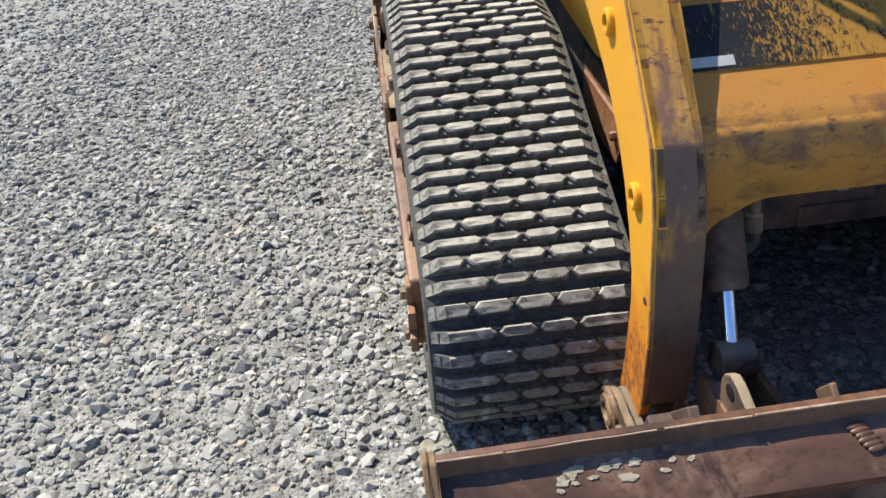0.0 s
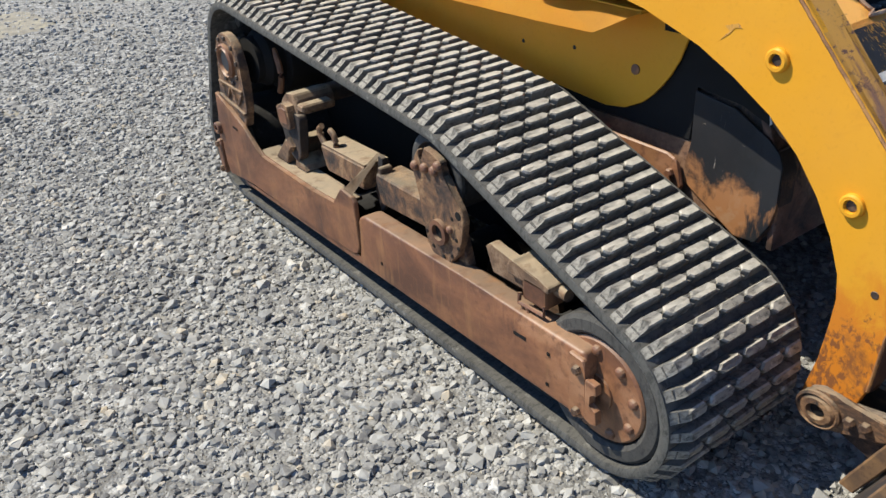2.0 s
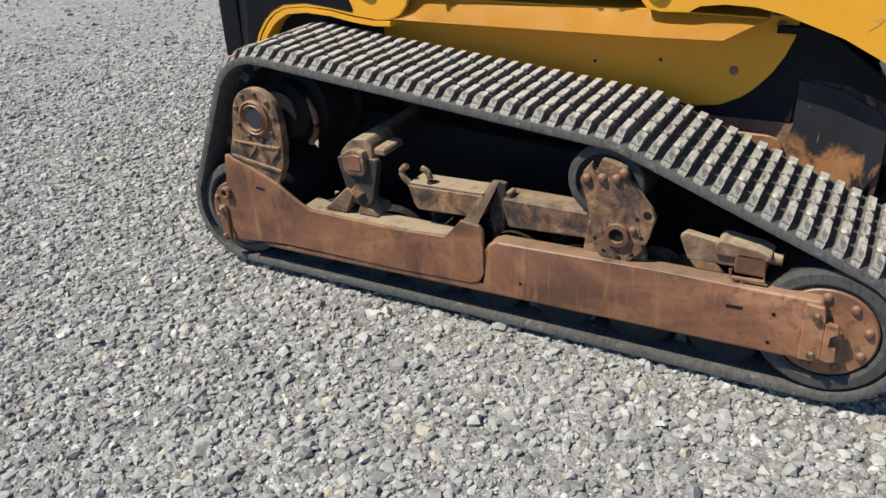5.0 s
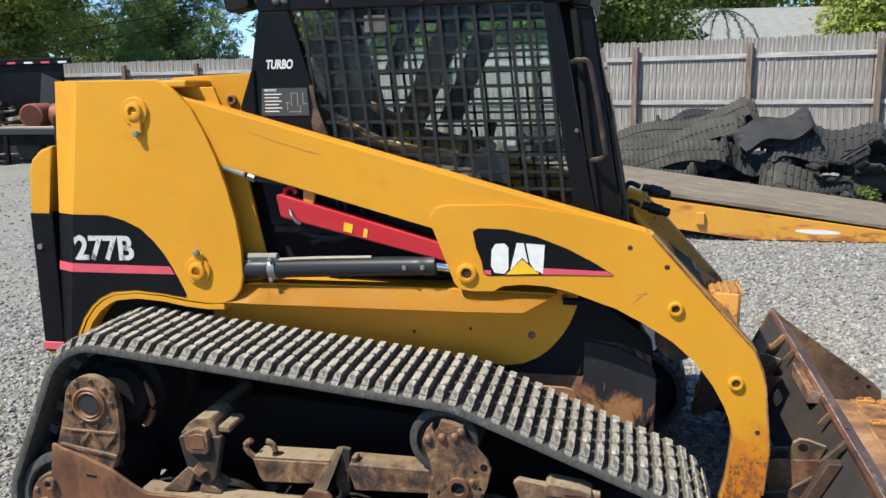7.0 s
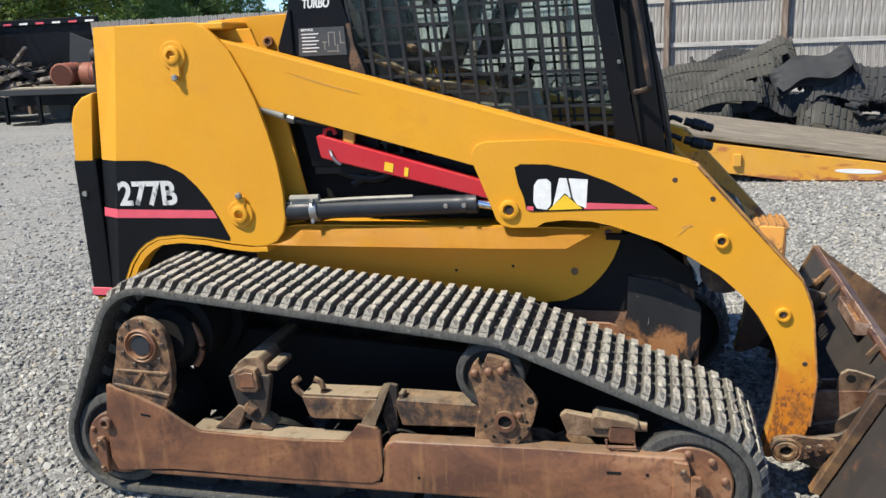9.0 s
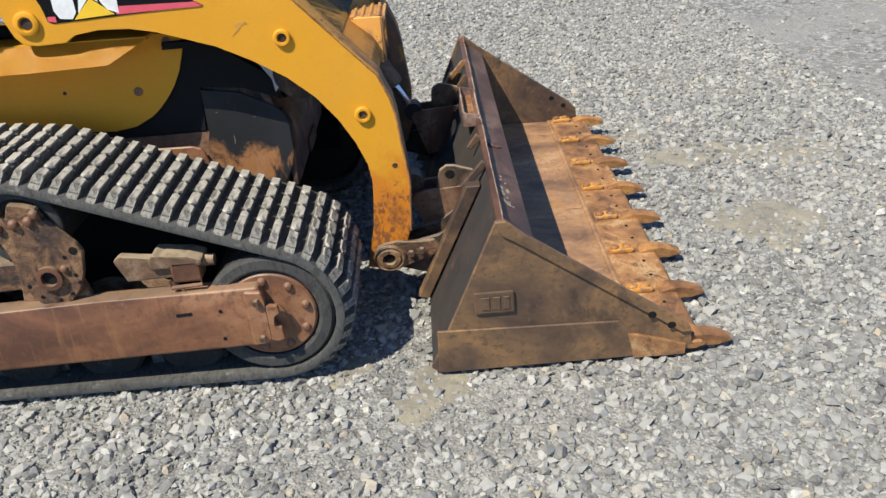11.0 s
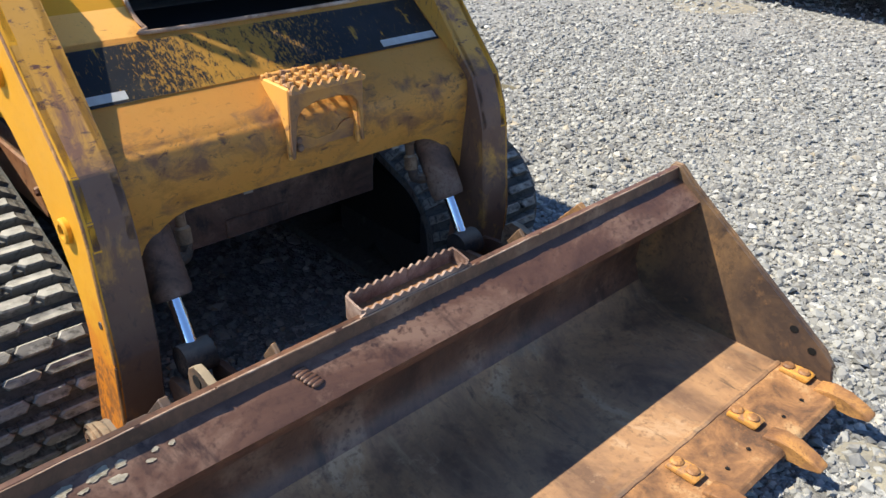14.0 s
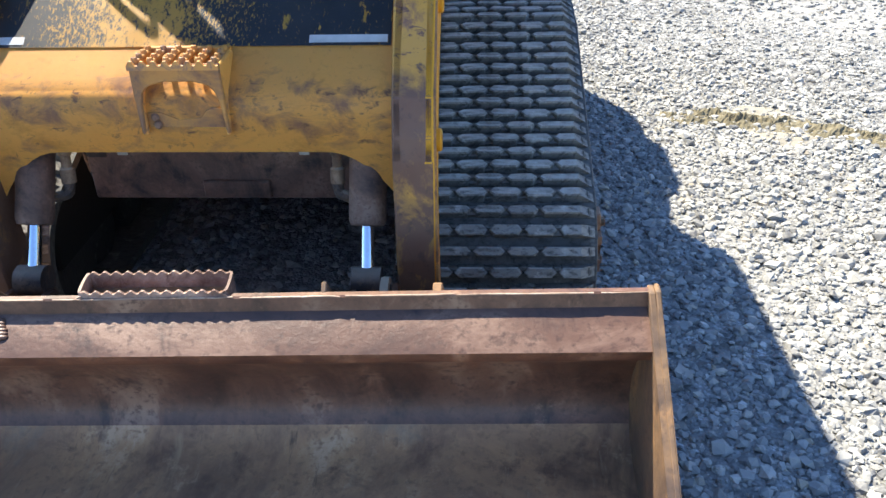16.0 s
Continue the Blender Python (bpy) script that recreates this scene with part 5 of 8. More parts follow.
def build_tower(s):
    """Rear upright of the body that carries the arm."""
    side = [(3.892, 1.833), (3.55, 1.832), (3.50, 1.81), (3.455, 1.768), (3.411, 1.718), (3.365, 1.63), (3.326, 1.538), (3.285, 1.41), (3.258, 1.293), (3.243, 1.17), (3.241, 1.066), (3.255, 1.01), (3.285, 0.972), (3.33, 0.952), (3.38, 0.948),
            (3.484, 0.960), (3.60, 0.978), (3.713, 0.988), (3.819, 0.977), (3.875, 0.952), (3.917, 0.919), (3.96, 0.865), (3.994, 0.80), (4.01, 0.70), (4.045, 0.70), (3.966, 1.31)]
    tower = part("tower_plate", prism(side, s * (AU + 0.006), s * (AU - 0.014), 0.005, 2), M_YELLOW, loader, "yellow rear tower side plate with black lower film")
    for z0, z1, ends, mat in ((1.833, 1.302, (3.888, 4.020, 4.066, 3.964), M_YELLOW), (1.3015, 0.70, (3.964, 4.066, 4.122, 4.044), M_BLACK if s < 0 else M_YELLOW)):
        bm = sheet([(s * (AU + 0.006), ends[0], z0), (s * (AU - 0.04), ends[1], z0), (s * (AU - 0.04), ends[2], z1), (s * (AU + 0.006), ends[3], z1)], (-s * 0.012, -0.006, 0))
        part("tower_corner", bm, mat, tower)
    part("tower_top", box(s * (AU - 0.01), s * 0.35, 3.43, 3.89, 1.80, 1.828, 0.006), M_YELLOW, tower)
    part("tower_inner", prism([(3.98, 1.80), (3.36, 1.80), (3.25, 1.50), (3.175, 1.10), (3.24, 0.95), (4.0, 0.95)], s * 0.487, s * 0.470, 0.003), M_YELLOW, tower)
    part("arch_lip", prism([(3.33, 0.948), (3.40, 0.946), (3.50, 0.955), (3.60, 0.972), (3.713, 0.981), (3.819, 0.970), (3.87, 0.945), (3.91, 0.912), (3.95, 0.86), (3.985, 0.795), (4.0, 0.70), (3.98, 0.70), (3.965, 0.79), (3.93, 0.85), (3.89, 0.90), (3.85, 0.93), (3.81, 0.95), (3.713, 0.961), (3.60, 0.952), (3.50, 0.935), (3.40, 0.926), (3.33, 0.928)], s * (AU + 0.0045), s * 0.42, 0.002), M_YELLOW, tower)
    for y, z, up in ((3.646, 1.712, 0), (3.43, 1.085, 1)):
        part("pin_boss", turned([(0.055, -0.002), (0.055, 0.008), (0.052, 0.011), (0.037, 0.011), (0.035, 0.022), (0.032, 0.024), (0.019, 0.024), (0.017, 0.006), (0.001, 0.006)], (s * (AU + 0.006), y, z), (s * 2, y, z), 22), M_YELLOW, tower, "", True)
        zz = z + (0.075 if up else -0.085)
        part("pin_lock", prism([(y + 0.018, min(z, zz)), (y - 0.03, min(z, zz)), (y - 0.03, max(z, zz)), (y + 0.012, max(z, zz))], s * (AU + 0.012), s * (AU + 0.024), 0.005), M_YELLOW, tower)
        part("lock_bolt", turned([(0.014, 0), (0.014, 0.01), (0.009, 0.016)], (s * (AU + 0.02), y - 0.006, zz), (s * 2, y, zz), 8), M_STEEL, tower)
    if s < 0:
        U = -(AU + 0.006)
        film = [(4.035, 1.305), (3.82, 1.302), (3.74, 1.282), (3.668, 1.248), (3.615, 1.198), (3.573, 1.145), (3.53, 1.07), (3.49, 0.985), (3.495, 0.972), (3.60, 0.986), (3.713, 0.996), (3.822, 0.985), (3.882, 0.957), (3.925, 0.922), (3.968, 0.868), (4.002, 0.80), (4.018, 0.705), (4.0445, 0.705), (3.966, 1.303)][1:]
        film_ob = part("side_film", flat(film, U - 0.0006, U - 0.002), M_BLACK, tower, "black film with a red stripe and a model number")
        part("film_stripe", flat([(3.988, 1.100), (3.553, 1.098), (3.535, 1.066), (3.992, 1.064)], U - 0.0022, U - 0.0035), M_PINK, film_ob)
        bm = sheet([(-(AU + 0.0100), 3.989, 1.10), (-(AU - 0.0355), 4.084, 1.10), (-(AU - 0.0355), 4.088, 1.063), (-(AU + 0.0100), 3.993, 1.063)], (0.0012, 0.0005, 0))
        part("film_stripe", bm, M_PINK, film_ob)
        part("model_number", on_side(words("277B", 0.104, 0.268), U - 0.003, 3.974, 1.113, 0.8), M_WHITE_WORN, film_ob, "white model number")
    return tower


def build_body():
    body = part("main_frame", prism([(4.0, 0.95), (2.02, 0.98), (1.93, 0.90), (1.72, 0.80), (1.668, 0.60), (1.70, 0.455), (1.95, 0.42), (4.0, 0.36)], -0.40, 0.40, 0.012), M_RUST_DARK, loader, "dark oily main frame between the tracks")
    part("front_plate", prism([(1.705, 0.806), (1.648, 0.60), (1.648, 0.442), (1.668, 0.442), (1.668, 0.60), (1.73, 0.79)], -0.41, 0.41, 0.003), M_FLOORPAN, body, "reddish-brown transverse plate")
    part("plate_block", box(-0.095, 0.095, 1.636, 1.648, 0.447, 0.500, 0.004), M_FLOORPAN, body)
    for s in (-1, 1):
        part("skid_plate", prism([(1.93, 0.668), (1.66, 0.67), (1.646, 0.64), (1.648, 0.53), (1.69, 0.45), (1.98, 0.50), (2.40, 0.50), (2.40, 0.668)], s * 0.412, s * 0.402, 0.004), M_RUST_SIDE, loader, "rust-brown side plate behind the track")
        part("skid_panel", prism([(1.920, 0.815), (1.795, 0.796), (1.690, 0.742), (1.656, 0.712), (1.645, 0.683), (1.646, 0.569), (1.662, 0.51), (1.694, 0.455), (1.76, 0.45), (1.95, 0.56), (1.916, 0.668)], s * 0.421, s * 0.4125, 0.004, 2), M_SKID, loader, "scratched black steel panel over the side plate")
        part("skid_nose", prism([(1.668, 0.715), (1.645, 0.66), (1.646, 0.575), (1.664, 0.51), (1.678, 0.52), (1.660, 0.58), (1.660, 0.66), (1.680, 0.71)], s * 0.4115, s * 0.352, 0.003), M_RUST_DARK, loader, "dark edge of the belly plate folded inward")
        # Sheet on the frame side; the shade above the plate is its colour.
        part("shade_panel", prism([(2.38, 0.99), (1.90, 1.0), (1.68, 0.84), (1.66, 0.76), (1.78, 0.81), (1.918, 0.825), (1.93, 0.672), (2.40, 0.672)], s * 0.416, s * 0.4025, 0.002), M_DARK, loader, "near-black sheet standing for the shade above the side plate")
        part("torn_flap", prism([(1.70, 0.92), (1.665, 0.90), (1.645, 0.855), (1.65, 0.815), (1.662, 0.80), (1.668, 0.845), (1.685, 0.87), (1.705, 0.90)], s * 0.470, s * 0.467, 0.0), M_FLAP, loader, "torn pale plastic flap")
        flag = part("flag_plate", prism([(2.30, 0.634), (1.985, 0.628), (1.955, 0.618), (1.945, 0.60), (1.925, 0.545), (1.95, 0.50), (2.30, 0.50)], s * 0.440, s * 0.428, 0.004), M_RUST, loader, "rusty bracket plate by the track")
        bolts("bolt", flag, [(1.965, 0.575)], 0.440, s, 0.013, M_RUST, 0.016)
        # fender beam: a folded yellow sheet
        fender = part("fender_beam", prism([(3.30, 1.016), (3.22, 1.030), (2.36, 1.032), (2.02, 1.026), (2.02, 1.014), (3.30, 1.002)], s * 0.53, s * 0.40, 0.002), M_YELLOW, loader, "yellow folded fender beam above the track")
        bm = bmesh.new()
        top, low = [(3.30, 1.016), (3.18, 1.027), (2.36, 1.029), (2.015, 1.022)], [(3.33, 0.957), (3.2, 0.955), (2.36, 0.956), (2.137, 0.960)]
        a, c = [bm.verts.new((s * 0.531, y, z)) for y, z in top], [bm.verts.new((s * 0.580, y, z)) for y, z in low]
        for i in range(3):
            bm.faces.new((a[i], a[i + 1], c[i + 1], c[i]))
        bmesh.ops.solidify(bm, geom=list(bm.faces), thickness=0.008)
        part("fender_lip", bm, M_YELLOW, fender)
        panel = [(3.46, 0.99), (2.05, 1.012), (1.945, 1.012), (1.942, 1.0), (1.949, 0.946), (1.972, 0.885), (2.000, 0.838), (2.028, 0.802), (2.060, 0.768), (2.093, 0.741), (2.155, 0.711), (2.23, 0.70), (2.75, 0.74), (3.46, 0.82)]
        part("fender_panel", prism(panel, s * 0.427, s * 0.419, 0.002), M_YELLOW, fender)
        bolts("bolt", fender, [(2.12, 0.83), (1.992, 0.985)], 0.427, s, 0.015, M_YELLOW_EDGE, 0.005, 12)
        bolts("bolt_hole", fender, [(2.361, 0.846), (2.591, 0.824)], 0.427, s, 0.0065, M_RUST_DARK, 0.002, 10)
        # lift cylinder with clamp and pipe
        cyl = part("lift_cylinder", turned([(0.038, 0), (0.041, 0.01), (0.041, 0.16), (0.039, 0.165), (0.037, 0.70), (0.036, 0.74), (0.039, 0.745), (0.039, 0.79), (0.02, 0.795)], (s * 0.535, 3.26, 1.088), (s * 0.535, 2.45, 1.122), 24), M_CYL, loader, "black hydraulic lift cylinder", True)
        part("cylinder_rod", rod((s * 0.535, 2.47, 1.121), (s * 0.535, 2.36, 1.106), 0.019, 12), M_CHROME, cyl, "chrome rod", True)
        part("cylinder_clamp", turned([(0.046, 0), (0.048, 0.004), (0.048, 0.026), (0.046, 0.03)], (s * 0.535, 3.14, 1.093), (s * 0.535, 3.0, 1.099), 18), M_STEEL, cyl, "steel clamp collar", True)
        bolts("clamp_bolt", cyl, [(3.125, 1.135), (3.125, 1.055), (2.585, 1.118), (2.515, 1.120)], 0.572, s, 0.010, M_STEEL, 0.012, 8)
        part("cylinder_pipe", tube(curve_points([(s * 0.55, 3.26, 1.118), (s * 0.56, 3.15, 1.128), (s * 0.555, 2.98, 1.14), (s * 0.55, 2.72, 1.15)]), 0.007, 8), M_PIPE, cyl, "thin pale steel pipe", True)
        part("pipe_fitting", rod((s * 0.56, 3.22, 1.142), (s * 0.56, 3.10, 1.146), 0.014, 8), M_TAN, cyl, "brass pipe fitting")
        part("pipe_fitting", rod((s * 0.55, 3.28, 1.112), (s * 0.55, 3.18, 1.114), 0.011, 8), M_STEEL, cyl)
        # red prop
        a, c = Vector((s * 0.53, 3.08, 1.335)), Vector((s * 0.53, 2.40, 1.165))
        bm = prism([(3.097, 1.383), (3.085, 1.390), (2.41, 1.200), (2.40, 1.133), (3.072, 1.297), (3.082, 1.302)], s * 0.552, s * 0.508, 0.005)
        prop = part("arm_prop", bm, M_RED, loader, "red safety prop under the lift arm")
        part("prop_eye", tube([(s * 0.53, 3.07, 1.37), (s * 0.53, 3.065, 1.405), (s * 0.53, 3.035, 1.415), (s * 0.53, 3.02, 1.39)], 0.009, 6), M_RED, prop)
        part("prop_bracket", prism([(2.985, 1.46), (2.935, 1.45), (2.95, 1.34), (2.99, 1.35)], s * 0.54, s * 0.52, 0.002), M_TOOTH_PAINT, prop)
        part("prop_clip", tube([(s * 0.555, 3.04, 1.33), (s * 0.565, 3.03, 1.31), (s * 0.56, 3.015, 1.285), (s * 0.555, 3.0, 1.275)], 0.006, 6), M_STEEL, prop)
        if s < 0:
            for y in (2.80, 2.735):
                part("prop_sticker", prism([(y + 0.022, 1.284), (y - 0.012, 1.275), (y - 0.006, 1.242), (y + 0.028, 1.251)] if y > 2.75 else [(y + 0.01, 1.262), (y - 0.006, 1.258), (y, 1.225), (y + 0.015, 1.229)], -0.5525, -0.5545), M_TRI, prop, "small yellow warning sticker")
        hose = part("arm_hose", tube(curve_points([(s * 0.54, 3.37, 1.52), (s * 0.545, 3.235, 1.474), (s * 0.54, 3.15, 1.442), (s * 0.52, 3.05, 1.428), (s * 0.48, 2.92, 1.40)]), 0.013, 10), M_HOSE, loader, "black hydraulic hose with crimped steel fitting", True)
        part("hose_fitting", rod((s * 0.543, 3.325, 1.505), (s * 0.545, 3.215, 1.467), 0.019, 12, None, 0.004), M_PIPE, hose, "pale crimped steel fitting", True)
        part("hose_nut", rod((s * 0.545, 3.205, 1.463), (s * 0.545, 3.175, 1.452), 0.022, 6, None, 0.003), M_STEEL, hose)
    # engine bay behind the prop: a solid block, the hollow's shade in its colour
    part("engine_bay", prism([(3.36, 1.62), (2.3, 1.33), (2.1, 1.05), (3.36, 1.0)], -0.40, 0.40, 0.01), M_DARK, loader, "engine bay block coloured near-black for its shade")
    bm = tube(curve_points([(-0.44, 3.1, 1.25), (-0.45, 2.9, 1.2), (-0.44, 2.7, 1.28), (-0.43, 2.5, 1.2)]), 0.016)
    part("engine_hose", bm, M_HOSE, loader, "black hose in the engine bay", True)
    part("engine_hose", tube(curve_points([(-0.44, 3.0, 1.18), (-0.45, 2.8, 1.24), (-0.44, 2.6, 1.17), (-0.43, 2.4, 1.2)]), 0.013, 8), M_HOSE, loader, "black hose in the engine bay", True)
    # rear hood and door
    part("rear_hood", prism([(3.98, 1.70), (3.30, 1.76), (3.25, 1.825), (3.52, 1.835), (3.96, 1.80)], -0.36, 0.36, 0.02, 2), M_YELLOW, loader, "yellow engine hood")
    part("hood_side", prism([(3.60, 1.838), (3.40, 1.848), (3.20, 1.852), (3.165, 1.83), (3.12, 1.72), (3.20, 1.60), (3.60, 1.60)], -0.37, -0.355, 0.004), M_YELLOW, loader, "yellow panel behind the cab")
    boss(loader, -1, 0.372, 3.338, 1.747, 0.022, M_TOOTH)
    door = part("rear_door", prism([(4.06, 1.58), (4.12, 1.56), (4.165, 1.52), (4.185, 1.46), (4.19, 1.305), (4.19, 0.69), (4.13, 0.67), (4.12, 1.30)], -0.54, 0.54, 0.012, 3), M_YELLOW, loader, "yellow and black rear engine door")
    part("door_film", prism([(4.196, 1.30), (4.196, 0.70), (4.10, 0.70), (4.09, 1.30)], -0.546, 0.546, 0.008, 2), M_BLACK, door, "black lower half")
    part("door_stripe", box(-0.55, 0.55, 4.10, 4.20, 0.71, 0.745, 0.002), M_PINK, door)
    part("door_bolt", turned([(0.012, 0), (0.012, 0.01)], (-0.546, 4.16, 1.16), (-2, 4.16, 1.16), 8), M_STEEL, door)
    part("radiator_box", box(-0.50, 0.50, 3.60, 4.08, 0.70, 1.70, 0.01), M_DARK, loader, "dark engine housing")


def build_cab():
    CU = 0.465
    cab = None
    for s in (-1, 1):
        # frame made of bars: rear pillar, front pillar, header, sill
        rear = [(3.165, 2.08), (3.04, 2.08), (2.975, 1.85), (2.90, 1.60), (2.86, 1.25), (3.16, 1.25), (3.235, 1.60), (3.235, 1.72)]
        front = [(2.085, 2.08), (2.028, 2.08), (1.985, 1.85), (1.938, 1.60), (1.903, 1.42), (1.85, 1.22), (1.95, 1.22), (1.975, 1.42), (2.04, 1.80)]
        head = [(3.17, 2.172), (3.165, 2.075), (1.99, 2.075), (1.93, 2.11), (1.915, 2.178)]
        sill = [(3.15, 1.30), (1.86, 1.30), (1.83, 1.22), (3.15, 1.22)]
        if cab is None:
            cab = part("cab", prism(rear, s * CU, s * (CU - 0.05), 0.008, 2), M_BLACK, loader, "black operator cab with wire-mesh windows and yellow roof")
        else:
            part("rear_pillar", prism(rear, s * CU, s * (CU - 0.05), 0.008, 2), M_BLACK, cab)
        part("front_pillar", prism(front, s * (CU - 0.003), s * (CU - 0.07), 0.01, 2), M_BLACK, cab)
        part("header", prism(head, s * (CU + 0.003), s * (CU - 0.05), 0.006), M_BLACK, cab)
        part("sill", prism(sill, s * (CU - 0.003), s * (CU - 0.05), 0.004), M_BLACK, cab)
        # mesh guard: flat bars crossing
        lean = 0.08
        for i in range(16):
            y = 3.055 - 0.0655 * i
            zt, zb = 2.09, 1.28
            part("guard_bar", box(-0.004, 0.004, -0.0065, 0.0065, 0, math.hypot(zt - zb, lean), 0, None, axis_matrix((s * (CU - 0.012), y - lean, zb), (s * (CU - 0.012), y, zt))), M_GUARD, cab)
        for i in range(13):
            z = 2.035 - 0.063 * i
            part("guard_bar", box(s * (CU - 0.022), s * (CU - 0.014), 1.955 + 0.13 * max(0.0, (z - 1.30) / 0.78), 3.06 - 0.16 * (2.09 - z) / 0.8, z - 0.0055, z + 0.0055, 0), M_GUARD, cab)
        g = part("side_window", prism([(3.03, 2.09), (2.08, 2.09), (1.95, 1.30), (2.87, 1.30)], s * (CU - 0.036), s * (CU - 0.040)), M_GLASS, cab, "greenish tinted side glass")
        g.visible_shadow = False
        bolts("bolt", cab, [(y, 2.115) for y in (3.085, 3.05, 2.115, 2.065)], CU + 0.003, s, 0.016, M_STEEL_DARK, 0.014, 12)
        bolts("bolt", cab, [(2.88, 2.105), (2.52, 2.10), (2.20, 2.095), (1.955, 1.62)], CU + 0.003, s, 0.008, M_STEEL_DARK, 0.010, 8)
        # grab handle by the door
        part("grab_handle", tube(curve_points([(s * (CU - 0.01), 1.975, 1.862), (s * (CU + 0.05), 1.945, 1.866), (s * (CU + 0.055), 1.905, 1.835), (s * (CU + 0.055), 1.855, 1.575), (s * (CU + 0.05), 1.85, 1.53), (s * (CU - 0.01), 1.90, 1.51)], 5), 0.0095, 8), M_RUST_DARK, cab, "brown grab handle", True)
        part("door_frame", prism([(1.915, 2.06), (1.905, 2.05), (1.765, 1.28), (1.775, 1.25)], s * (CU - 0.048), s * (CU - 0.060), 0.002), M_BLACK, cab)
        part("door_strut", prism([(1.985, 2.05), (1.96, 2.05), (1.865, 1.30), (1.89, 1.30)], s * (CU - 0.015), s * (CU - 0.035), 0.004), M_DARK, cab)
        part("door_post", prism([(1.975, 2.05), (1.912, 2.05), (1.785, 1.28), (1.895, 1.28)], s * (CU - 0.036), s * (CU - 0.047), 0.003), M_BLACK, cab)
    # roof
    part("roof", prism([(3.165, 2.168), (3.155, 2.182), (3.05, 2.196), (2.0, 2.212), (1.925, 2.204), (1.898, 2.185), (1.92, 2.172)], -CU - 0.01, CU + 0.01, 0.012, 2), M_YELLOW, cab, "yellow roof panel with rust spots")
    part("roof_flash", flat([(2.06, 2.178), (1.90, 2.178), (1.915, 2.125), (1.935, 2.105)], -CU - 0.0045, -CU - 0.006), M_YELLOW, cab)
    part("roof_visor", prism([(1.98, 2.15), (1.898, 2.165), (1.915, 2.05), (1.98, 2.06)], -CU + 0.01, CU - 0.01, 0.008), M_BLACK, cab)
    part("rear_light", prism([(3.302, 2.160), (3.292, 2.172), (3.222, 2.184), (3.208, 2.172), (3.190, 2.105), (3.200, 2.092), (3.272, 2.076), (3.286, 2.086)], -CU - 0.02, -CU + 0.08, 0.006, 2), M_DARK, cab, "black work lamp")
    part("light_arm", rod((-CU + 0.03, 3.22, 2.115), (-CU + 0.03, 3.10, 2.095), 0.015), M_DARK, cab)
    part("floor", box(-0.42, 0.42, 1.80, 3.15, 1.22, 1.25, 0.004), M_DARK, cab)
    part("rear_wall", prism([(3.22, 1.75), (3.19, 1.75), (3.12, 1.25), (3.15, 1.25)], -0.42, 0.42, 0.004), M_DARK, cab)
    part("rear_vent", prism([(3.20, 1.862), (3.19, 1.862), (3.19, 1.66), (3.245, 1.68), (3.255, 1.72)], -CU - 0.012, -CU + 0.02, 0.004), M_BLACK, cab)
    # seat, bars and levers inside
    seat = part("seat", box(-0.25, 0.25, 2.55, 2.98, 1.32, 1.44, 0.04, segs=3), M_SEAT, cab, "dark grey operator seat")
    part("backrest", box(-0.24, 0.24, 2.93, 3.05, 1.42, 1.98, 0.04, None, Matrix.Translation((0, 0, 0)) @ Matrix.Rotation(0, 4, "X"), 3), M_SEAT, seat)
    for s in (-1, 1):
        part("lap_bar", tube(curve_points([(s * 0.33, 3.07, 1.75), (s * 0.35, 2.88, 1.655), (s * 0.35, 2.71, 1.57), (s * 0.34, 2.5, 1.53), (s * 0.28, 2.38, 1.515), (0, 2.36, 1.51)]), 0.019, 8), M_DUST_STEEL, seat, "dusty grey lap bar", True)
        part("joystick_console", prism([(2.75, 1.50), (2.35, 1.47), (2.30, 1.30), (2.75, 1.30)], s * 0.40, s * 0.28, 0.012), M_TAN, seat)
        part("joystick", rod((s * 0.33, 2.42, 1.47), (s * 0.32, 2.38, 1.62), 0.022, 10, None, 0.006), M_DARK, seat)
        part("roll_bar", prism([(2.47, 2.03), (2.36, 2.03), (2.545, 1.62), (2.655, 1.62)], s * 0.41, s * 0.385, 0.006), M_DARK, cab)
        part("roll_bar", prism([(2.59, 2.09), (2.53, 2.09), (2.64, 1.84), (2.70, 1.84)], s * 0.38, s * 0.36, 0.004), M_DARK, cab)
    part("ceiling_panel", box(0.408, 0.412, 2.90, 3.01, 2.045, 2.12, 0), M_WHITE, cab, "small pale panel inside the cab")
    # stickers on the rear pillar
    part("pillar_words", on_side(slanted(words("TURBO", 0.036, 0.11), 0.15), -CU - 0.001, 3.145, 1.862, 0), M_WHITE, cab, "white lettering")
    label = part("pillar_label", flat([(3.165, 1.79), (2.98, 1.79), (2.975, 1.685), (3.172, 1.685)], -CU - 0.001, -CU - 0.0025), M_LABEL, cab, "dark grey notice label")
    part("label_heading", on_side(words("NOTICE", 0.009, 0.05), -CU - 0.003, 3.155, 1.778, 0), M_WHITE, label)
    part("rust_patch", flat([(2.972, 1.80), (2.955, 1.80), (2.945, 1.72), (2.90, 1.60), (2.885, 1.50), (2.94, 1.50), (2.955, 1.58), (2.968, 1.66), (2.96, 1.72)], -CU - 0.001, -CU - 0.0018), M_RUST_DARK, cab, "worn rusty patch on the pillar")
    for k in range(6):
        part("label_line", flat([(3.155, 1.769 - 0.013 * k), (3.085 + 0.012 * (k % 2), 1.769 - 0.013 * k), (3.085 + 0.012 * (k % 2), 1.765 - 0.013 * k), (3.155, 1.765 - 0.013 * k)], -CU - 0.0027, -CU - 0.0032), M_WHITE, label)
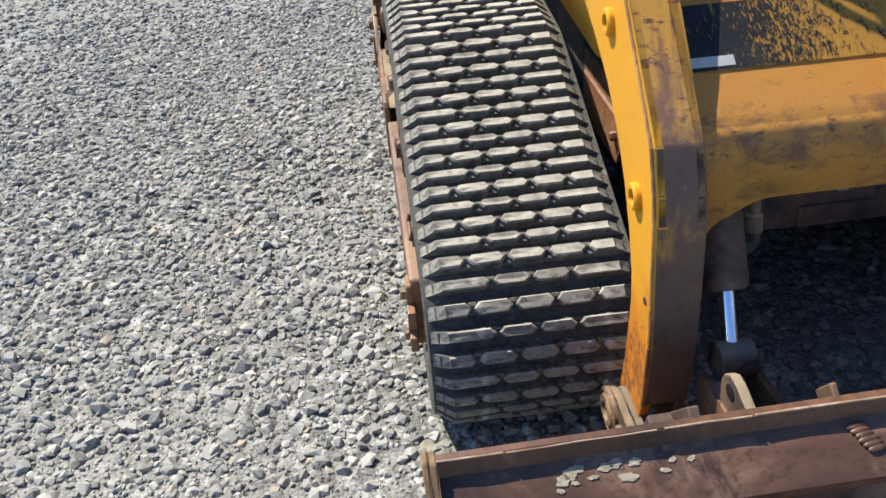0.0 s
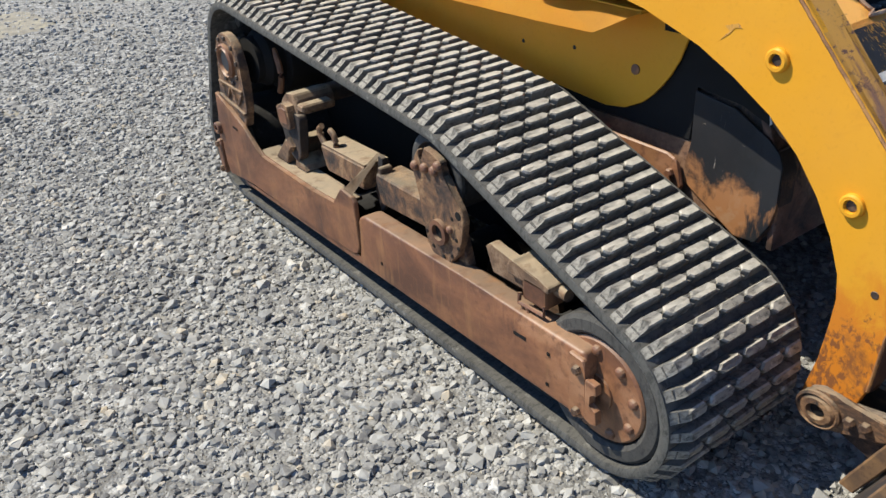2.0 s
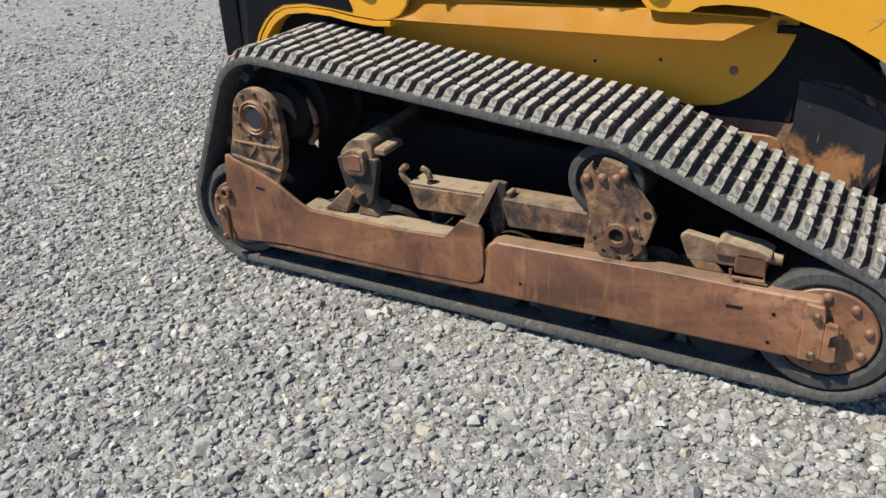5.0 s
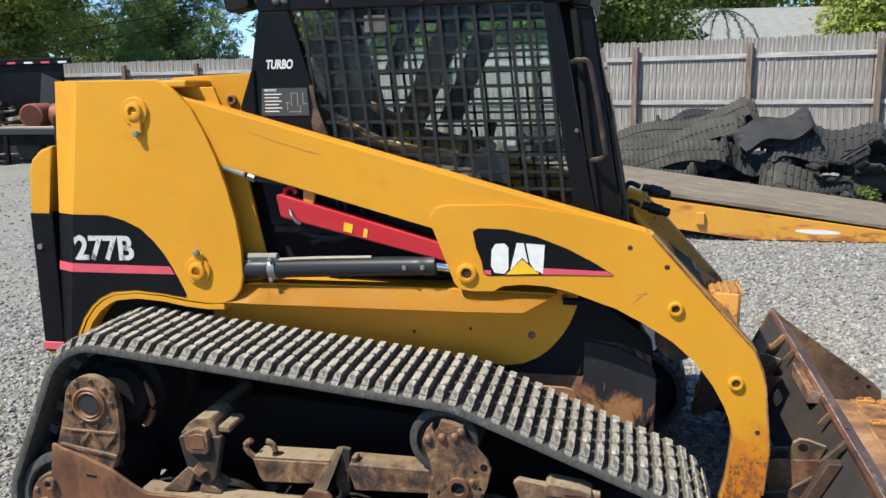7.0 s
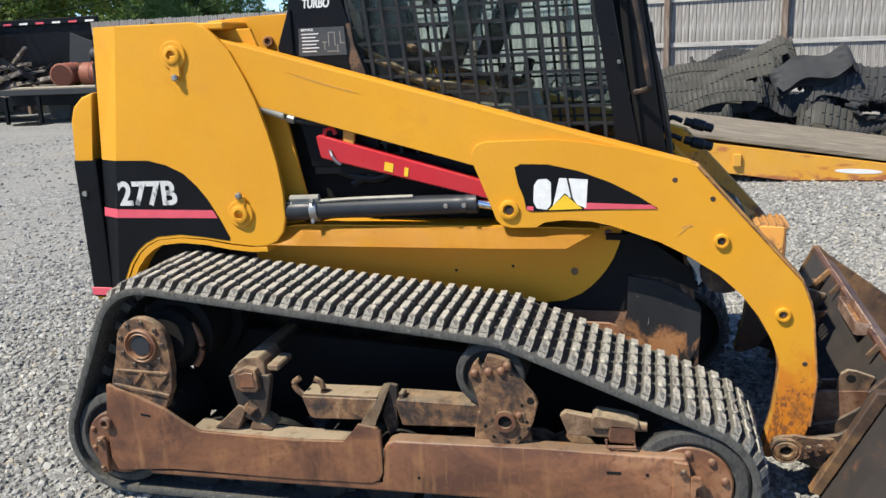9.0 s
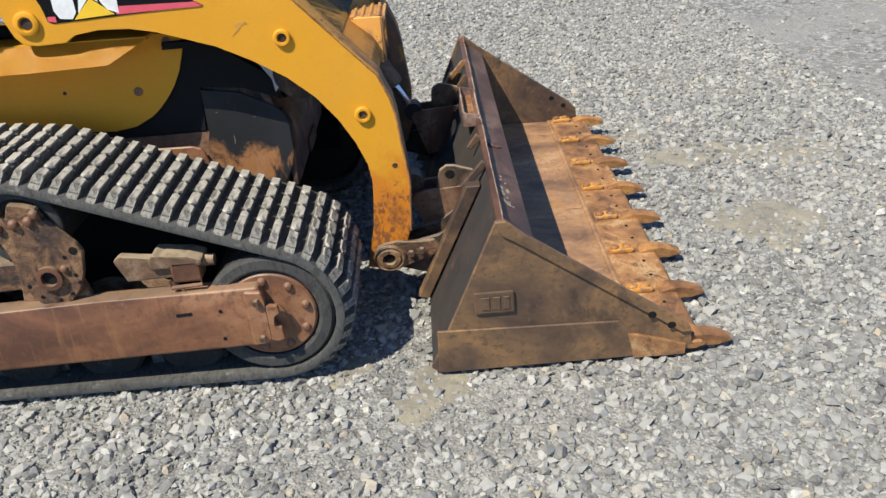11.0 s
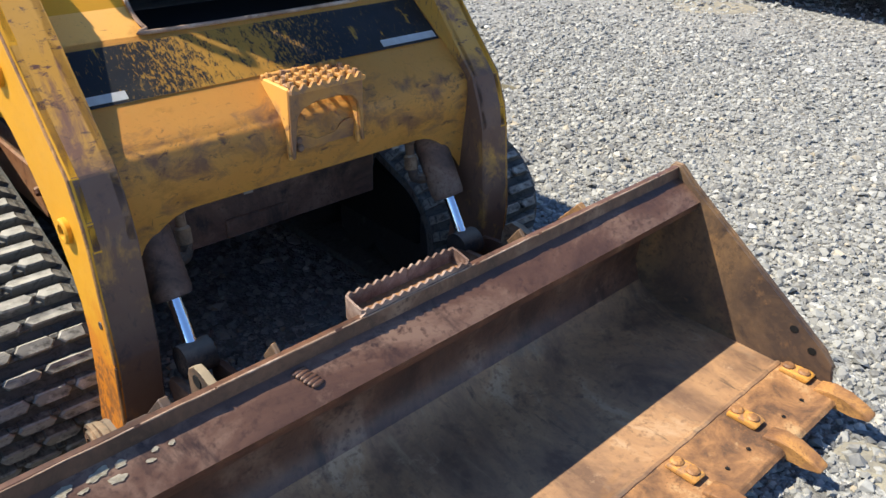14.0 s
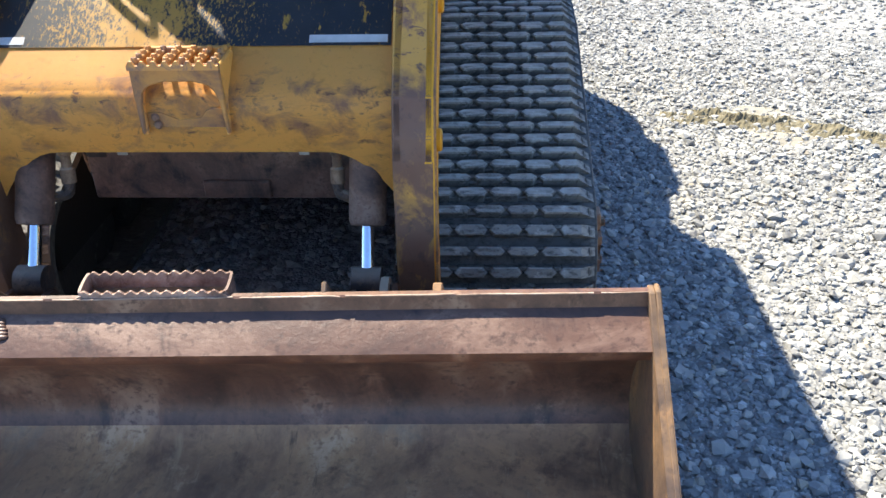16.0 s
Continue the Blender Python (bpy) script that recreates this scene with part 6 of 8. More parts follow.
    for y, z, w, h in ((3.045, 1.745, 0.003, 0.05), (3.02, 1.745, 0.003, 0.05), (3.032, 1.77, 0.025, 0.003), (3.062, 1.72, 0.003, 0.03), (3.062, 1.735, 0.02, 0.003), (2.998, 1.75, 0.003, 0.045), (2.99, 1.73, 0.016, 0.003), (3.03, 1.70, 0.05, 0.003), (3.01, 1.71, 0.003, 0.03)):
        part("label_line", flat([(y + w / 2, z + h / 2), (y - w / 2, z + h / 2), (y - w / 2, z - h / 2), (y + w / 2, z - h / 2)], -CU - 0.0027, -CU - 0.0032), M_TAN, label)
    # front door glass with hoses and wiper
    bm = prism([(1.905, 2.05), (1.90, 2.05), (1.765, 1.28), (1.77, 1.28)], -0.40, 0.40)
    g = part("front_glass", bm, M_GLASS, cab, "tinted front door glass")
    g.visible_shadow = False
    part("wiper", tube([(-0.10, 1.80, 1.35), (-0.30, 1.83, 1.62), (-0.38, 1.85, 1.75)], 0.008, 6), M_DARK, cab)
    for k in range(3):
        part("front_hose", tube(curve_points([(-0.41 + 0.02 * k, 1.86, 1.72), (-0.41 + 0.02 * k, 1.825, 1.62), (-0.41 + 0.03 * k, 1.79, 1.45), (-0.40 + 0.03 * k, 1.765, 1.26)]), 0.007, 6), M_HOSE, cab, "", True)
    for z in (1.33, 1.25):
        part("coupler", turned([(0.018, 0), (0.018, 0.03), (0.024, 0.035), (0.024, 0.085), (0.019, 0.09), (0.019, 0.12), (0.012, 0.125)], (0.23, 1.70, z), (0.23, 1.58, z - 0.035), 12), M_HOSE, loader, "black hydraulic quick coupler", True)
        part("coupler_hose", tube(curve_points([(0.23, 1.71, z), (0.24, 1.76, z + 0.015), (0.26, 1.79, z - 0.05)]), 0.011, 8), M_HOSE, loader, "", True)


def build_bucket():
    B = 1.025
    tilt = Matrix.Translation((0.015, 0, 0.034)) @ Matrix.Rotation(radians(-1.4), 4, "Y") @ Matrix.Diagonal((1, 1, 0.875, 1))
    inner = [(0.984, 0.540), (0.930, 0.506), (0.908, 0.488), (0.914, 0.468), (0.985, 0.415), (1.045, 0.345), (1.085, 0.265), (1.095, 0.18), (1.070, 0.105), (1.015, 0.058), (0.93, 0.038), (0.55, 0.028)]
    bm = bmesh.new()
    rows = [[bm.verts.new((u, y, z)) for u in (-B + 0.01, B - 0.01)] for y, z in inner]
    for a, c in zip(rows, rows[1:]):
        f = bm.faces.new((a[0], a[1], c[1], c[0]))
    for f in bm.faces:
        z = f.calc_center_median().z
        f.material_index = 1 if z < 0.12 else (2 if z > 0.48 else 0)
    bmesh.ops.subdivide_edges(bm, edges=[e for e in bm.edges if abs(e.verts[0].co.x - e.verts[1].co.x) > 1], cuts=12)
    bmesh.ops.solidify(bm, geom=list(bm.faces), thickness=0.012)
    bucket = part("bucket", bm, [M_BUCKET, M_BUCKET_IN, M_SCUFFED], loader, "rusty brown toothed loader bucket resting on the gravel", True)
    bucket.matrix_basis = tilt
    # back sheet, straight, and the top edge
    part("back_sheet", prism([(1.0, 0.560), (0.985, 0.563), (1.205, 0.03), (1.225, 0.03)], -B + 0.01, B - 0.01, 0.002), M_BLACK_RUST, bucket)
    part("top_edge", prism([(1.0, 0.588), (0.980, 0.588), (0.976, 0.535), (0.998, 0.535)], -B, B, 0.004), M_BUCKET, bucket, "worn top edge")
    part("bottom_sheet", prism([(1.215, 0.03), (1.20, 0.012), (0.50, 0.008), (0.50, 0.024)], -B + 0.005, B - 0.005, 0.002), M_BUCKET_SIDE, bucket)
    for s in (-1, 1):
        outline = [(1.005, 0.590), (0.975, 0.590), (0.925, 0.535), (0.46, 0.150), (0.425, 0.115), (0.415, 0.04), (0.50, 0.004), (1.20, 0.004), (1.228, 0.03)]
        side = part("side_plate", prism(outline, s * B, s * (B - 0.014), 0.003), M_BUCKET_SIDE, bucket, "olive-brown worn side plate")
        part("back_rib", prism([(1.262, 0.06), (1.07, 0.525), (1.02, 0.525), (1.225, 0.05)], s * 0.645, s * 0.60, 0.004), M_BUCKET_SIDE, bucket, "brown rib up the back of the bucket")
        part("edge_bar", prism([(1.008, 0.592), (0.975, 0.594), (0.925, 0.540), (0.455, 0.150), (0.42, 0.10), (0.455, 0.10), (0.485, 0.135), (0.95, 0.515), (0.99, 0.54)], s * (B + 0.010), s * (B - 0.001), 0.003), M_BUCKET_SIDE, side)
        part("wear_plate", prism([(1.20, 0.188), (0.648, 0.168), (0.605, 0.11), (0.597, 0.012), (1.205, 0.012)], s * (B + 0.008), s * (B - 0.001), 0.003), M_BUCKET_SIDE, side)
        part("corner_wear", prism([(0.62, 0.115), (0.55, 0.09), (0.44, 0.05), (0.44, 0.008), (0.60, 0.008)], s * (B + 0.014), s * (B - 0.001), 0.003), M_LIP, side)
        bolts("bolt_hole", side, [(0.548, 0.185), (0.487, 0.135)], B + 0.010, s, 0.013, M_DARK, 0.002, 12)
        bolts("bolt_hole", side, [(0.548, 0.185), (0.487, 0.135)], -(B - 0.0142), -s, 0.013, M_DARK, 0.002, 12)
        plaque = part("plaque", box(s * (B + 0.010), s * B, 0.962, 1.082, 0.245, 0.33, 0.006, segs=2), M_BUCKET_SIDE, side, "raised cast plaque")
        for y0, y1 in ((1.062, 1.035), (1.027, 1.003), (0.995, 0.975)):
            part("plaque_mark", box(s * (B + 0.013), s * (B + 0.009), y1, y0, 0.262, 0.312, 0.002), M_BUCKET_SIDE, plaque)
        # hinge ears: outer boss plate with the pin, and an upper ear
        for u in (0.50, 0.60):
            part("hinge_ear", prism([(1.40, 0.232), (1.39, 0.268), (1.36, 0.285), (1.27, 0.275), (1.17, 0.30), (1.08, 0.38), (1.17, 0.12), (1.30, 0.175), (1.385, 0.20)], s * u, s * (u - 0.02), 0.004), M_RUST_DARK, bucket)
            part("upper_ear", prism([(1.26, 0.405), (1.245, 0.43), (1.21, 0.435), (1.02, 0.45), (1.10, 0.22), (1.2, 0.2), (1.245, 0.37)], s * (u - 0.12), s * (u - 0.135), 0.004), M_BUCKET, bucket)
        part("hinge_pin", turned([(0.046, 0), (0.046, 0.012), (0.032, 0.018), (0.022, 0.02), (0.02, 0.006), (0.001, 0.006)], (s * 0.60, 1.352, 0.236), (s * 2, 1.352, 0.236), 20), M_STEEL_DIRTY, bucket, "grey hinge pin boss", True)
        link = part("hinge_link", prism([(1.402, 0.235), (1.392, 0.272), (1.358, 0.297), (1.315, 0.305), (1.275, 0.292), (1.235, 0.295), (1.19, 0.30), (1.16, 0.26), (1.21, 0.225), (1.30, 0.200), (1.345, 0.178), (1.385, 0.196)], s * 0.622, s * 0.604, 0.006, 2), M_RUST_PLATE, bucket, "greasy brown hinge link")
        part("link_ring", turned([(0.056, 0), (0.056, 0.008), (0.050, 0.012), (0.044, 0.006), (0.038, 0.014), (0.024, 0.016), (0.021, 0.004), (0.001, 0.004)], (s * 0.622, 1.348, 0.238), (s * 2, 1.348, 0.238), 24), M_RUST_PLATE, link, "", True)
        part("link_bore", turned([(0.019, 0), (0.018, 0.001)], (s * 0.627, 1.348, 0.238), (s * 2, 1.348, 0.238), 16), M_DARK, link)
        bolts("bolt", link, [(1.272, 0.252), (1.235, 0.262)], 0.622, s, 0.014, M_RUST_PLATE, 0.014)
        part("pin_ear", prism([(1.160, 0.492), (1.152, 0.515), (1.128, 0.533), (1.10, 0.530), (1.035, 0.505), (1.125, 0.27), (1.165, 0.26), (1.168, 0.40)], s * 0.475, s * 0.455, 0.004, 2), M_DUST_STEEL, bucket)
        part("ear_hole", turned([(0.017, 0), (0.016, 0.002)], (s * 0.475, 1.118, 0.498), (s * 2, 1.118, 0.498), 14), M_DARK, bucket)
        part("gusset", prism([(1.01, 0.60), (0.99, 0.585), (1.06, 0.50), (1.09, 0.50)], s * 0.58, s * 0.60, 0.003), M_BUCKET_SIDE, bucket)
        part("gusset", prism([(1.012, 0.606), (0.99, 0.585), (1.035, 0.54), (1.05, 0.55)], s * 0.35, s * 0.362, 0.003), M_BUCKET_SIDE, bucket)
    # step on the top edge: toothed strips joined by folded ends
    step = None
    for y, zt in ((0.984, 0.601), (1.041, 0.615)):
        pts = [(-0.150 + 0.30 * i / 72, zt + 0.0045 * math.sin(i * 2 * math.pi / 6.0)) for i in range(73)]
        bm = prism_y(pts + [(0.150, 0.553), (-0.150, 0.553)], y, y + 0.006)
        if step is None:
            step = part("bucket_step", bm, M_STEP, bucket, "serrated rusty boarding step welded on the bucket")
        else:
            part("step_strip", bm, M_STEP, step)
    for u in (-1, 1):
        bend = curve_points([(u * 0.150, 0.987, 0), (u * 0.157, 0.988, 0), (u * 0.159, 0.996, 0), (u * 0.160, 1.015, 0), (u * 0.159, 1.036, 0), (u * 0.157, 1.043, 0), (u * 0.150, 1.044, 0)], 3)
        bm = bmesh.new()
        rows = [[bm.verts.new((p.x, p.y, z)) for z in (0.553, 0.601 + 0.25 * (p.y - 0.984))] for p in bend]
        for a, c in zip(rows, rows[1:]):
            bm.faces.new((a[0], c[0], c[1], a[1]))
        bmesh.ops.recalc_face_normals(bm, faces=bm.faces)
        bmesh.ops.solidify(bm, geom=list(bm.faces), thickness=0.006)
        part("step_end", bm, M_STEP, step, "", True)
        part("step_foot", prism_y([(u * 0.150, 0.596), (u * 0.185, 0.575), (u * 0.185, 0.553), (u * 0.150, 0.553)], 0.982, 0.988), M_STEP, step)
    part("step_floor", box(-0.150, 0.150, 0.990, 1.041, 0.570, 0.574, 0), M_LIP, step, "reddish floor of the step")
    # dried mud along the inner corner
    rng = np.random.default_rng(31)
    n = 420
    u = np.where(rng.uniform(0, 1, n) < 0.75, rng.normal(0.35, 0.28, n), rng.uniform(-0.95, 0.95, n)).clip(-0.95, 0.95)
    y = rng.normal(0.985, 0.05, n).clip(0.80, 1.045)
    z = 0.036 + 0.9 * np.clip(y - 0.95, 0, 1) ** 1.35
    r = rng.uniform(0.004, 0.014, n)
    shape = np.array([(1, 0, -0.3), (0.3, 0.9, -0.3), (-0.8, 0.6, -0.3), (-0.8, -0.6, -0.3), (0.3, -0.9, -0.3), (0.3, 0.2, 0.8), (-0.4, -0.1, 0.7)])
    v = (shape[None] + rng.uniform(-0.25, 0.25, (n, 7, 3))) * r[:, None, None] * np.array([1.3, 1, 0.8]) + np.c_[u, y, z][:, None, :]
    tri = [(0, 1, 5), (1, 6, 5), (1, 2, 6), (2, 3, 6), (3, 4, 6), (4, 5, 6), (4, 0, 5)]
    me = bpy.data.meshes.new("dried_mud")
    me.from_pydata(v.reshape(-1, 3).tolist(), [], (np.arange(n)[:, None, None] * 7 + np.array(tri)[None]).reshape(-1, 3).tolist())
    me.materials.append(M_MUD)
    ob = new("dried_mud", me)
    ob.parent = bucket
    tagged(ob, "crumbs of dried mud in the bucket", kind="stuff")
    # cutting edge, weld seam and teeth
    part("cutting_edge", prism([(0.565, 0.046), (0.545, 0.050), (0.385, 0.044), (0.372, 0.030), (0.40, 0.014), (0.56, 0.014)], -B + 0.002, B - 0.002, 0.003), M_LIP, bucket, "orange rusted cutting edge")
    seam = [(-B + 0.02 + (2 * B - 0.04) * i / 60, 0.566 + 0.0014 * math.sin(i * 2.3), 0.043 + 0.001 * math.sin(i * 3.1)) for i in range(61)]
    part("weld_seam", tube(seam, 0.011, 8), M_BUCKET_IN, bucket, "tan weld seam", True)
    for i in range(7):
        for k in (-0.05, 0.05):
            u = -0.84 + 0.28 * i + k
            part("edge_hole", turned([(0.0062, 0), (0.0055, 0.002)], (u, 0.44, 0.048), (u, 0.44, 1), 8), M_DARK, bucket)
    for i in range(8):
        u = -0.985 + 0.2814 * i
        part("tooth", tooth_mesh(u), M_TOOTH, bucket, "worn pointed digging tooth")
        part("tooth_pad", prism([(0.548, 0.050), (0.465, 0.048), (0.458, 0.063), (0.475, 0.070), (0.542, 0.066)], u - 0.024, u + 0.024, 0.006, 2), M_TOOTH_PAINT, bucket, "orange painted tooth holder")
        for y in (0.528, 0.484):
            part("tooth_bolt", turned([(0.018, 0), (0.017, 0.007), (0.011, 0.012)], (u, y, 0.065), (u, y, 1), 12), M_TOOTH, bucket)
    # chipped paint marks on the lip: pale flakes
    rng = random.Random(5)
    def flake(u, t, w, h):
        n, ph = 22, rng.uniform(0, 6.3)
        bm = bmesh.new()
        vs = []
        for i in range(n):
            a = 2 * math.pi * i / n
            k = 0.85 + 0.16 * math.sin(2 * a + ph) + 0.10 * math.sin(5 * a + 2 * ph) + rng.uniform(-0.08, 0.08)
            uu, tt = u + w * k * math.cos(a), t * 0.8 + 1.5 * h * k * math.sin(a)
            vs.append(bm.verts.new((uu, 0.984 - 0.054 * tt - 0.0075, 0.540 - 0.034 * tt + 0.012)))
        bm.faces.new(vs)
        bmesh.ops.solidify(bm, geom=list(bm.faces), thickness=0.001)
        part("paint_flake", bm, M_FLAKE, bucket, "flake of pale dried paint")
    flake(-0.818, 0.66, 0.014, 0.11), flake(-0.806, 0.52, 0.011, 0.13), flake(-0.794, 0.37, 0.014, 0.10), flake(-0.80, 0.80, 0.008, 0.04), flake(-0.77, 0.70, 0.010, 0.05), flake(-0.825, 0.98, 0.008, 0.05), flake(-0.745, 0.42, 0.016, 0.09), flake(-0.73, 0.36, 0.012, 0.10), flake(-0.70, 0.40, 0.014, 0.07), flake(-0.715, 0.85, 0.017, 0.10), flake(-0.64, 0.5, 0.008, 0.05), flake(-0.61, 0.55, 0.007, 0.06), flake(-0.655, 0.8, 0.010, 0.05)
    bm = bmesh.new()
    for i in range(6):
        bmesh.ops.create_icosphere(bm, subdivisions=2, radius=0.016, matrix=Matrix.Translation((-0.335 + 0.004 * i, 0.964 - 0.0070 * i, 0.5440 - 0.0044 * i)) @ pose(0, 0, 0, 35.5, 0, 8) @ Matrix.Diagonal((1.2 - 0.08 * (i % 3), 0.42, 0.35, 1)))
    part("weld_marks", bm, M_BUCKET, bucket, "rusty lump of old weld", True)
    # bare worn spots along the top edge, its lit highlight put into their pale colour
    rng = random.Random(8)
    u = -B + 0.01
    while u < B - 0.06:
        ln = min(rng.uniform(0.06, 0.28), B - 0.01 - u)
        pts = [(u + ln * i / 4, 0.981 + rng.uniform(-0.001, 0.002), 0.5868 + rng.uniform(-0.0012, 0.0008)) for i in range(5)]
        part("worn_lit_edge", tube(pts, rng.uniform(0.0016, 0.0034), 5), M_WORN_EDGE, bucket)
        u += ln + rng.uniform(0.0, 0.02)


def tooth_mesh(u):
    pts = [(0.44, 0.012), (0.44, 0.052), (0.40, 0.064), (0.36, 0.060), (0.31, 0.046), (0.283, 0.030), (0.285, 0.018), (0.33, 0.012)]
    bm = prism(pts, u - 0.029, u + 0.029)
    for v in bm.verts:
        k = max(0.0, (0.40 - v.co.y) / 0.12)
        v.co.x = u + (v.co.x - u) * (1 - 0.32 * k)
    soften(bm, list(bm.edges), 0.006, 2)
    return bm


M_BLACK_RUST = painted("black_bucket_back", (0.03, 0.03, 0.032), (0.04, 0.034, 0.03), [(4, 0.60, 0.7, (0.13, 0.065, 0.04), None)], 0.6, 0.2, (0.12, 0.085, 0.06), spec=0.3)
M_STEEL_DIRTY = rusty("dirty_grey_steel", [(0.08, 0.07, 0.055), (0.19, 0.165, 0.13), (0.30, 0.27, 0.23)], 0.5, 12, 0.4, None, 0.5)
M_STEP = rusty("pale_rust_step", [(0.13, 0.07, 0.048), (0.26, 0.165, 0.12), (0.38, 0.27, 0.20)], 0.7, 12, 0.4)
M_MUD = rusty("dried_mud", [(0.10, 0.075, 0.05), (0.17, 0.125, 0.085), (0.24, 0.18, 0.12)], 0.95, 9, 0.4)
M_FLAKE = plain("dried_paint", (0.66, 0.58, 0.44), 0.8, 0, 0.4, 60)

build_ground()
build_tracks()
for s in (-1, 1):
    build_arm(s)
    build_tower(s)
build_crossmember()
build_body()
build_cab()
build_bucket()


# ---- yard: fence, trailer, rubber heap, far things ----
def wood(name, cols, stretch, scale=5, rough=0.85):
    m, nt, b = nodes_of(name)
    n = noise_node(nt, scale, 8, 0.65, "Object", stretch, 0.6)
    c = ramp_node(nt, n.outputs[0], [(0.35 + 0.3 * i / (len(cols) - 1), k) for i, k in enumerate(cols)]).outputs[0]
    info = nt.nodes.new("ShaderNodeObjectInfo")
    c = mix_node(nt, ramp_node(nt, info.outputs["Random"], [(0, BLACK), (1, (0.45,) * 3)]).outputs[0], c, tuple(v * 0.72 for v in cols[1]))
    nt.links.new(c, b.inputs["Base Color"])
    b.inputs["Roughness"].default_value = rough
    bump_node(nt, n.outputs[0], 0.5, 0.004, b)
    return m


M_FENCE = wood("weathered_grey_boards", [(0.075, 0.066, 0.056), (0.26, 0.243, 0.222), (0.44, 0.42, 0.39)], (7, 7, 0.5), 4)
M_POST = wood("brown_post_wood", [(0.11, 0.075, 0.055), (0.17, 0.12, 0.09), (0.24, 0.19, 0.15)], (5, 5, 0.5), 5)
M_RAIL = wood("pale_rail_wood", [(0.26, 0.24, 0.215), (0.40, 0.38, 0.355), (0.52, 0.50, 0.475)], (4, 0.5, 4), 4)
M_DECK = wood("sun_bleached_deck_planks", [(0.085, 0.068, 0.046), (0.205, 0.17, 0.122), (0.34, 0.29, 0.215)], (9, 0.35, 5), 4)
M_TIMBER = wood("pale_sawn_timber", [(0.30, 0.25, 0.18), (0.42, 0.36, 0.27), (0.50, 0.44, 0.35)], (5, 0.6, 5), 5)
M_TRAILER = painted("orange_yellow_trailer_paint", (0.68, 0.34, 0.03), (0.60, 0.27, 0.025), [(5, 0.60, 0.68, (0.42, 0.13, 0.03), (1, 0.5, 1.6)), (18, 0.66, 0.7, (0.25, 0.09, 0.04), None)], 0.5, 0.15, bands=[([(0.0, 1.05), (0.06, 0.9), (0.14, 0.7), (0.25, 0.5)], 9, 0.42, 0.52, (0.36, 0.11, 0.03), (1, 0.6, 1.5))])
M_DRUM = painted("orange_drum_paint", (0.27, 0.07, 0.03), (0.19, 0.05, 0.028), [(6, 0.58, 0.66, (0.12, 0.06, 0.04), None)], 0.6, 0.2)
M_DRUM_END = plain("dark_drum_inside", (0.09, 0.03, 0.018), 0.8)
M_BLUE = plain("blue_plastic", (0.05, 0.24, 0.62), 0.5)
M_YTARP = plain("yellow_tarp", (0.75, 0.55, 0.02), 0.6)
M_ROOF = plain("grey_shingles", (0.30, 0.315, 0.325), 0.9, 0, 0.25, 3)
M_SIDING = plain("white_siding", (0.6, 0.6, 0.58), 0.7)
M_SCRAP = rusty("mixed_scrap", [(0.03, 0.028, 0.026), (0.09, 0.07, 0.055), (0.2, 0.17, 0.14), (0.38, 0.35, 0.31)], 0.8, 2.5, 0.4)
M_BARK = rusty("bark", [(0.05, 0.04, 0.03), (0.10, 0.08, 0.06), (0.16, 0.13, 0.10)], 0.95, 6, 0.8, (1, 1, 0.3))


def leafy(name, cols):
    m, nt, b = nodes_of(name)
    g = nt.nodes.new("ShaderNodeNewGeometry")
    c = ramp_node(nt, g.outputs["Random Per Island"], [(i / (len(cols) - 1), k) for i, k in enumerate(cols)]).outputs[0]
    c = mix_node(nt, mask(nt, 0.6, 0.4, 0.7), c, tuple(v * 0.75 for v in cols[1]))
    nt.links.new(c, b.inputs["Base Color"])
    b.inputs["Roughness"].default_value = 0.6
    b.inputs["Subsurface Weight"].default_value = 0.0
    t = nt.nodes.new("ShaderNodeBsdfTranslucent")
    nt.links.new(c, t.inputs["Color"])
    mx = nt.nodes.new("ShaderNodeMixShader")
    mx.inputs[0].default_value = 0.5
    nt.links.new(b.outputs[0], mx.inputs[1])
    nt.links.new(t.outputs[0], mx.inputs[2])
    nt.links.new(mx.outputs[0], nt.nodes["Material Output"].inputs[0])
    return m


M_LEAF = leafy("maple_leaves", [(0.16, 0.24, 0.045), (0.29, 0.385, 0.08), (0.41, 0.50, 0.12), (0.47, 0.42, 0.12)])
M_LEAF_DARK = leafy("dark_leaves", [(0.06, 0.115, 0.028), (0.115, 0.19, 0.042), (0.19, 0.27, 0.06), (0.27, 0.33, 0.08)])
M_LEAF_RED = leafy("turning_leaves", [(0.163, 0.228, 0.046), (0.351, 0.329, 0.08), (0.5, 0.305, 0.08), (0.5, 0.329, 0.091)])
M_NEEDLE = leafy("pine_needles", [(0.10, 0.19, 0.062), (0.185, 0.30, 0.10), (0.27, 0.40, 0.135), (0.35, 0.42, 0.135)])


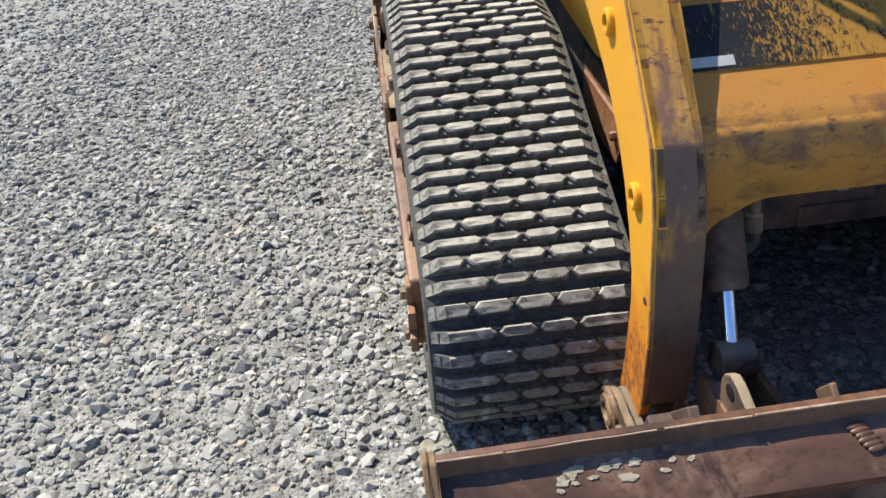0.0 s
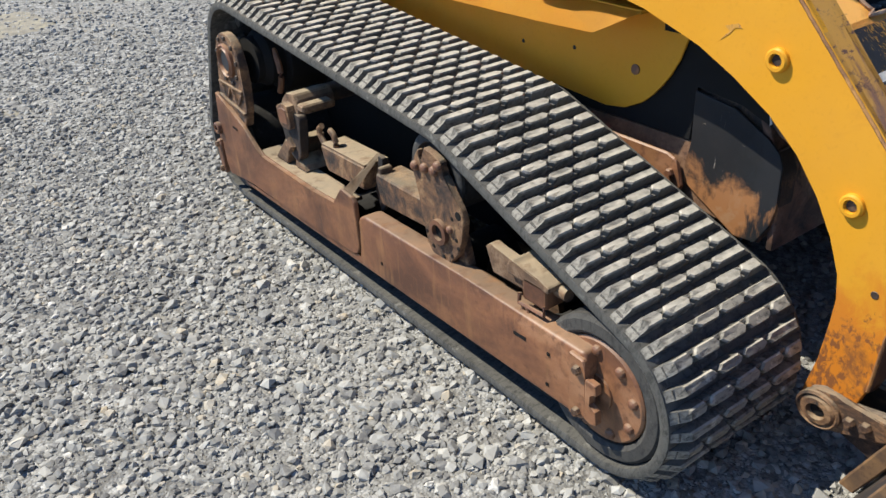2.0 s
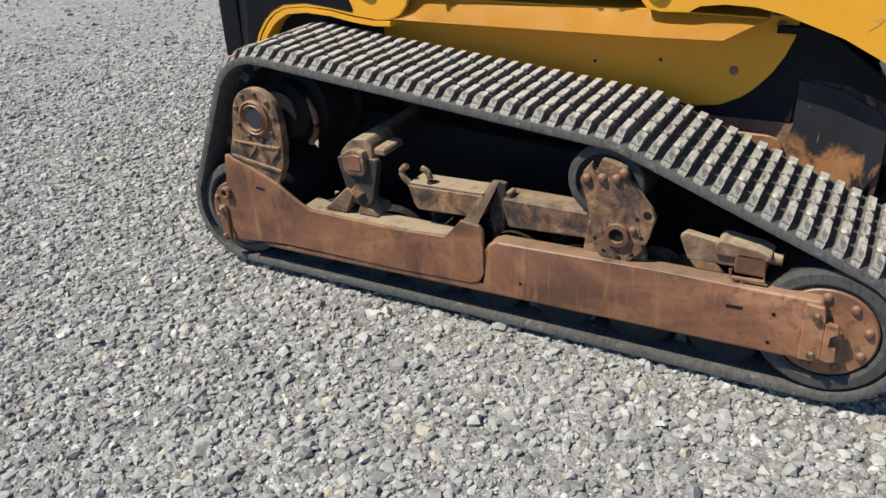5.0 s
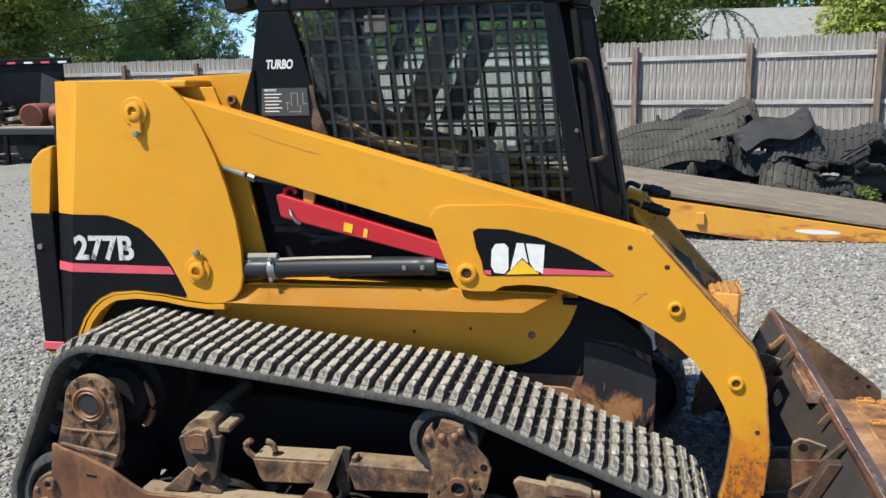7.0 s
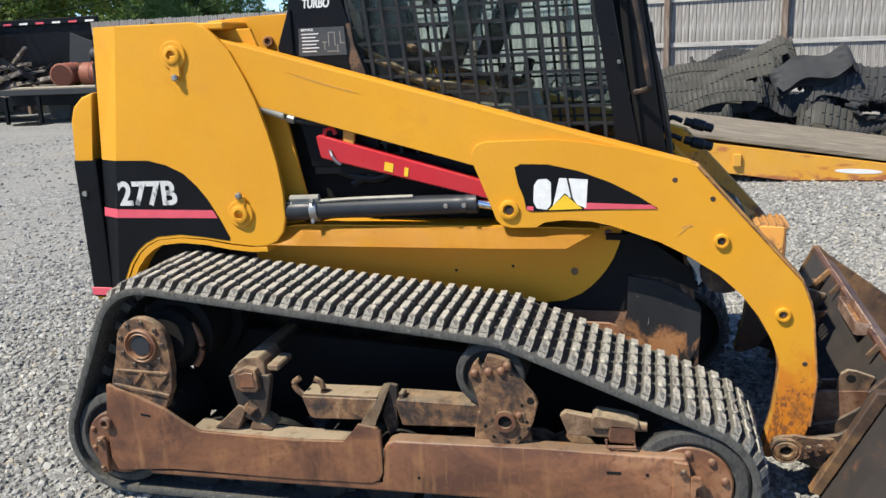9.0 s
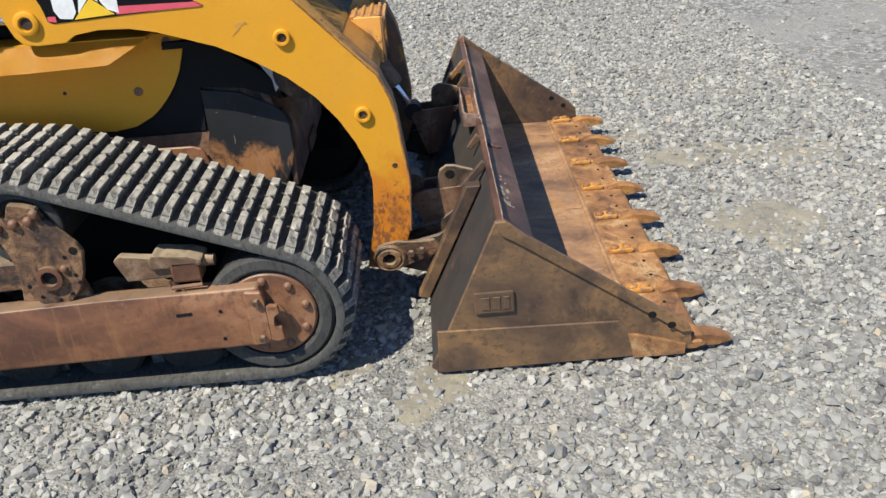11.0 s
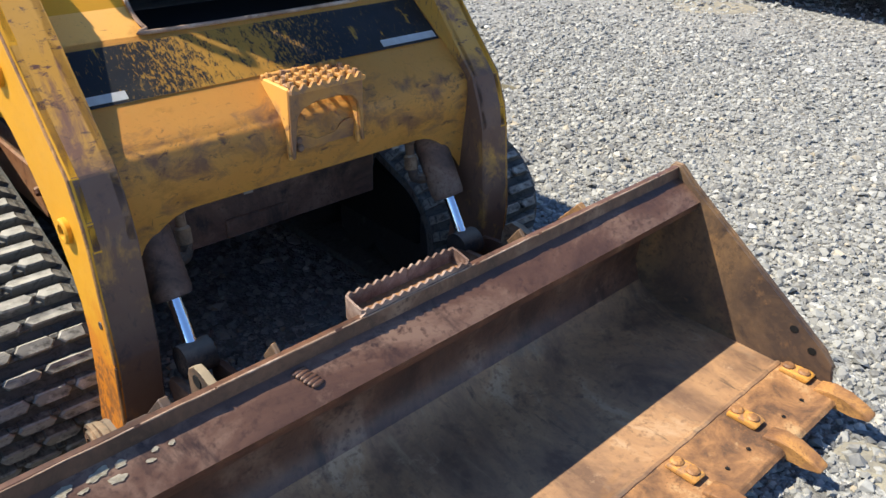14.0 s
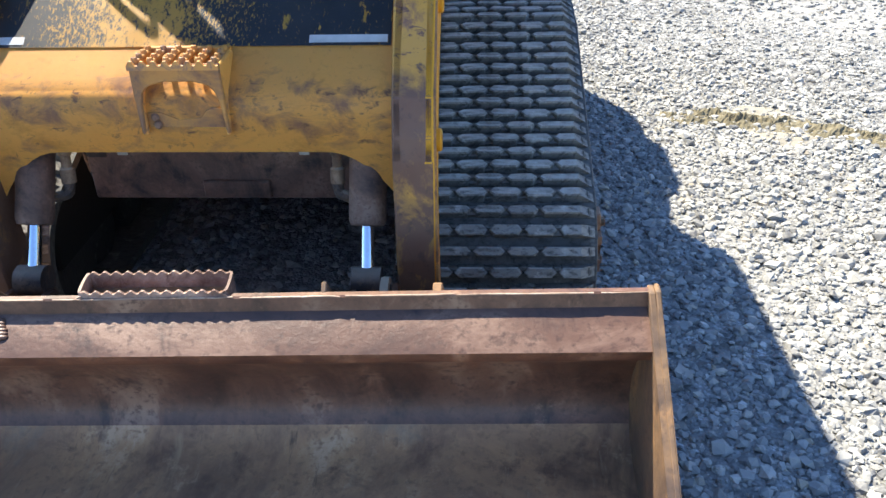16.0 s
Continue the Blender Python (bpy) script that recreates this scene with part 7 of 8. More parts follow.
def leaves_mesh(name, centres, radii, count, size, seed, mat, flat_z=1.0, spike=False):
    """Many small leaf blades round the given clumps."""
    rng = np.random.default_rng(seed)
    c, r = np.array(centres), np.array(radii)
    w = r ** 2
    pick = rng.choice(len(c), count, p=w / w.sum())
    d = rng.normal(0, 1, (count, 3))
    d /= np.linalg.norm(d, axis=1)[:, None]
    pos = c[pick] + d * (r[pick] * rng.uniform(0.55, 1.08, count) ** 0.7)[:, None] * np.array([1, 1, flat_z])
    face = d * 0.8 + np.array([0, 0, 0.7]) + rng.normal(0, 0.45, (count, 3))
    u = np.cross(face, rng.normal(0, 1, (count, 3)))
    if spike:
        u = d + np.array([0, 0, 0.2]) + rng.normal(0, 0.35, (count, 3))
    u /= np.linalg.norm(u, axis=1)[:, None]
    v = np.cross(u, face)
    v /= np.linalg.norm(v, axis=1)[:, None]
    L = size * rng.uniform(0.6, 1.5, (count, 1))
    W = L * (0.28 if spike else 0.55)
    quad = np.stack([pos - u * L * 0.6, pos + v * W * 0.6, pos + u * L * 0.7, pos - v * W * 0.6], 1)
    me = bpy.data.meshes.new(name)
    me.from_pydata(quad.reshape(-1, 3).tolist(), [], np.arange(count * 4).reshape(-1, 4).tolist())
    me.materials.append(mat)
    return me


def tree(name, loc, h, spread, seed, mat, label, count=9000, size=0.16, low=0.25):
    count, size = int(count * (3.4 if count > 8500 and size < 0.19 else 2.6)), size * (0.84 if count > 8500 and size < 0.19 else 0.95)
    rng = random.Random(seed)
    t = thing(name, loc, label, "tree")
    bm = bmesh.new()
    trunk = [(0, 0, 0), (0.08, 0.03, h * 0.2), (0.02, -0.05, h * 0.45), (0.05, 0.02, h * 0.8)]
    pts = curve_points(trunk, 4)
    for i, (p, q) in enumerate(zip(pts, pts[1:])):
        r0, r1 = h * 0.024 * (1 - i / len(pts)) + 0.02, h * 0.024 * (1 - (i + 1) / len(pts)) + 0.02
        turned([(r0, 0), (r1, (q - p).length + 0.02)], p, q, 9, bm)
    centres, radii = [], []
    for i in range(72):
        a, k = rng.uniform(0, 2 * math.pi), rng.uniform(low, 0.95)
        reach = spread * (math.sin(math.pi * min(1, (k - low * 0.7) / (1.06 - low * 0.7))) ** 0.6) * rng.uniform(0.5, 0.95)
        tip = Vector((reach * math.cos(a), reach * math.sin(a), h * k))
        base = Vector((0.05, 0, h * max(0.12, k - 0.22)))
        turned([(h * 0.005, 0), (h * 0.0012, (tip - base).length)], base, tip, 5, bm)
        centres.append(tip)
        radii.append(spread * rng.uniform(0.16, 0.34))
    for i in range(9):
        k = low + 0.12 + (0.8 - low) * i / 9
        centres.append(Vector((spread * rng.uniform(-0.15, 0.15), spread * rng.uniform(-0.15, 0.15), h * k)))
        radii.append(spread * rng.uniform(0.42, 0.6) * math.sin(math.pi * min(0.9, 0.25 + 0.7 * k)))
    part("trunk", bm, M_BARK, t)
    ob = new("crown", leaves_mesh("crown", centres, radii, count, size, seed, mat, 0.8))
    ob.parent = t
    return t


def pine(loc, h, spread, seed, label):
    rng = random.Random(seed)
    t = thing("pine_tree", loc, label, "tree")
    bm = turned([(h * 0.02, 0), (0.03, h * 0.97)], (0, 0, 0), (0, 0, 1), 9)
    centres, radii = [], []
    for i in range(120):
        k = 0.08 + 0.90 * (i / 119)
        a = i * 2.4 + rng.uniform(-0.4, 0.4)
        reach = spread * (1 - k) ** 0.6 * rng.uniform(0.62, 1.0) + 0.15
        tip = Vector((reach * math.cos(a), reach * math.sin(a), h * k + 0.12 * reach))
        turned([(0.03, 0), (0.008, (tip - Vector((0, 0, h * k))).length)], (0, 0, h * k), tip, 5, bm)
        for f in (1.0, 0.62, 0.3):
            centres.append(Vector((0, 0, h * k)).lerp(tip, f))
            radii.append(0.24 + 0.20 * reach * f)
    part("trunk", bm, M_BARK, t)
    ob = new("crown", leaves_mesh("crown", centres, radii, 76000, 0.125, seed, M_NEEDLE, 0.55, True))
    ob.parent = t
    return t


FENCE = [(11.2, -9.0), (17.6, 11.0), (18.3, 26.0)]


def build_fence():
    fence = thing("wood_fence", (0, 0, 0), "tall weathered grey board fence with brown posts", "fence")
    bm = box(-0.012, 0.012, -0.068, 0.068, 0.03, 2.40, 0)
    for v in bm.verts:
        if v.co.z > 2 and abs(v.co.y) > 0.05:
            v.co.z -= 0.02
    me = bpy.data.meshes.new("picket")
    tmp = prism([(-0.068, 0.03), (0.068, 0.03), (0.068, 2.51), (0.045, 2.545), (-0.045, 2.545), (-0.068, 2.51)], -0.011, 0.011)
    tmp.to_mesh(me)
    tmp.free(), bm.free()
    me.materials.append(M_FENCE)
    post = bpy.data.meshes.new("post")
    tmp = box(-0.055, 0.055, -0.055, 0.055, 0, 2.44, 0.008)
    tmp.to_mesh(post)
    tmp.free()
    post.materials.append(M_POST)
    rng = random.Random(3)
    for (x0, y0), (x1, y1) in zip(FENCE, FENCE[1:]):
        d = math.hypot(x1 - x0, y1 - y0)
        ang = math.degrees(math.atan2(y1 - y0, x1 - x0)) - 90
        base = pose(x0, y0, 0, 0, 0, ang)
        for i in range(int(d / 0.142)):
            ob = new("picket", me)
            ob.parent = fence
            ob.matrix_basis = base @ pose(0.02 + rng.uniform(-0.003, 0.003), 0.07 + 0.142 * i, rng.uniform(-0.015, 0.015), 0, 0, rng.uniform(-1, 1)) @ Matrix.Rotation(rng.uniform(-0.004, 0.004), 4, "X")
        n = int((d - 2.1) / 2.245)
        for i in range(n + 1):
            ob = new("post", post)
            ob.parent = fence
            ob.matrix_basis = base @ pose(-0.10, 2.075 + 2.245 * i, 0)
        for z in (0.42, 1.32, 2.20):
            ob = part("rail", box(-0.03, 0.008, 0, d, z - 0.045, z + 0.045, 0.004), M_RAIL, fence, "pale horizontal rail")
            ob.matrix_basis = base @ pose(-0.005, 0, 0)


def build_trailer():
    """Yellow tilt trailer whose planked tail slopes to the gravel."""
    t = thing("equipment_trailer", (6.1, -1.5, 0), "yellow flatbed equipment trailer with bleached plank deck sloping to the ground", "trailer")
    slope = 0.1456
    L, W = 3.6, 2.4
    tail = lambda y: 0.02 + slope * (y + 0.48)
    for u in (0.0, W - 0.08):
        part("side_beam", prism([(-0.38, 0.005), (-0.38, 0.022), (L, tail(L) - 0.05), (L + 4.2, tail(L) - 0.05), (L + 4.2, tail(L) - 0.34), (L, tail(L) - 0.36), (1.9, 0.02)], u, u + 0.08, 0.006), M_TRAILER, t, "yellow steel side beam with rust")
    part("tie_down", box(-0.045, 0.0, 2.37, 2.46, 0.18, 0.32, 0.008), M_TRAILER, t)
    part("oval_patch", prism([(1.17 + 0.24 * math.cos(a * 0.2618), 0.115 + 0.01 * math.cos(a * 0.2618) + 0.026 * math.sin(a * 0.2618)) for a in range(24)], -0.003, -0.001), M_WHITE, t, "white oval patch")
    n = 9
    for i in range(n):
        u0 = 0.01 + i * (W - 0.02) / n
        pl = [(-0.17, tail(-0.17) + 0.0), (-0.15, tail(-0.15) + 0.045), (L, tail(L) + 0.045), (L, tail(L))]
        part("plank", prism(pl, u0 + 0.004, u0 + (W - 0.02) / n - 0.004, 0.004), M_DECK, t)
        part("plank", box(u0 + 0.004, u0 + (W - 0.02) / n - 0.004, L + 0.005, L + 4.2, tail(L), tail(L) + 0.045, 0.004), M_DECK, t)
    part("tail_plate", prism([(-0.48, 0.0), (-0.46, 0.015), (-0.14, tail(-0.14) + 0.02), (-0.14, tail(-0.14) - 0.02)], 0.0, W, 0.003), M_LIP, t, "rusty tail plate")
    for k in range(5):
        part("cross_beam", box(0.08, W - 0.08, L + 0.3 + 0.85 * k, L + 0.38 + 0.85 * k, tail(L) - 0.20, tail(L) - 0.002, 0.004), M_BLACK, t)
    for k in (0, 1):
        part("wheel", rod((0.25, L + 2.4 + 0.8 * k, 0.28), (0.47, L + 2.4 + 0.8 * k, 0.28), 0.27, 24, None, 0.03), M_BELT, t, "black trailer tyre", True)
        part("wheel", rod((W - 0.47, L + 2.4 + 0.8 * k, 0.28), (W - 0.25, L + 2.4 + 0.8 * k, 0.28), 0.27, 24, None, 0.03), M_BELT, t, "black trailer tyre", True)
    # timbers lying beside it
    for i, (x, y, rz, ln) in enumerate(((6.38, 3.90, -8, 3.2), (6.66, 3.84, -7, 3.4))):
        b = finish("timber_beam", box(-0.1, 0.1, 0, ln, 0.0, 0.17, 0.008), M_TIMBER)
        b.matrix_basis = pose(x - 0.12, y, 0.0, 0, 0, rz)
        tagged(b, "pale sawn timber beam lying on the gravel", "timber", "timbers by the trailer")
    b = finish("board_offcut", box(-0.05, 0.05, 0, 0.42, 0, 0.03, 0.004), M_LIP)
    b.matrix_basis = pose(6.36, 4.10, 0.175, 0, 0, -40)
    tagged(b, "short orange-brown board lying on a timber", "board")


def rubber_belt(loc, yaw, slope, tilt, length, height, width, seed, sag=0.0, pitch=0.062, dark=False, tread=True):
    """A discarded rubber track: a squashed loop with tread blocks."""
    rng = random.Random(seed)
    t = thing("rubber_track", loc, "discarded weathered black rubber track in a heap", "rubber track", "heap of discarded tracks")
    t.matrix_basis = pose(*loc, 0, 0, yaw) @ Matrix.Rotation(radians(slope), 4, "X") @ Matrix.Rotation(radians(tilt), 4, "Y")
    r = height / 2
    pts = []
    n = 14
    for i in range(n):
        a = math.pi / 2 - math.pi * i / (n - 1)
        pts.append((length / 2 + r * math.cos(a), r * math.sin(a)))
    for i in range(1, 8):
        k = i / 8
        pts.append((length / 2 - length * k, -r + sag * 0.3 * math.sin(math.pi * k)))
    for i in range(n):
        a = -math.pi / 2 - math.pi * i / (n - 1)
        pts.append((-length / 2 + r * math.cos(a), r * math.sin(a)))
    for i in range(1, 8):
        k = i / 8
        pts.append((-length / 2 + length * k, r - sag * math.sin(math.pi * k) + rng.uniform(-0.02, 0.02) * tread))
    path = curve_points([(0, p[0], p[1] + r) for p in pts], 8, True)
    bm = bmesh.new()
    rings = []
    N = len(path)
    normals = []
    for i, p in enumerate(path):
        d = (path[(i + 1) % N] - path[i - 1]).normalized()
        nrm = Vector((0, d.z, -d.y))
        normals.append((d, nrm))
        skew = 0.06 * math.sin(i * 0.13 + seed)
        rings.append([bm.verts.new(p + nrm * o + Vector((u + skew, 0, 0))) for u, o in ((-width / 2, 0), (-width / 2, 0.03), (width / 2, 0.03), (width / 2, 0))])
    for a, c in zip(rings, rings[1:] + rings[:1]):
        for k in range(4):
            bm.faces.new((a[k], a[(k + 1) % 4], c[(k + 1) % 4], c[k]))
    mat = M_OLD_RUBBER_DARK if dark else M_OLD_RUBBER
    part("belt", bm, mat, t, "", True)
    if not tread:
        return t
    bm = bmesh.new()
    run = 0.0
    last = path[0]
    flip = 1
    sgn = -1 if sum((normals[i][1].dot(path[i] - Vector((0, 0, r)))) for i in range(N)) < 0 else 1
    for i, p in enumerate(path):
        run += (p - last).length
        last = p
        if run > pitch:
            run = 0.0
            flip = -flip
            d, nrm = normals[i]
            skew = 0.06 * math.sin(i * 0.13 + seed)
            m = Matrix.Translation(p + Vector((skew, 0, 0)) + nrm * (0.015 + sgn * 0.020)) @ Matrix((((1, 0, 0, 0)), (0, d.y, nrm.y, 0), (0, d.z, nrm.z, 0), (0, 0, 0, 1)))
            for k in (-1, 1):
                e = k * width * 0.495
                q = e * 0.06
                box(min(e * 1.05, q), max(e * 1.05, q), -0.020, 0.020, -0.014, 0.022, 0, bm, m)
    tagged(part("tread", bm, mat, t), kind="stuff")
    return t


def build_heap():
    R = rubber_belt
    # lying on their sides and leaning back, treads outward, in uneven layers
    # bands that rise away from the first pile's foot
    R((9.5, 1.9, 0.18), 5, -4, -72, 2.0, 0.40, 0.30, 1, 0.10)
    R((9.7, 1.6, 0.44), 4, -9, -68, 2.4, 0.36, 0.30, 2, 0.12)
    R((9.95, 1.3, 0.70), 3, -11, -65, 2.4, 0.34, 0.30, 3, 0.10)
    R((10.2, 0.9, 0.95), 2, -13, -62, 2.0, 0.30, 0.30, 4, 0.10)
    R((10.45, 0.55, 1.10), 0, -12, -60, 1.2, 0.22, 0.26, 5, 0.06, dark=True)
    R((10.1, 2.9, 0.75), 10, -3, -30, 0.8, 0.36, 0.34, 6, 0.06, dark=True)
    R((9.9, 3.4, 0.42), 30, 0, -40, 0.7, 0.40, 0.34, 7, 0.05)
    # the second pile: flatter, more tumbled
    R((9.5, -1.4, 0.18), -6, 4, -72, 1.9, 0.45, 0.30, 8, 0.14, 0.09)
    R((9.8, -1.5, 0.46), -10, 7, -62, 1.9, 0.40, 0.34, 9, 0.12, 0.09, True)
    R((10.1, -1.2, 0.76), -8, 3, -58, 1.4, 0.36, 0.36, 10, 0.10, 0.09, True)
    # a stiff length with its smooth side out, leaning on the second pile
    R((9.75, -0.42, 0.93), 4, -15, -52, 0.95, 0.20, 0.40, 11, 0.0, dark=True, tread=False)
    R((9.95, -0.10, 0.42), -4, 8, -66, 0.9, 0.40, 0.34, 22, 0.05, 0.09, True)
    R((10.1, -2.6, 0.72), 20, 5, -30, 1.0, 0.30, 0.34, 12, 0.08, dark=True)
    R((9.5, -3.1, 0.20), 8, -3, -78, 1.3, 0.60, 0.34, 13, 0.10)
    R((9.7, -3.0, 0.52), 60, 0, -88, 0.3, 0.50, 0.36, 14, 0.04, dark=True)
    R((10.0, -4.6, 0.20), 14, 3, -70, 1.5, 0.50, 0.34, 15, 0.12)
    R((10.4, -4.3, 0.52), -14, 6, -60, 1.4, 0.45, 0.36, 16, 0.12, dark=True)
    R((10.3, -3.6, 0.82), 10, -8, -40, 1.0, 0.30, 0.36, 17, 0.08)
    # loops on the gravel in front, and one behind
    R((9.0, 1.2, 0.02), 9, 0, 0, 1.8, 0.20, 0.36, 18, 0.08)
    R((9.0, -0.6, 0.02), -14, 0, 0, 1.3, 0.26, 0.36, 19, 0.12, dark=True)
    R((9.1, -2.3, 0.02), 62, 0, 0, 0.6, 0.45, 0.40, 20, 0.04, dark=True)
    R((9.15, -1.75, 0.40), 14, 10, 24, 0.34, 0.42, 0.60, 23, 0.02, 0.09, True)
    R((9.0, -2.45, 0.02), -16, 0, 6, 0.40, 0.40, 0.62, 24, 0.02, 0.09, True)
    R((9.05, -3.15, 0.02), 6, 0, 0, 0.30, 0.34, 0.60, 25, 0.02, 0.09, True)
    R((9.3, -1.15, 0.34), 8, 4, 0, 0.28, 0.26, 0.40, 26, 0.0, 0.09, True)
    R((8.95, 0.9, 0.02), 4, 2, 0, 0.9, 0.24, 0.40, 27, 0.10, dark=True, tread=False)
    R((10.9, 0.2, 0.26), 0, 0, -85, 2.2, 0.60, 0.46, 21, 0.12)


def build_weeds():
    rng = random.Random(9)
    for x, y in ((8.95, -1.55), (11.9, -1.2)):
        t = thing("weed", (x, y, 0), "small green weed growing beside the rubber heap", "weed", "weeds")
        cs = [(rng.uniform(-0.12, 0.12), rng.uniform(-0.12, 0.12), rng.uniform(0.08, 0.25 if x < 10 else 0.9)) for _ in range(7)]
        ob = new("leaves", leaves_mesh("leaves", cs, [0.09] * 7, 160, 0.06, 5, M_LEAF_DARK))
        ob.parent = t


def build_left_yard():
    """Black flatbed trailer with drums, a scrap heap, and bright tarps far off."""
    t = thing("flatbed_trailer", (15.5, 16.5, 0), "black flatbed trailer with a dirty plank deck and tall black headboard", "trailer")
    part("deck", box(-0.9, 1.5, -2.0, 1.45, 0.80, 0.88, 0.01), M_DECK, t)
    part("side_rail", box(-0.97, -0.9, -2.0, 1.45, 0.74, 0.885, 0.01), M_SEAT, t, "dark side rail")
    for y in (-1.5, 0.2, 1.2):
        part("leg", prism([(y, 0.70), (y + 0.12, 0.70), (y + 0.10, 0.02), (y + 0.02, 0.02)], -0.95, -0.87, 0.004), M_BLACK, t)
    part("landing_foot", prism([(0.1, 0.0), (0.1, 0.03), (0.9, 0.05), (0.9, 0.0)], -1.2, -0.7, 0.004), M_BLACK, t)
    for y in (-0.9, 0.4):
        part("wheel", rod((0.0, y, 0.38), (0.26, y, 0.38), 0.37, 24, None, 0.04), M_BELT, t, "black tyre", True)
    part("chassis", box(-0.5, 1.2, -1.9, 1.4, 0.45, 0.79, 0.01), M_BLACK, t)
    part("headboard", box(1.35, 1.45, 0.15, 3.5, 0.9, 2.52, 0.01), M_BLACK, t, "tall black headboard")
    part("side_board", box(0.0, 1.35, 3.42, 3.5, 0.9, 2.40, 0.01), M_BLACK, t)
    part("light_bar", box(1.25, 1.34, -0.2, 5.2, 2.50, 2.66, 0.01), M_BLACK, t)
    for k in range(10):
        part("reflector", box(1.235, 1.249, -0.1 + 0.52 * k, 0.16 + 0.52 * k, 2.52, 2.57, 0), M_PINK if k % 2 else M_WHITE, t)
    part("planks_on_deck", box(-0.7, -0.4, -1.8, 1.2, 0.885, 0.92, 0.006), M_TIMBER, t)
    part("leaning_panel", prism([(0.0, 1.0), (-0.1, 2.0), (0.55, 2.25), (0.75, 1.2), (0.5, 0.92)], 1.05, 1.09, 0.004), M_SEAT, t)
    for (x, y, z), (dx, dy) in (((15.7, 16.62, 1.18), (1, 0.2)), ((15.75, 15.75, 1.18), (0.1, -1)), ((15.9, 14.9, 1.18), (0.0, -1))):
        d = thing("oil_drum", (x, y, z), "orange-brown dented steel drum lying on the trailer deck", "drum", "drums on the trailer")
        a = Vector((dx, dy, 0)).normalized()
        part("shell", turned([(0.26, 0), (0.30, 0.02), (0.29, 0.03), (0.29, 0.26), (0.305, 0.29), (0.29, 0.32), (0.29, 0.55), (0.305, 0.58), (0.29, 0.61), (0.29, 0.82), (0.30, 0.85), (0.27, 0.86)], -0.43 * a, 0.4 * a, 24), M_DRUM, d, "", True)
        part("end_cap", turned([(0.26, 0), (0.26, 0.004)], -0.432 * a, -2 * a, 24), M_DRUM_END, d)
    d = finish("air_tank", turned([(0.05, 0), (0.15, 0.03), (0.21, 0.10), (0.21, 0.75), (0.15, 0.84), (0.05, 0.87)], (16.35, 16.35, 1.62), (16.4, 15.4, 1.70), 20), M_SEAT, None, "", True)
    tagged(d, "battered dark tank lying on the drums", "tank")
    # low trailer with scrap beside it
    t = thing("scrap_trailer", (15.6, 19.4, 0), "low black trailer loaded with scrap", "trailer")
    part("bed", box(-0.3, 1.2, -1.3, 2.6, 0.40, 0.62, 0.01), M_BLACK, t)
    part("tail_board", box(-0.36, -0.3, -1.3, 2.6, 0.32, 0.72, 0.006), M_BLACK, t)
    for k in range(4):
        part("marker", box(-0.375, -0.361, -0.9 + 0.6 * k, -0.78 + 0.6 * k, 0.5, 0.6, 0), M_PINK if k % 2 else M_WHITE, t)
    for y in (0.4, 1.3):
        part("wheel", rod((-0.25, y, 0.31), (0.0, y, 0.31), 0.30, 20, None, 0.04), M_BELT, t, "black tyre", True)
    rng = random.Random(12)
    for k in range(150):
        x, y = rng.uniform(15.2, 16.7), rng.uniform(18.0, 21.6)
        z = 0.64 + rng.uniform(0, 1.0) * (0.55 + 0.5 * (x - 15.3)) * (0.75 + 0.25 * math.sin(y * 2.1))
        ln = rng.uniform(0.5, 1.7)
        pale = rng.random() < 0.3
        b = finish("scrap_board" if pale else "scrap_piece", box(-0.045, 0.045, -ln / 2, ln / 2, -0.012, 0.012 if pale else rng.uniform(0.01, 0.14), 0.004), M_TIMBER if pale else M_SCRAP if k % 3 else M_BLACK)
        b.matrix_basis = pose(x, y, z, rng.uniform(-38, 38), rng.uniform(-25, 25), rng.uniform(-35, 35))
        tagged(b, "pale broken board in the scrap load" if pale else "dark scrap piece piled on the trailer", "board" if pale else "scrap", "scrap load")
    b = finish("marker_stake", box(-0.03, 0.03, -0.03, 0.03, 0, 1.1, 0.004), M_TIMBER)
    b.matrix_basis = pose(15.0, 19.1, 0)
    tagged(b, "thin pale wooden stake standing in the gravel", "stake")
    t = finish("blue_barrel", turned([(0.30, 0), (0.36, 0.06), (0.36, 0.9), (0.375, 0.95), (0.36, 1.0), (0.36, 1.75), (0.30, 1.86), (0.1, 1.9)], (16.9, 22.0, 0), (16.9, 22.0, 1), 24), M_BLUE, None, "", True)
    tagged(t, "tall bright blue plastic barrel", "barrel")
    t = finish("pallet_stack", box(17.1, 17.7, 20.7, 23.0, 0, 2.02, 0.03), M_SCRAP)
    tagged(t, "dark stack of pallets under a tarp", "pallets")
    bm = box(16.95, 17.75, 20.9, 22.6, 2.02, 2.28, 0.1, segs=3)
    for v in bm.verts:
        v.co.z += 0.05 * noise.noise(v.co * 3)
    t = finish("tarp", bm, M_YTARP, None, "", True)
    tagged(t, "bright yellow tarp bundled on the pallet stack", "tarp")


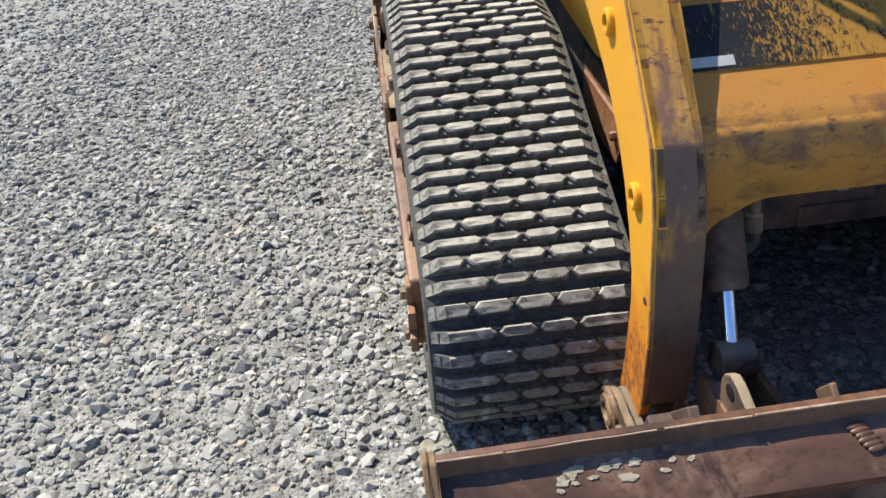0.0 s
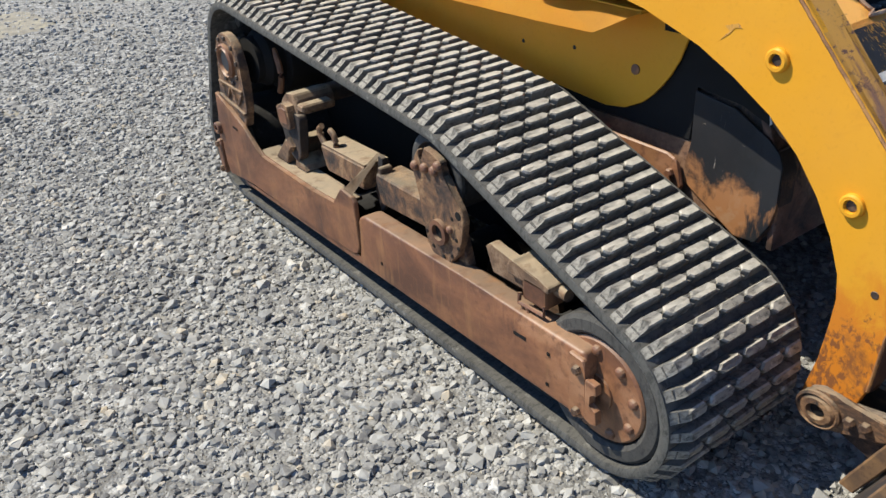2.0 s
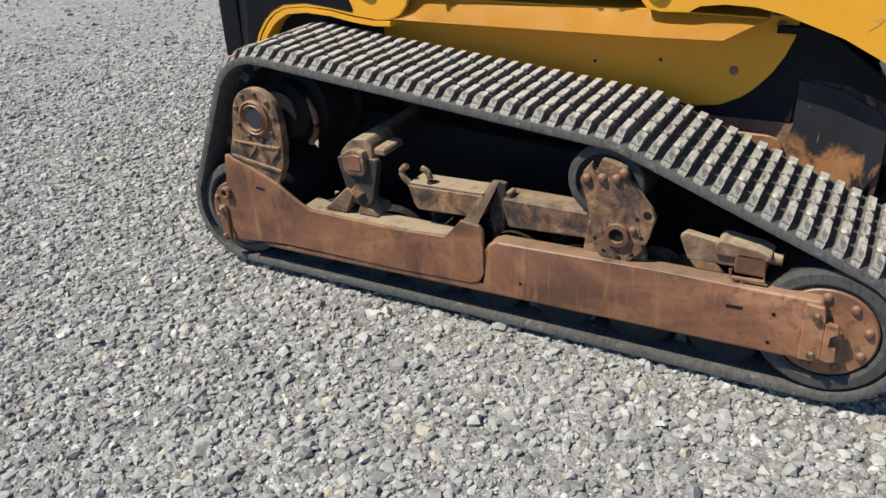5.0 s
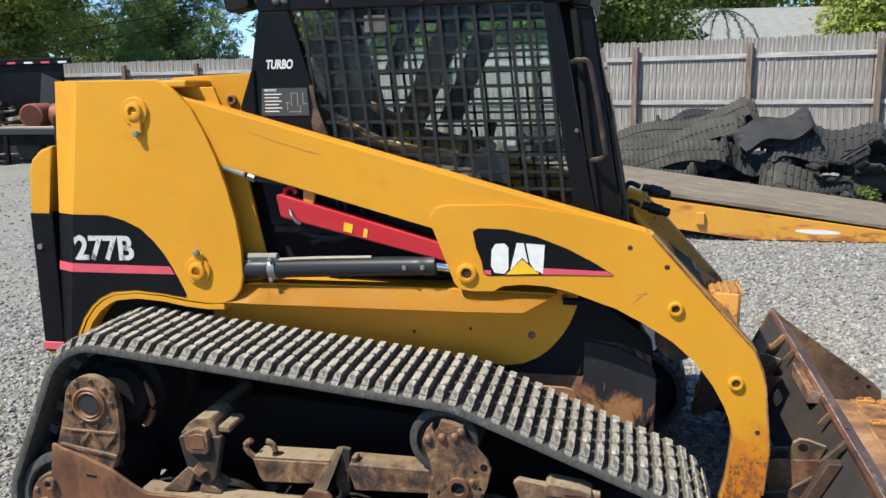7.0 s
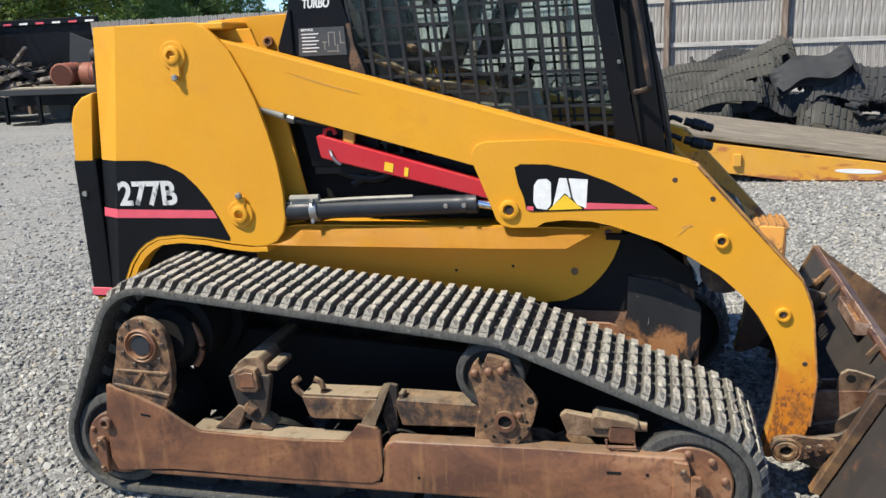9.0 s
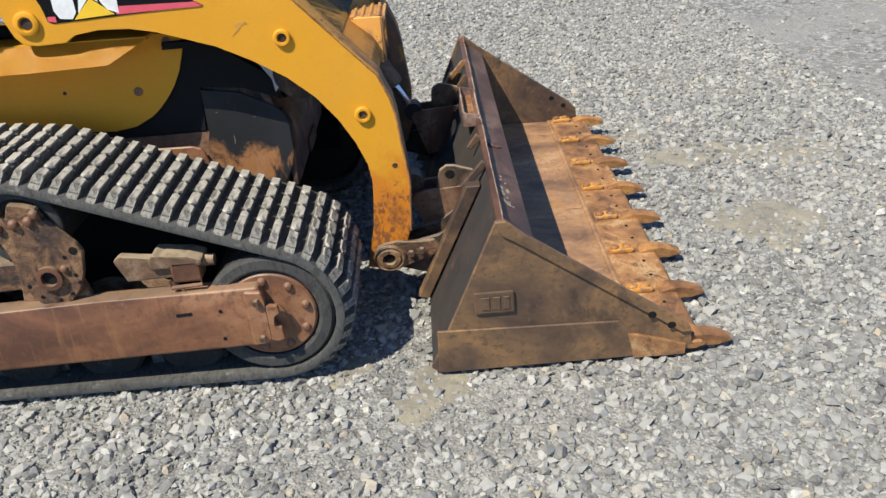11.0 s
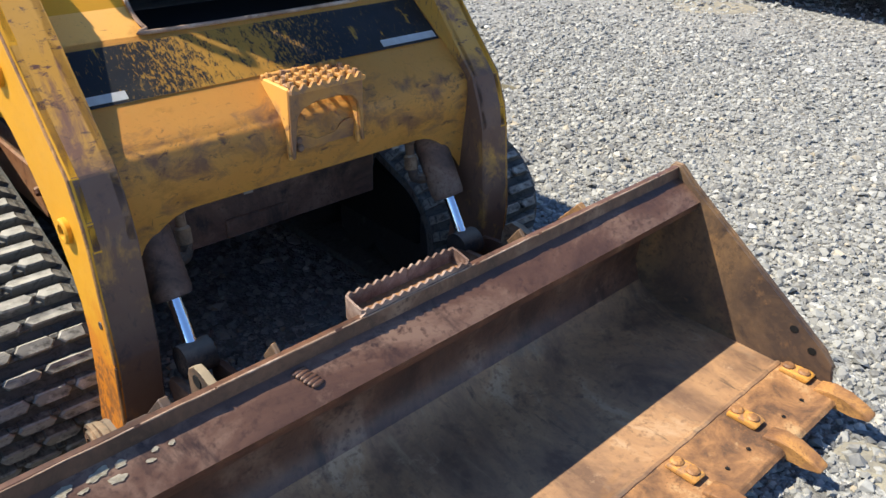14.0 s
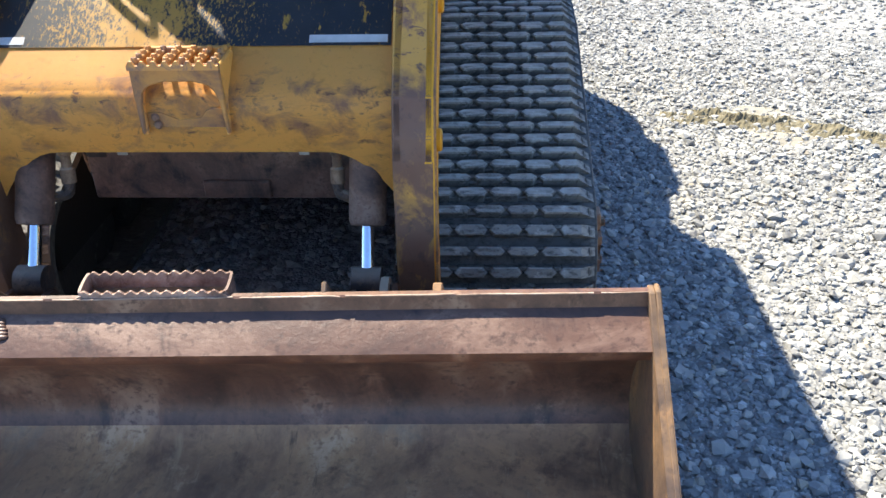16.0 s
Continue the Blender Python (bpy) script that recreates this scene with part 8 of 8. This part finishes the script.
def build_far():
    tree("maple_tree", (23.3, 24.6, 0), 9.5, 4.3, 1, M_LEAF, "broad maple with green and yellowing leaves", 17000, 0.17, 0.16)
    tree("maple_tree", (15.0, 34.5, 0), 9.5, 5.0, 6, M_LEAF, "broad maple with green and yellowing leaves", 12000, 0.2, 0.14)
    pine((28.6, 20.0, 0), 9.4, 3.3, 2, "tall dense green pine")
    tree("leafy_tree", (33, 15.5, 0), 5.6, 3.0, 3, M_LEAF_DARK, "rounded dark green tree", 9000, 0.17, 0.15)
    tree("leafy_tree", (38, 29, 0), 6.0, 4.5, 4, M_LEAF_DARK, "rounded dark green tree", 9000, 0.2, 0.12)
    tree("leafy_tree", (24.0, 2.4, 0), 9.5, 4.0, 5, M_LEAF_DARK, "dense dark green tree behind the fence", 17000, 0.16, 0.18)
    tree("leafy_tree", (30.0, 6.0, 0), 8.5, 4.2, 8, M_LEAF_DARK, "dense dark green tree behind the fence", 10000, 0.19, 0.15)
    tree("turning_tree", (44.0, -2.0, 0), 12.0, 5.0, 7, M_LEAF_RED, "tree with leaves turning russet", 9000, 0.2, 0.2)
    tree("leafy_tree", (29.5, -7.9, 0), 10.0, 3.8, 9, M_LEAF, "light green tree in front of the roof", 9000, 0.18, 0.16)
    tree("leafy_tree", (36.0, -12.0, 0), 10.0, 5.0, 10, M_LEAF_DARK, "dense dark green tree", 8000, 0.2, 0.2)
    tree("leafy_tree", (40.0, 0.0, 0), 10.5, 5.0, 11, M_LEAF_DARK, "dense dark green tree", 9000, 0.2, 0.2)
    tree("leafy_tree", (44.0, 14.0, 0), 7.0, 5.0, 12, M_LEAF_DARK, "far dark green tree", 7000, 0.22, 0.12)
    tree("leafy_tree", (5.0, 40.0, 0), 9.0, 5.0, 13, M_LEAF, "far maple with yellowing leaves", 9000, 0.22, 0.14)
    tree("leafy_tree", (47.0, -10.0, 0), 11.5, 6.0, 14, M_LEAF, "light green tree behind the house", 8000, 0.22, 0.2)
    # house behind the fence
    h = thing("house", (37.0, -6.5, 0), "low white house with a plain grey shingle roof", "house", rz=10)
    part("wall", box(-5.5, 5.5, -6, 6, 0, 2.35, 0.02), M_SIDING, h)
    part("roof", roof_mesh(), M_ROOF, h)
    # vine-grown hoop trellis
    t = thing("vine_trellis", (18.3, -0.5, 0), "round hoop trellis overgrown with pale green vine", "trellis", rz=15)
    cs = []
    for j, w in ((0, 1.0), (1, 0.62), (2, 0.25)):
        pts = [(0.0 + 0.05 * j, -1.0 * w + 0.0, 0.0)] + [(0.05 * j, 1.0 * w * -math.cos(math.pi * i / 10), 2.35 + 1.05 * math.sin(math.pi * i / 10)) for i in range(11)] + [(0.05 * j, 1.0 * w, 0.0)]
        part("hoop", tube(pts, 0.018, 6), M_GREY_LABEL, t)
        cs += [p for p in curve_points(pts, 3)]
    ob = new("vine", leaves_mesh("vine", cs, [0.07] * len(cs), 1100, 0.04, 8, M_LEAF_DARK))
    ob.parent = t
    # pole and wires
    t = thing("utility_pole", (52.0, 16.5, 0), "wooden utility pole carrying thin wires", "utility pole")
    part("pole", turned([(0.16, 0), (0.12, 10.2)], (0, 0, 0), (0, 0, 1), 12), M_POST, t, "", True)
    part("cross_arm", box(-0.06, 0.06, -1.0, 1.0, 9.6, 9.75, 0.01), M_POST, t)
    for z, low in ((9.75, 2.75), (9.5, 1.95), (9.2, 1.45)):
        pts = [(-46.0 * k / 20, 0.2 + 3.3 * k / 20, low + (z - low) * ((1 - k / 20) ** 1.3)) for k in range(21)]
        part("wire", tube(pts, 0.014, 5), M_DARK, t, "thin overhead wire")


def roof_mesh():
    bm = bmesh.new()
    for s in (-1, 1):
        f = [bm.verts.new(p) for p in ((s * 6.2, -6.6, 2.25), (s * 6.2, 6.6, 2.25), (0, 6.6, 4.75), (0, -6.6, 4.75))]
        bm.faces.new(f)
    bmesh.ops.remove_doubles(bm, verts=bm.verts, dist=0.001)
    bmesh.ops.solidify(bm, geom=list(bm.faces), thickness=0.12)
    return bm




def build_dirt():
    m = plain("sandy_dirt", (0.20, 0.172, 0.108), 0.95, 0, 0.45, 14, 0.9)
    rng = np.random.default_rng(21)
    for x0, y0, ln, w, h, rz in ((1.80, 3.35, 0.85, 0.12, 0.034, -10), (2.28, 3.17, 0.80, 0.09, 0.026, -20)):
        nx, ny = 90, 19
        verts = []
        for j in range(ny):
            for i in range(nx):
                a, b_ = (i / (nx - 1) - 0.5) * 2, (j / (ny - 1) - 0.5) * 2
                k = max(0.0, 1 - a * a) * max(0.0, 1 - b_ * b_)
                verts.append((a * ln / 2, b_ * w * (1 + 0.6 * noise.noise(Vector((a * 4, 0, x0)))) + 0.05 * noise.noise(Vector((a * 3, 3.3, x0))), -0.014 + h * k * (0.75 + 0.9 * noise.noise(Vector((a * 7, b_ * 3, x0))) + 0.6 * noise.noise(Vector((a * 15, b_ * 5, x0))) + 0.55 * noise.noise(Vector((a * 34, b_ * 9, x0))))))
        me = bpy.data.meshes.new("dirt_ridge")
        me.from_pydata(verts, [], [(j * nx + i, j * nx + i + 1, (j + 1) * nx + i + 1, (j + 1) * nx + i) for j in range(ny - 1) for i in range(nx - 1)])
        me.materials.append(m)
        ob = new("dirt_ridge", me)
        ob.matrix_basis = pose(x0, y0, ground_bumps(x0, y0) + 0.01, 0, 0, rz)
        tagged(ob, "low ridge of pale sandy dirt on the gravel", "dirt", "dirt ridges")


def build_dust():
    """Thin films of trodden dust that half bury the stones."""
    m = rusty("trodden_dust", [(0.18, 0.165, 0.13), (0.25, 0.228, 0.178), (0.32, 0.288, 0.205)], 0.95, 7, 1.0)
    for x0, y0, r, h in DUST:
        n = 26
        verts = []
        for j in range(n):
            for i in range(n):
                a, b_ = (i / (n - 1) - 0.5) * 2.4, (j / (n - 1) - 0.5) * 2.4
                k = 1 - math.hypot(a, b_) + 0.45 * noise.noise(Vector((a * 1.7 + x0, b_ * 1.7, y0)))
                z = -0.02 + (0.02 + h) * max(0.0, min(1.0, 2.2 * k)) * (0.9 + 0.35 * noise.noise(Vector((a * 9, b_ * 9, y0))))
                verts.append((a * r, b_ * r, z + ground_bumps(x0 + a * r, y0 + b_ * r)))
        me = bpy.data.meshes.new("dust_patch")
        me.from_pydata(verts, [], [(j * n + i, j * n + i + 1, (j + 1) * n + i + 1, (j + 1) * n + i) for j in range(n - 1) for i in range(n - 1)])
        for p in me.polygons:
            p.use_smooth = True
        me.materials.append(m)
        ob = new("dust_patch", me)
        ob.matrix_basis = pose(x0, y0, 0)
        tagged(ob, "thin patch of pale trodden dust among the stones", "dust", "dust patches")


DUST = ((0.62, -0.12, 0.34, 0.008), (-0.20, -0.18, 0.30, 0.008), (-1.10, 1.22, 0.22, 0.007), (-0.95, 1.48, 0.14, 0.006), (-2.45, 6.25, 0.30, 0.008), (2.0, 3.30, 0.40, 0.006), (5.6, 3.5, 0.55, 0.008), (-1.75, 6.1, 0.28, 0.010), (-2.0, 7.6, 0.55, 0.012), (-1.2, 8.6, 0.6, 0.012), (0.55, -0.55, 0.30, 0.009), (0.95, 0.15, 0.22, 0.008))
build_dirt()
build_dust()
build_trailer()
build_heap()
build_weeds()
build_left_yard()
build_far()
build_fence()
build_gravel()
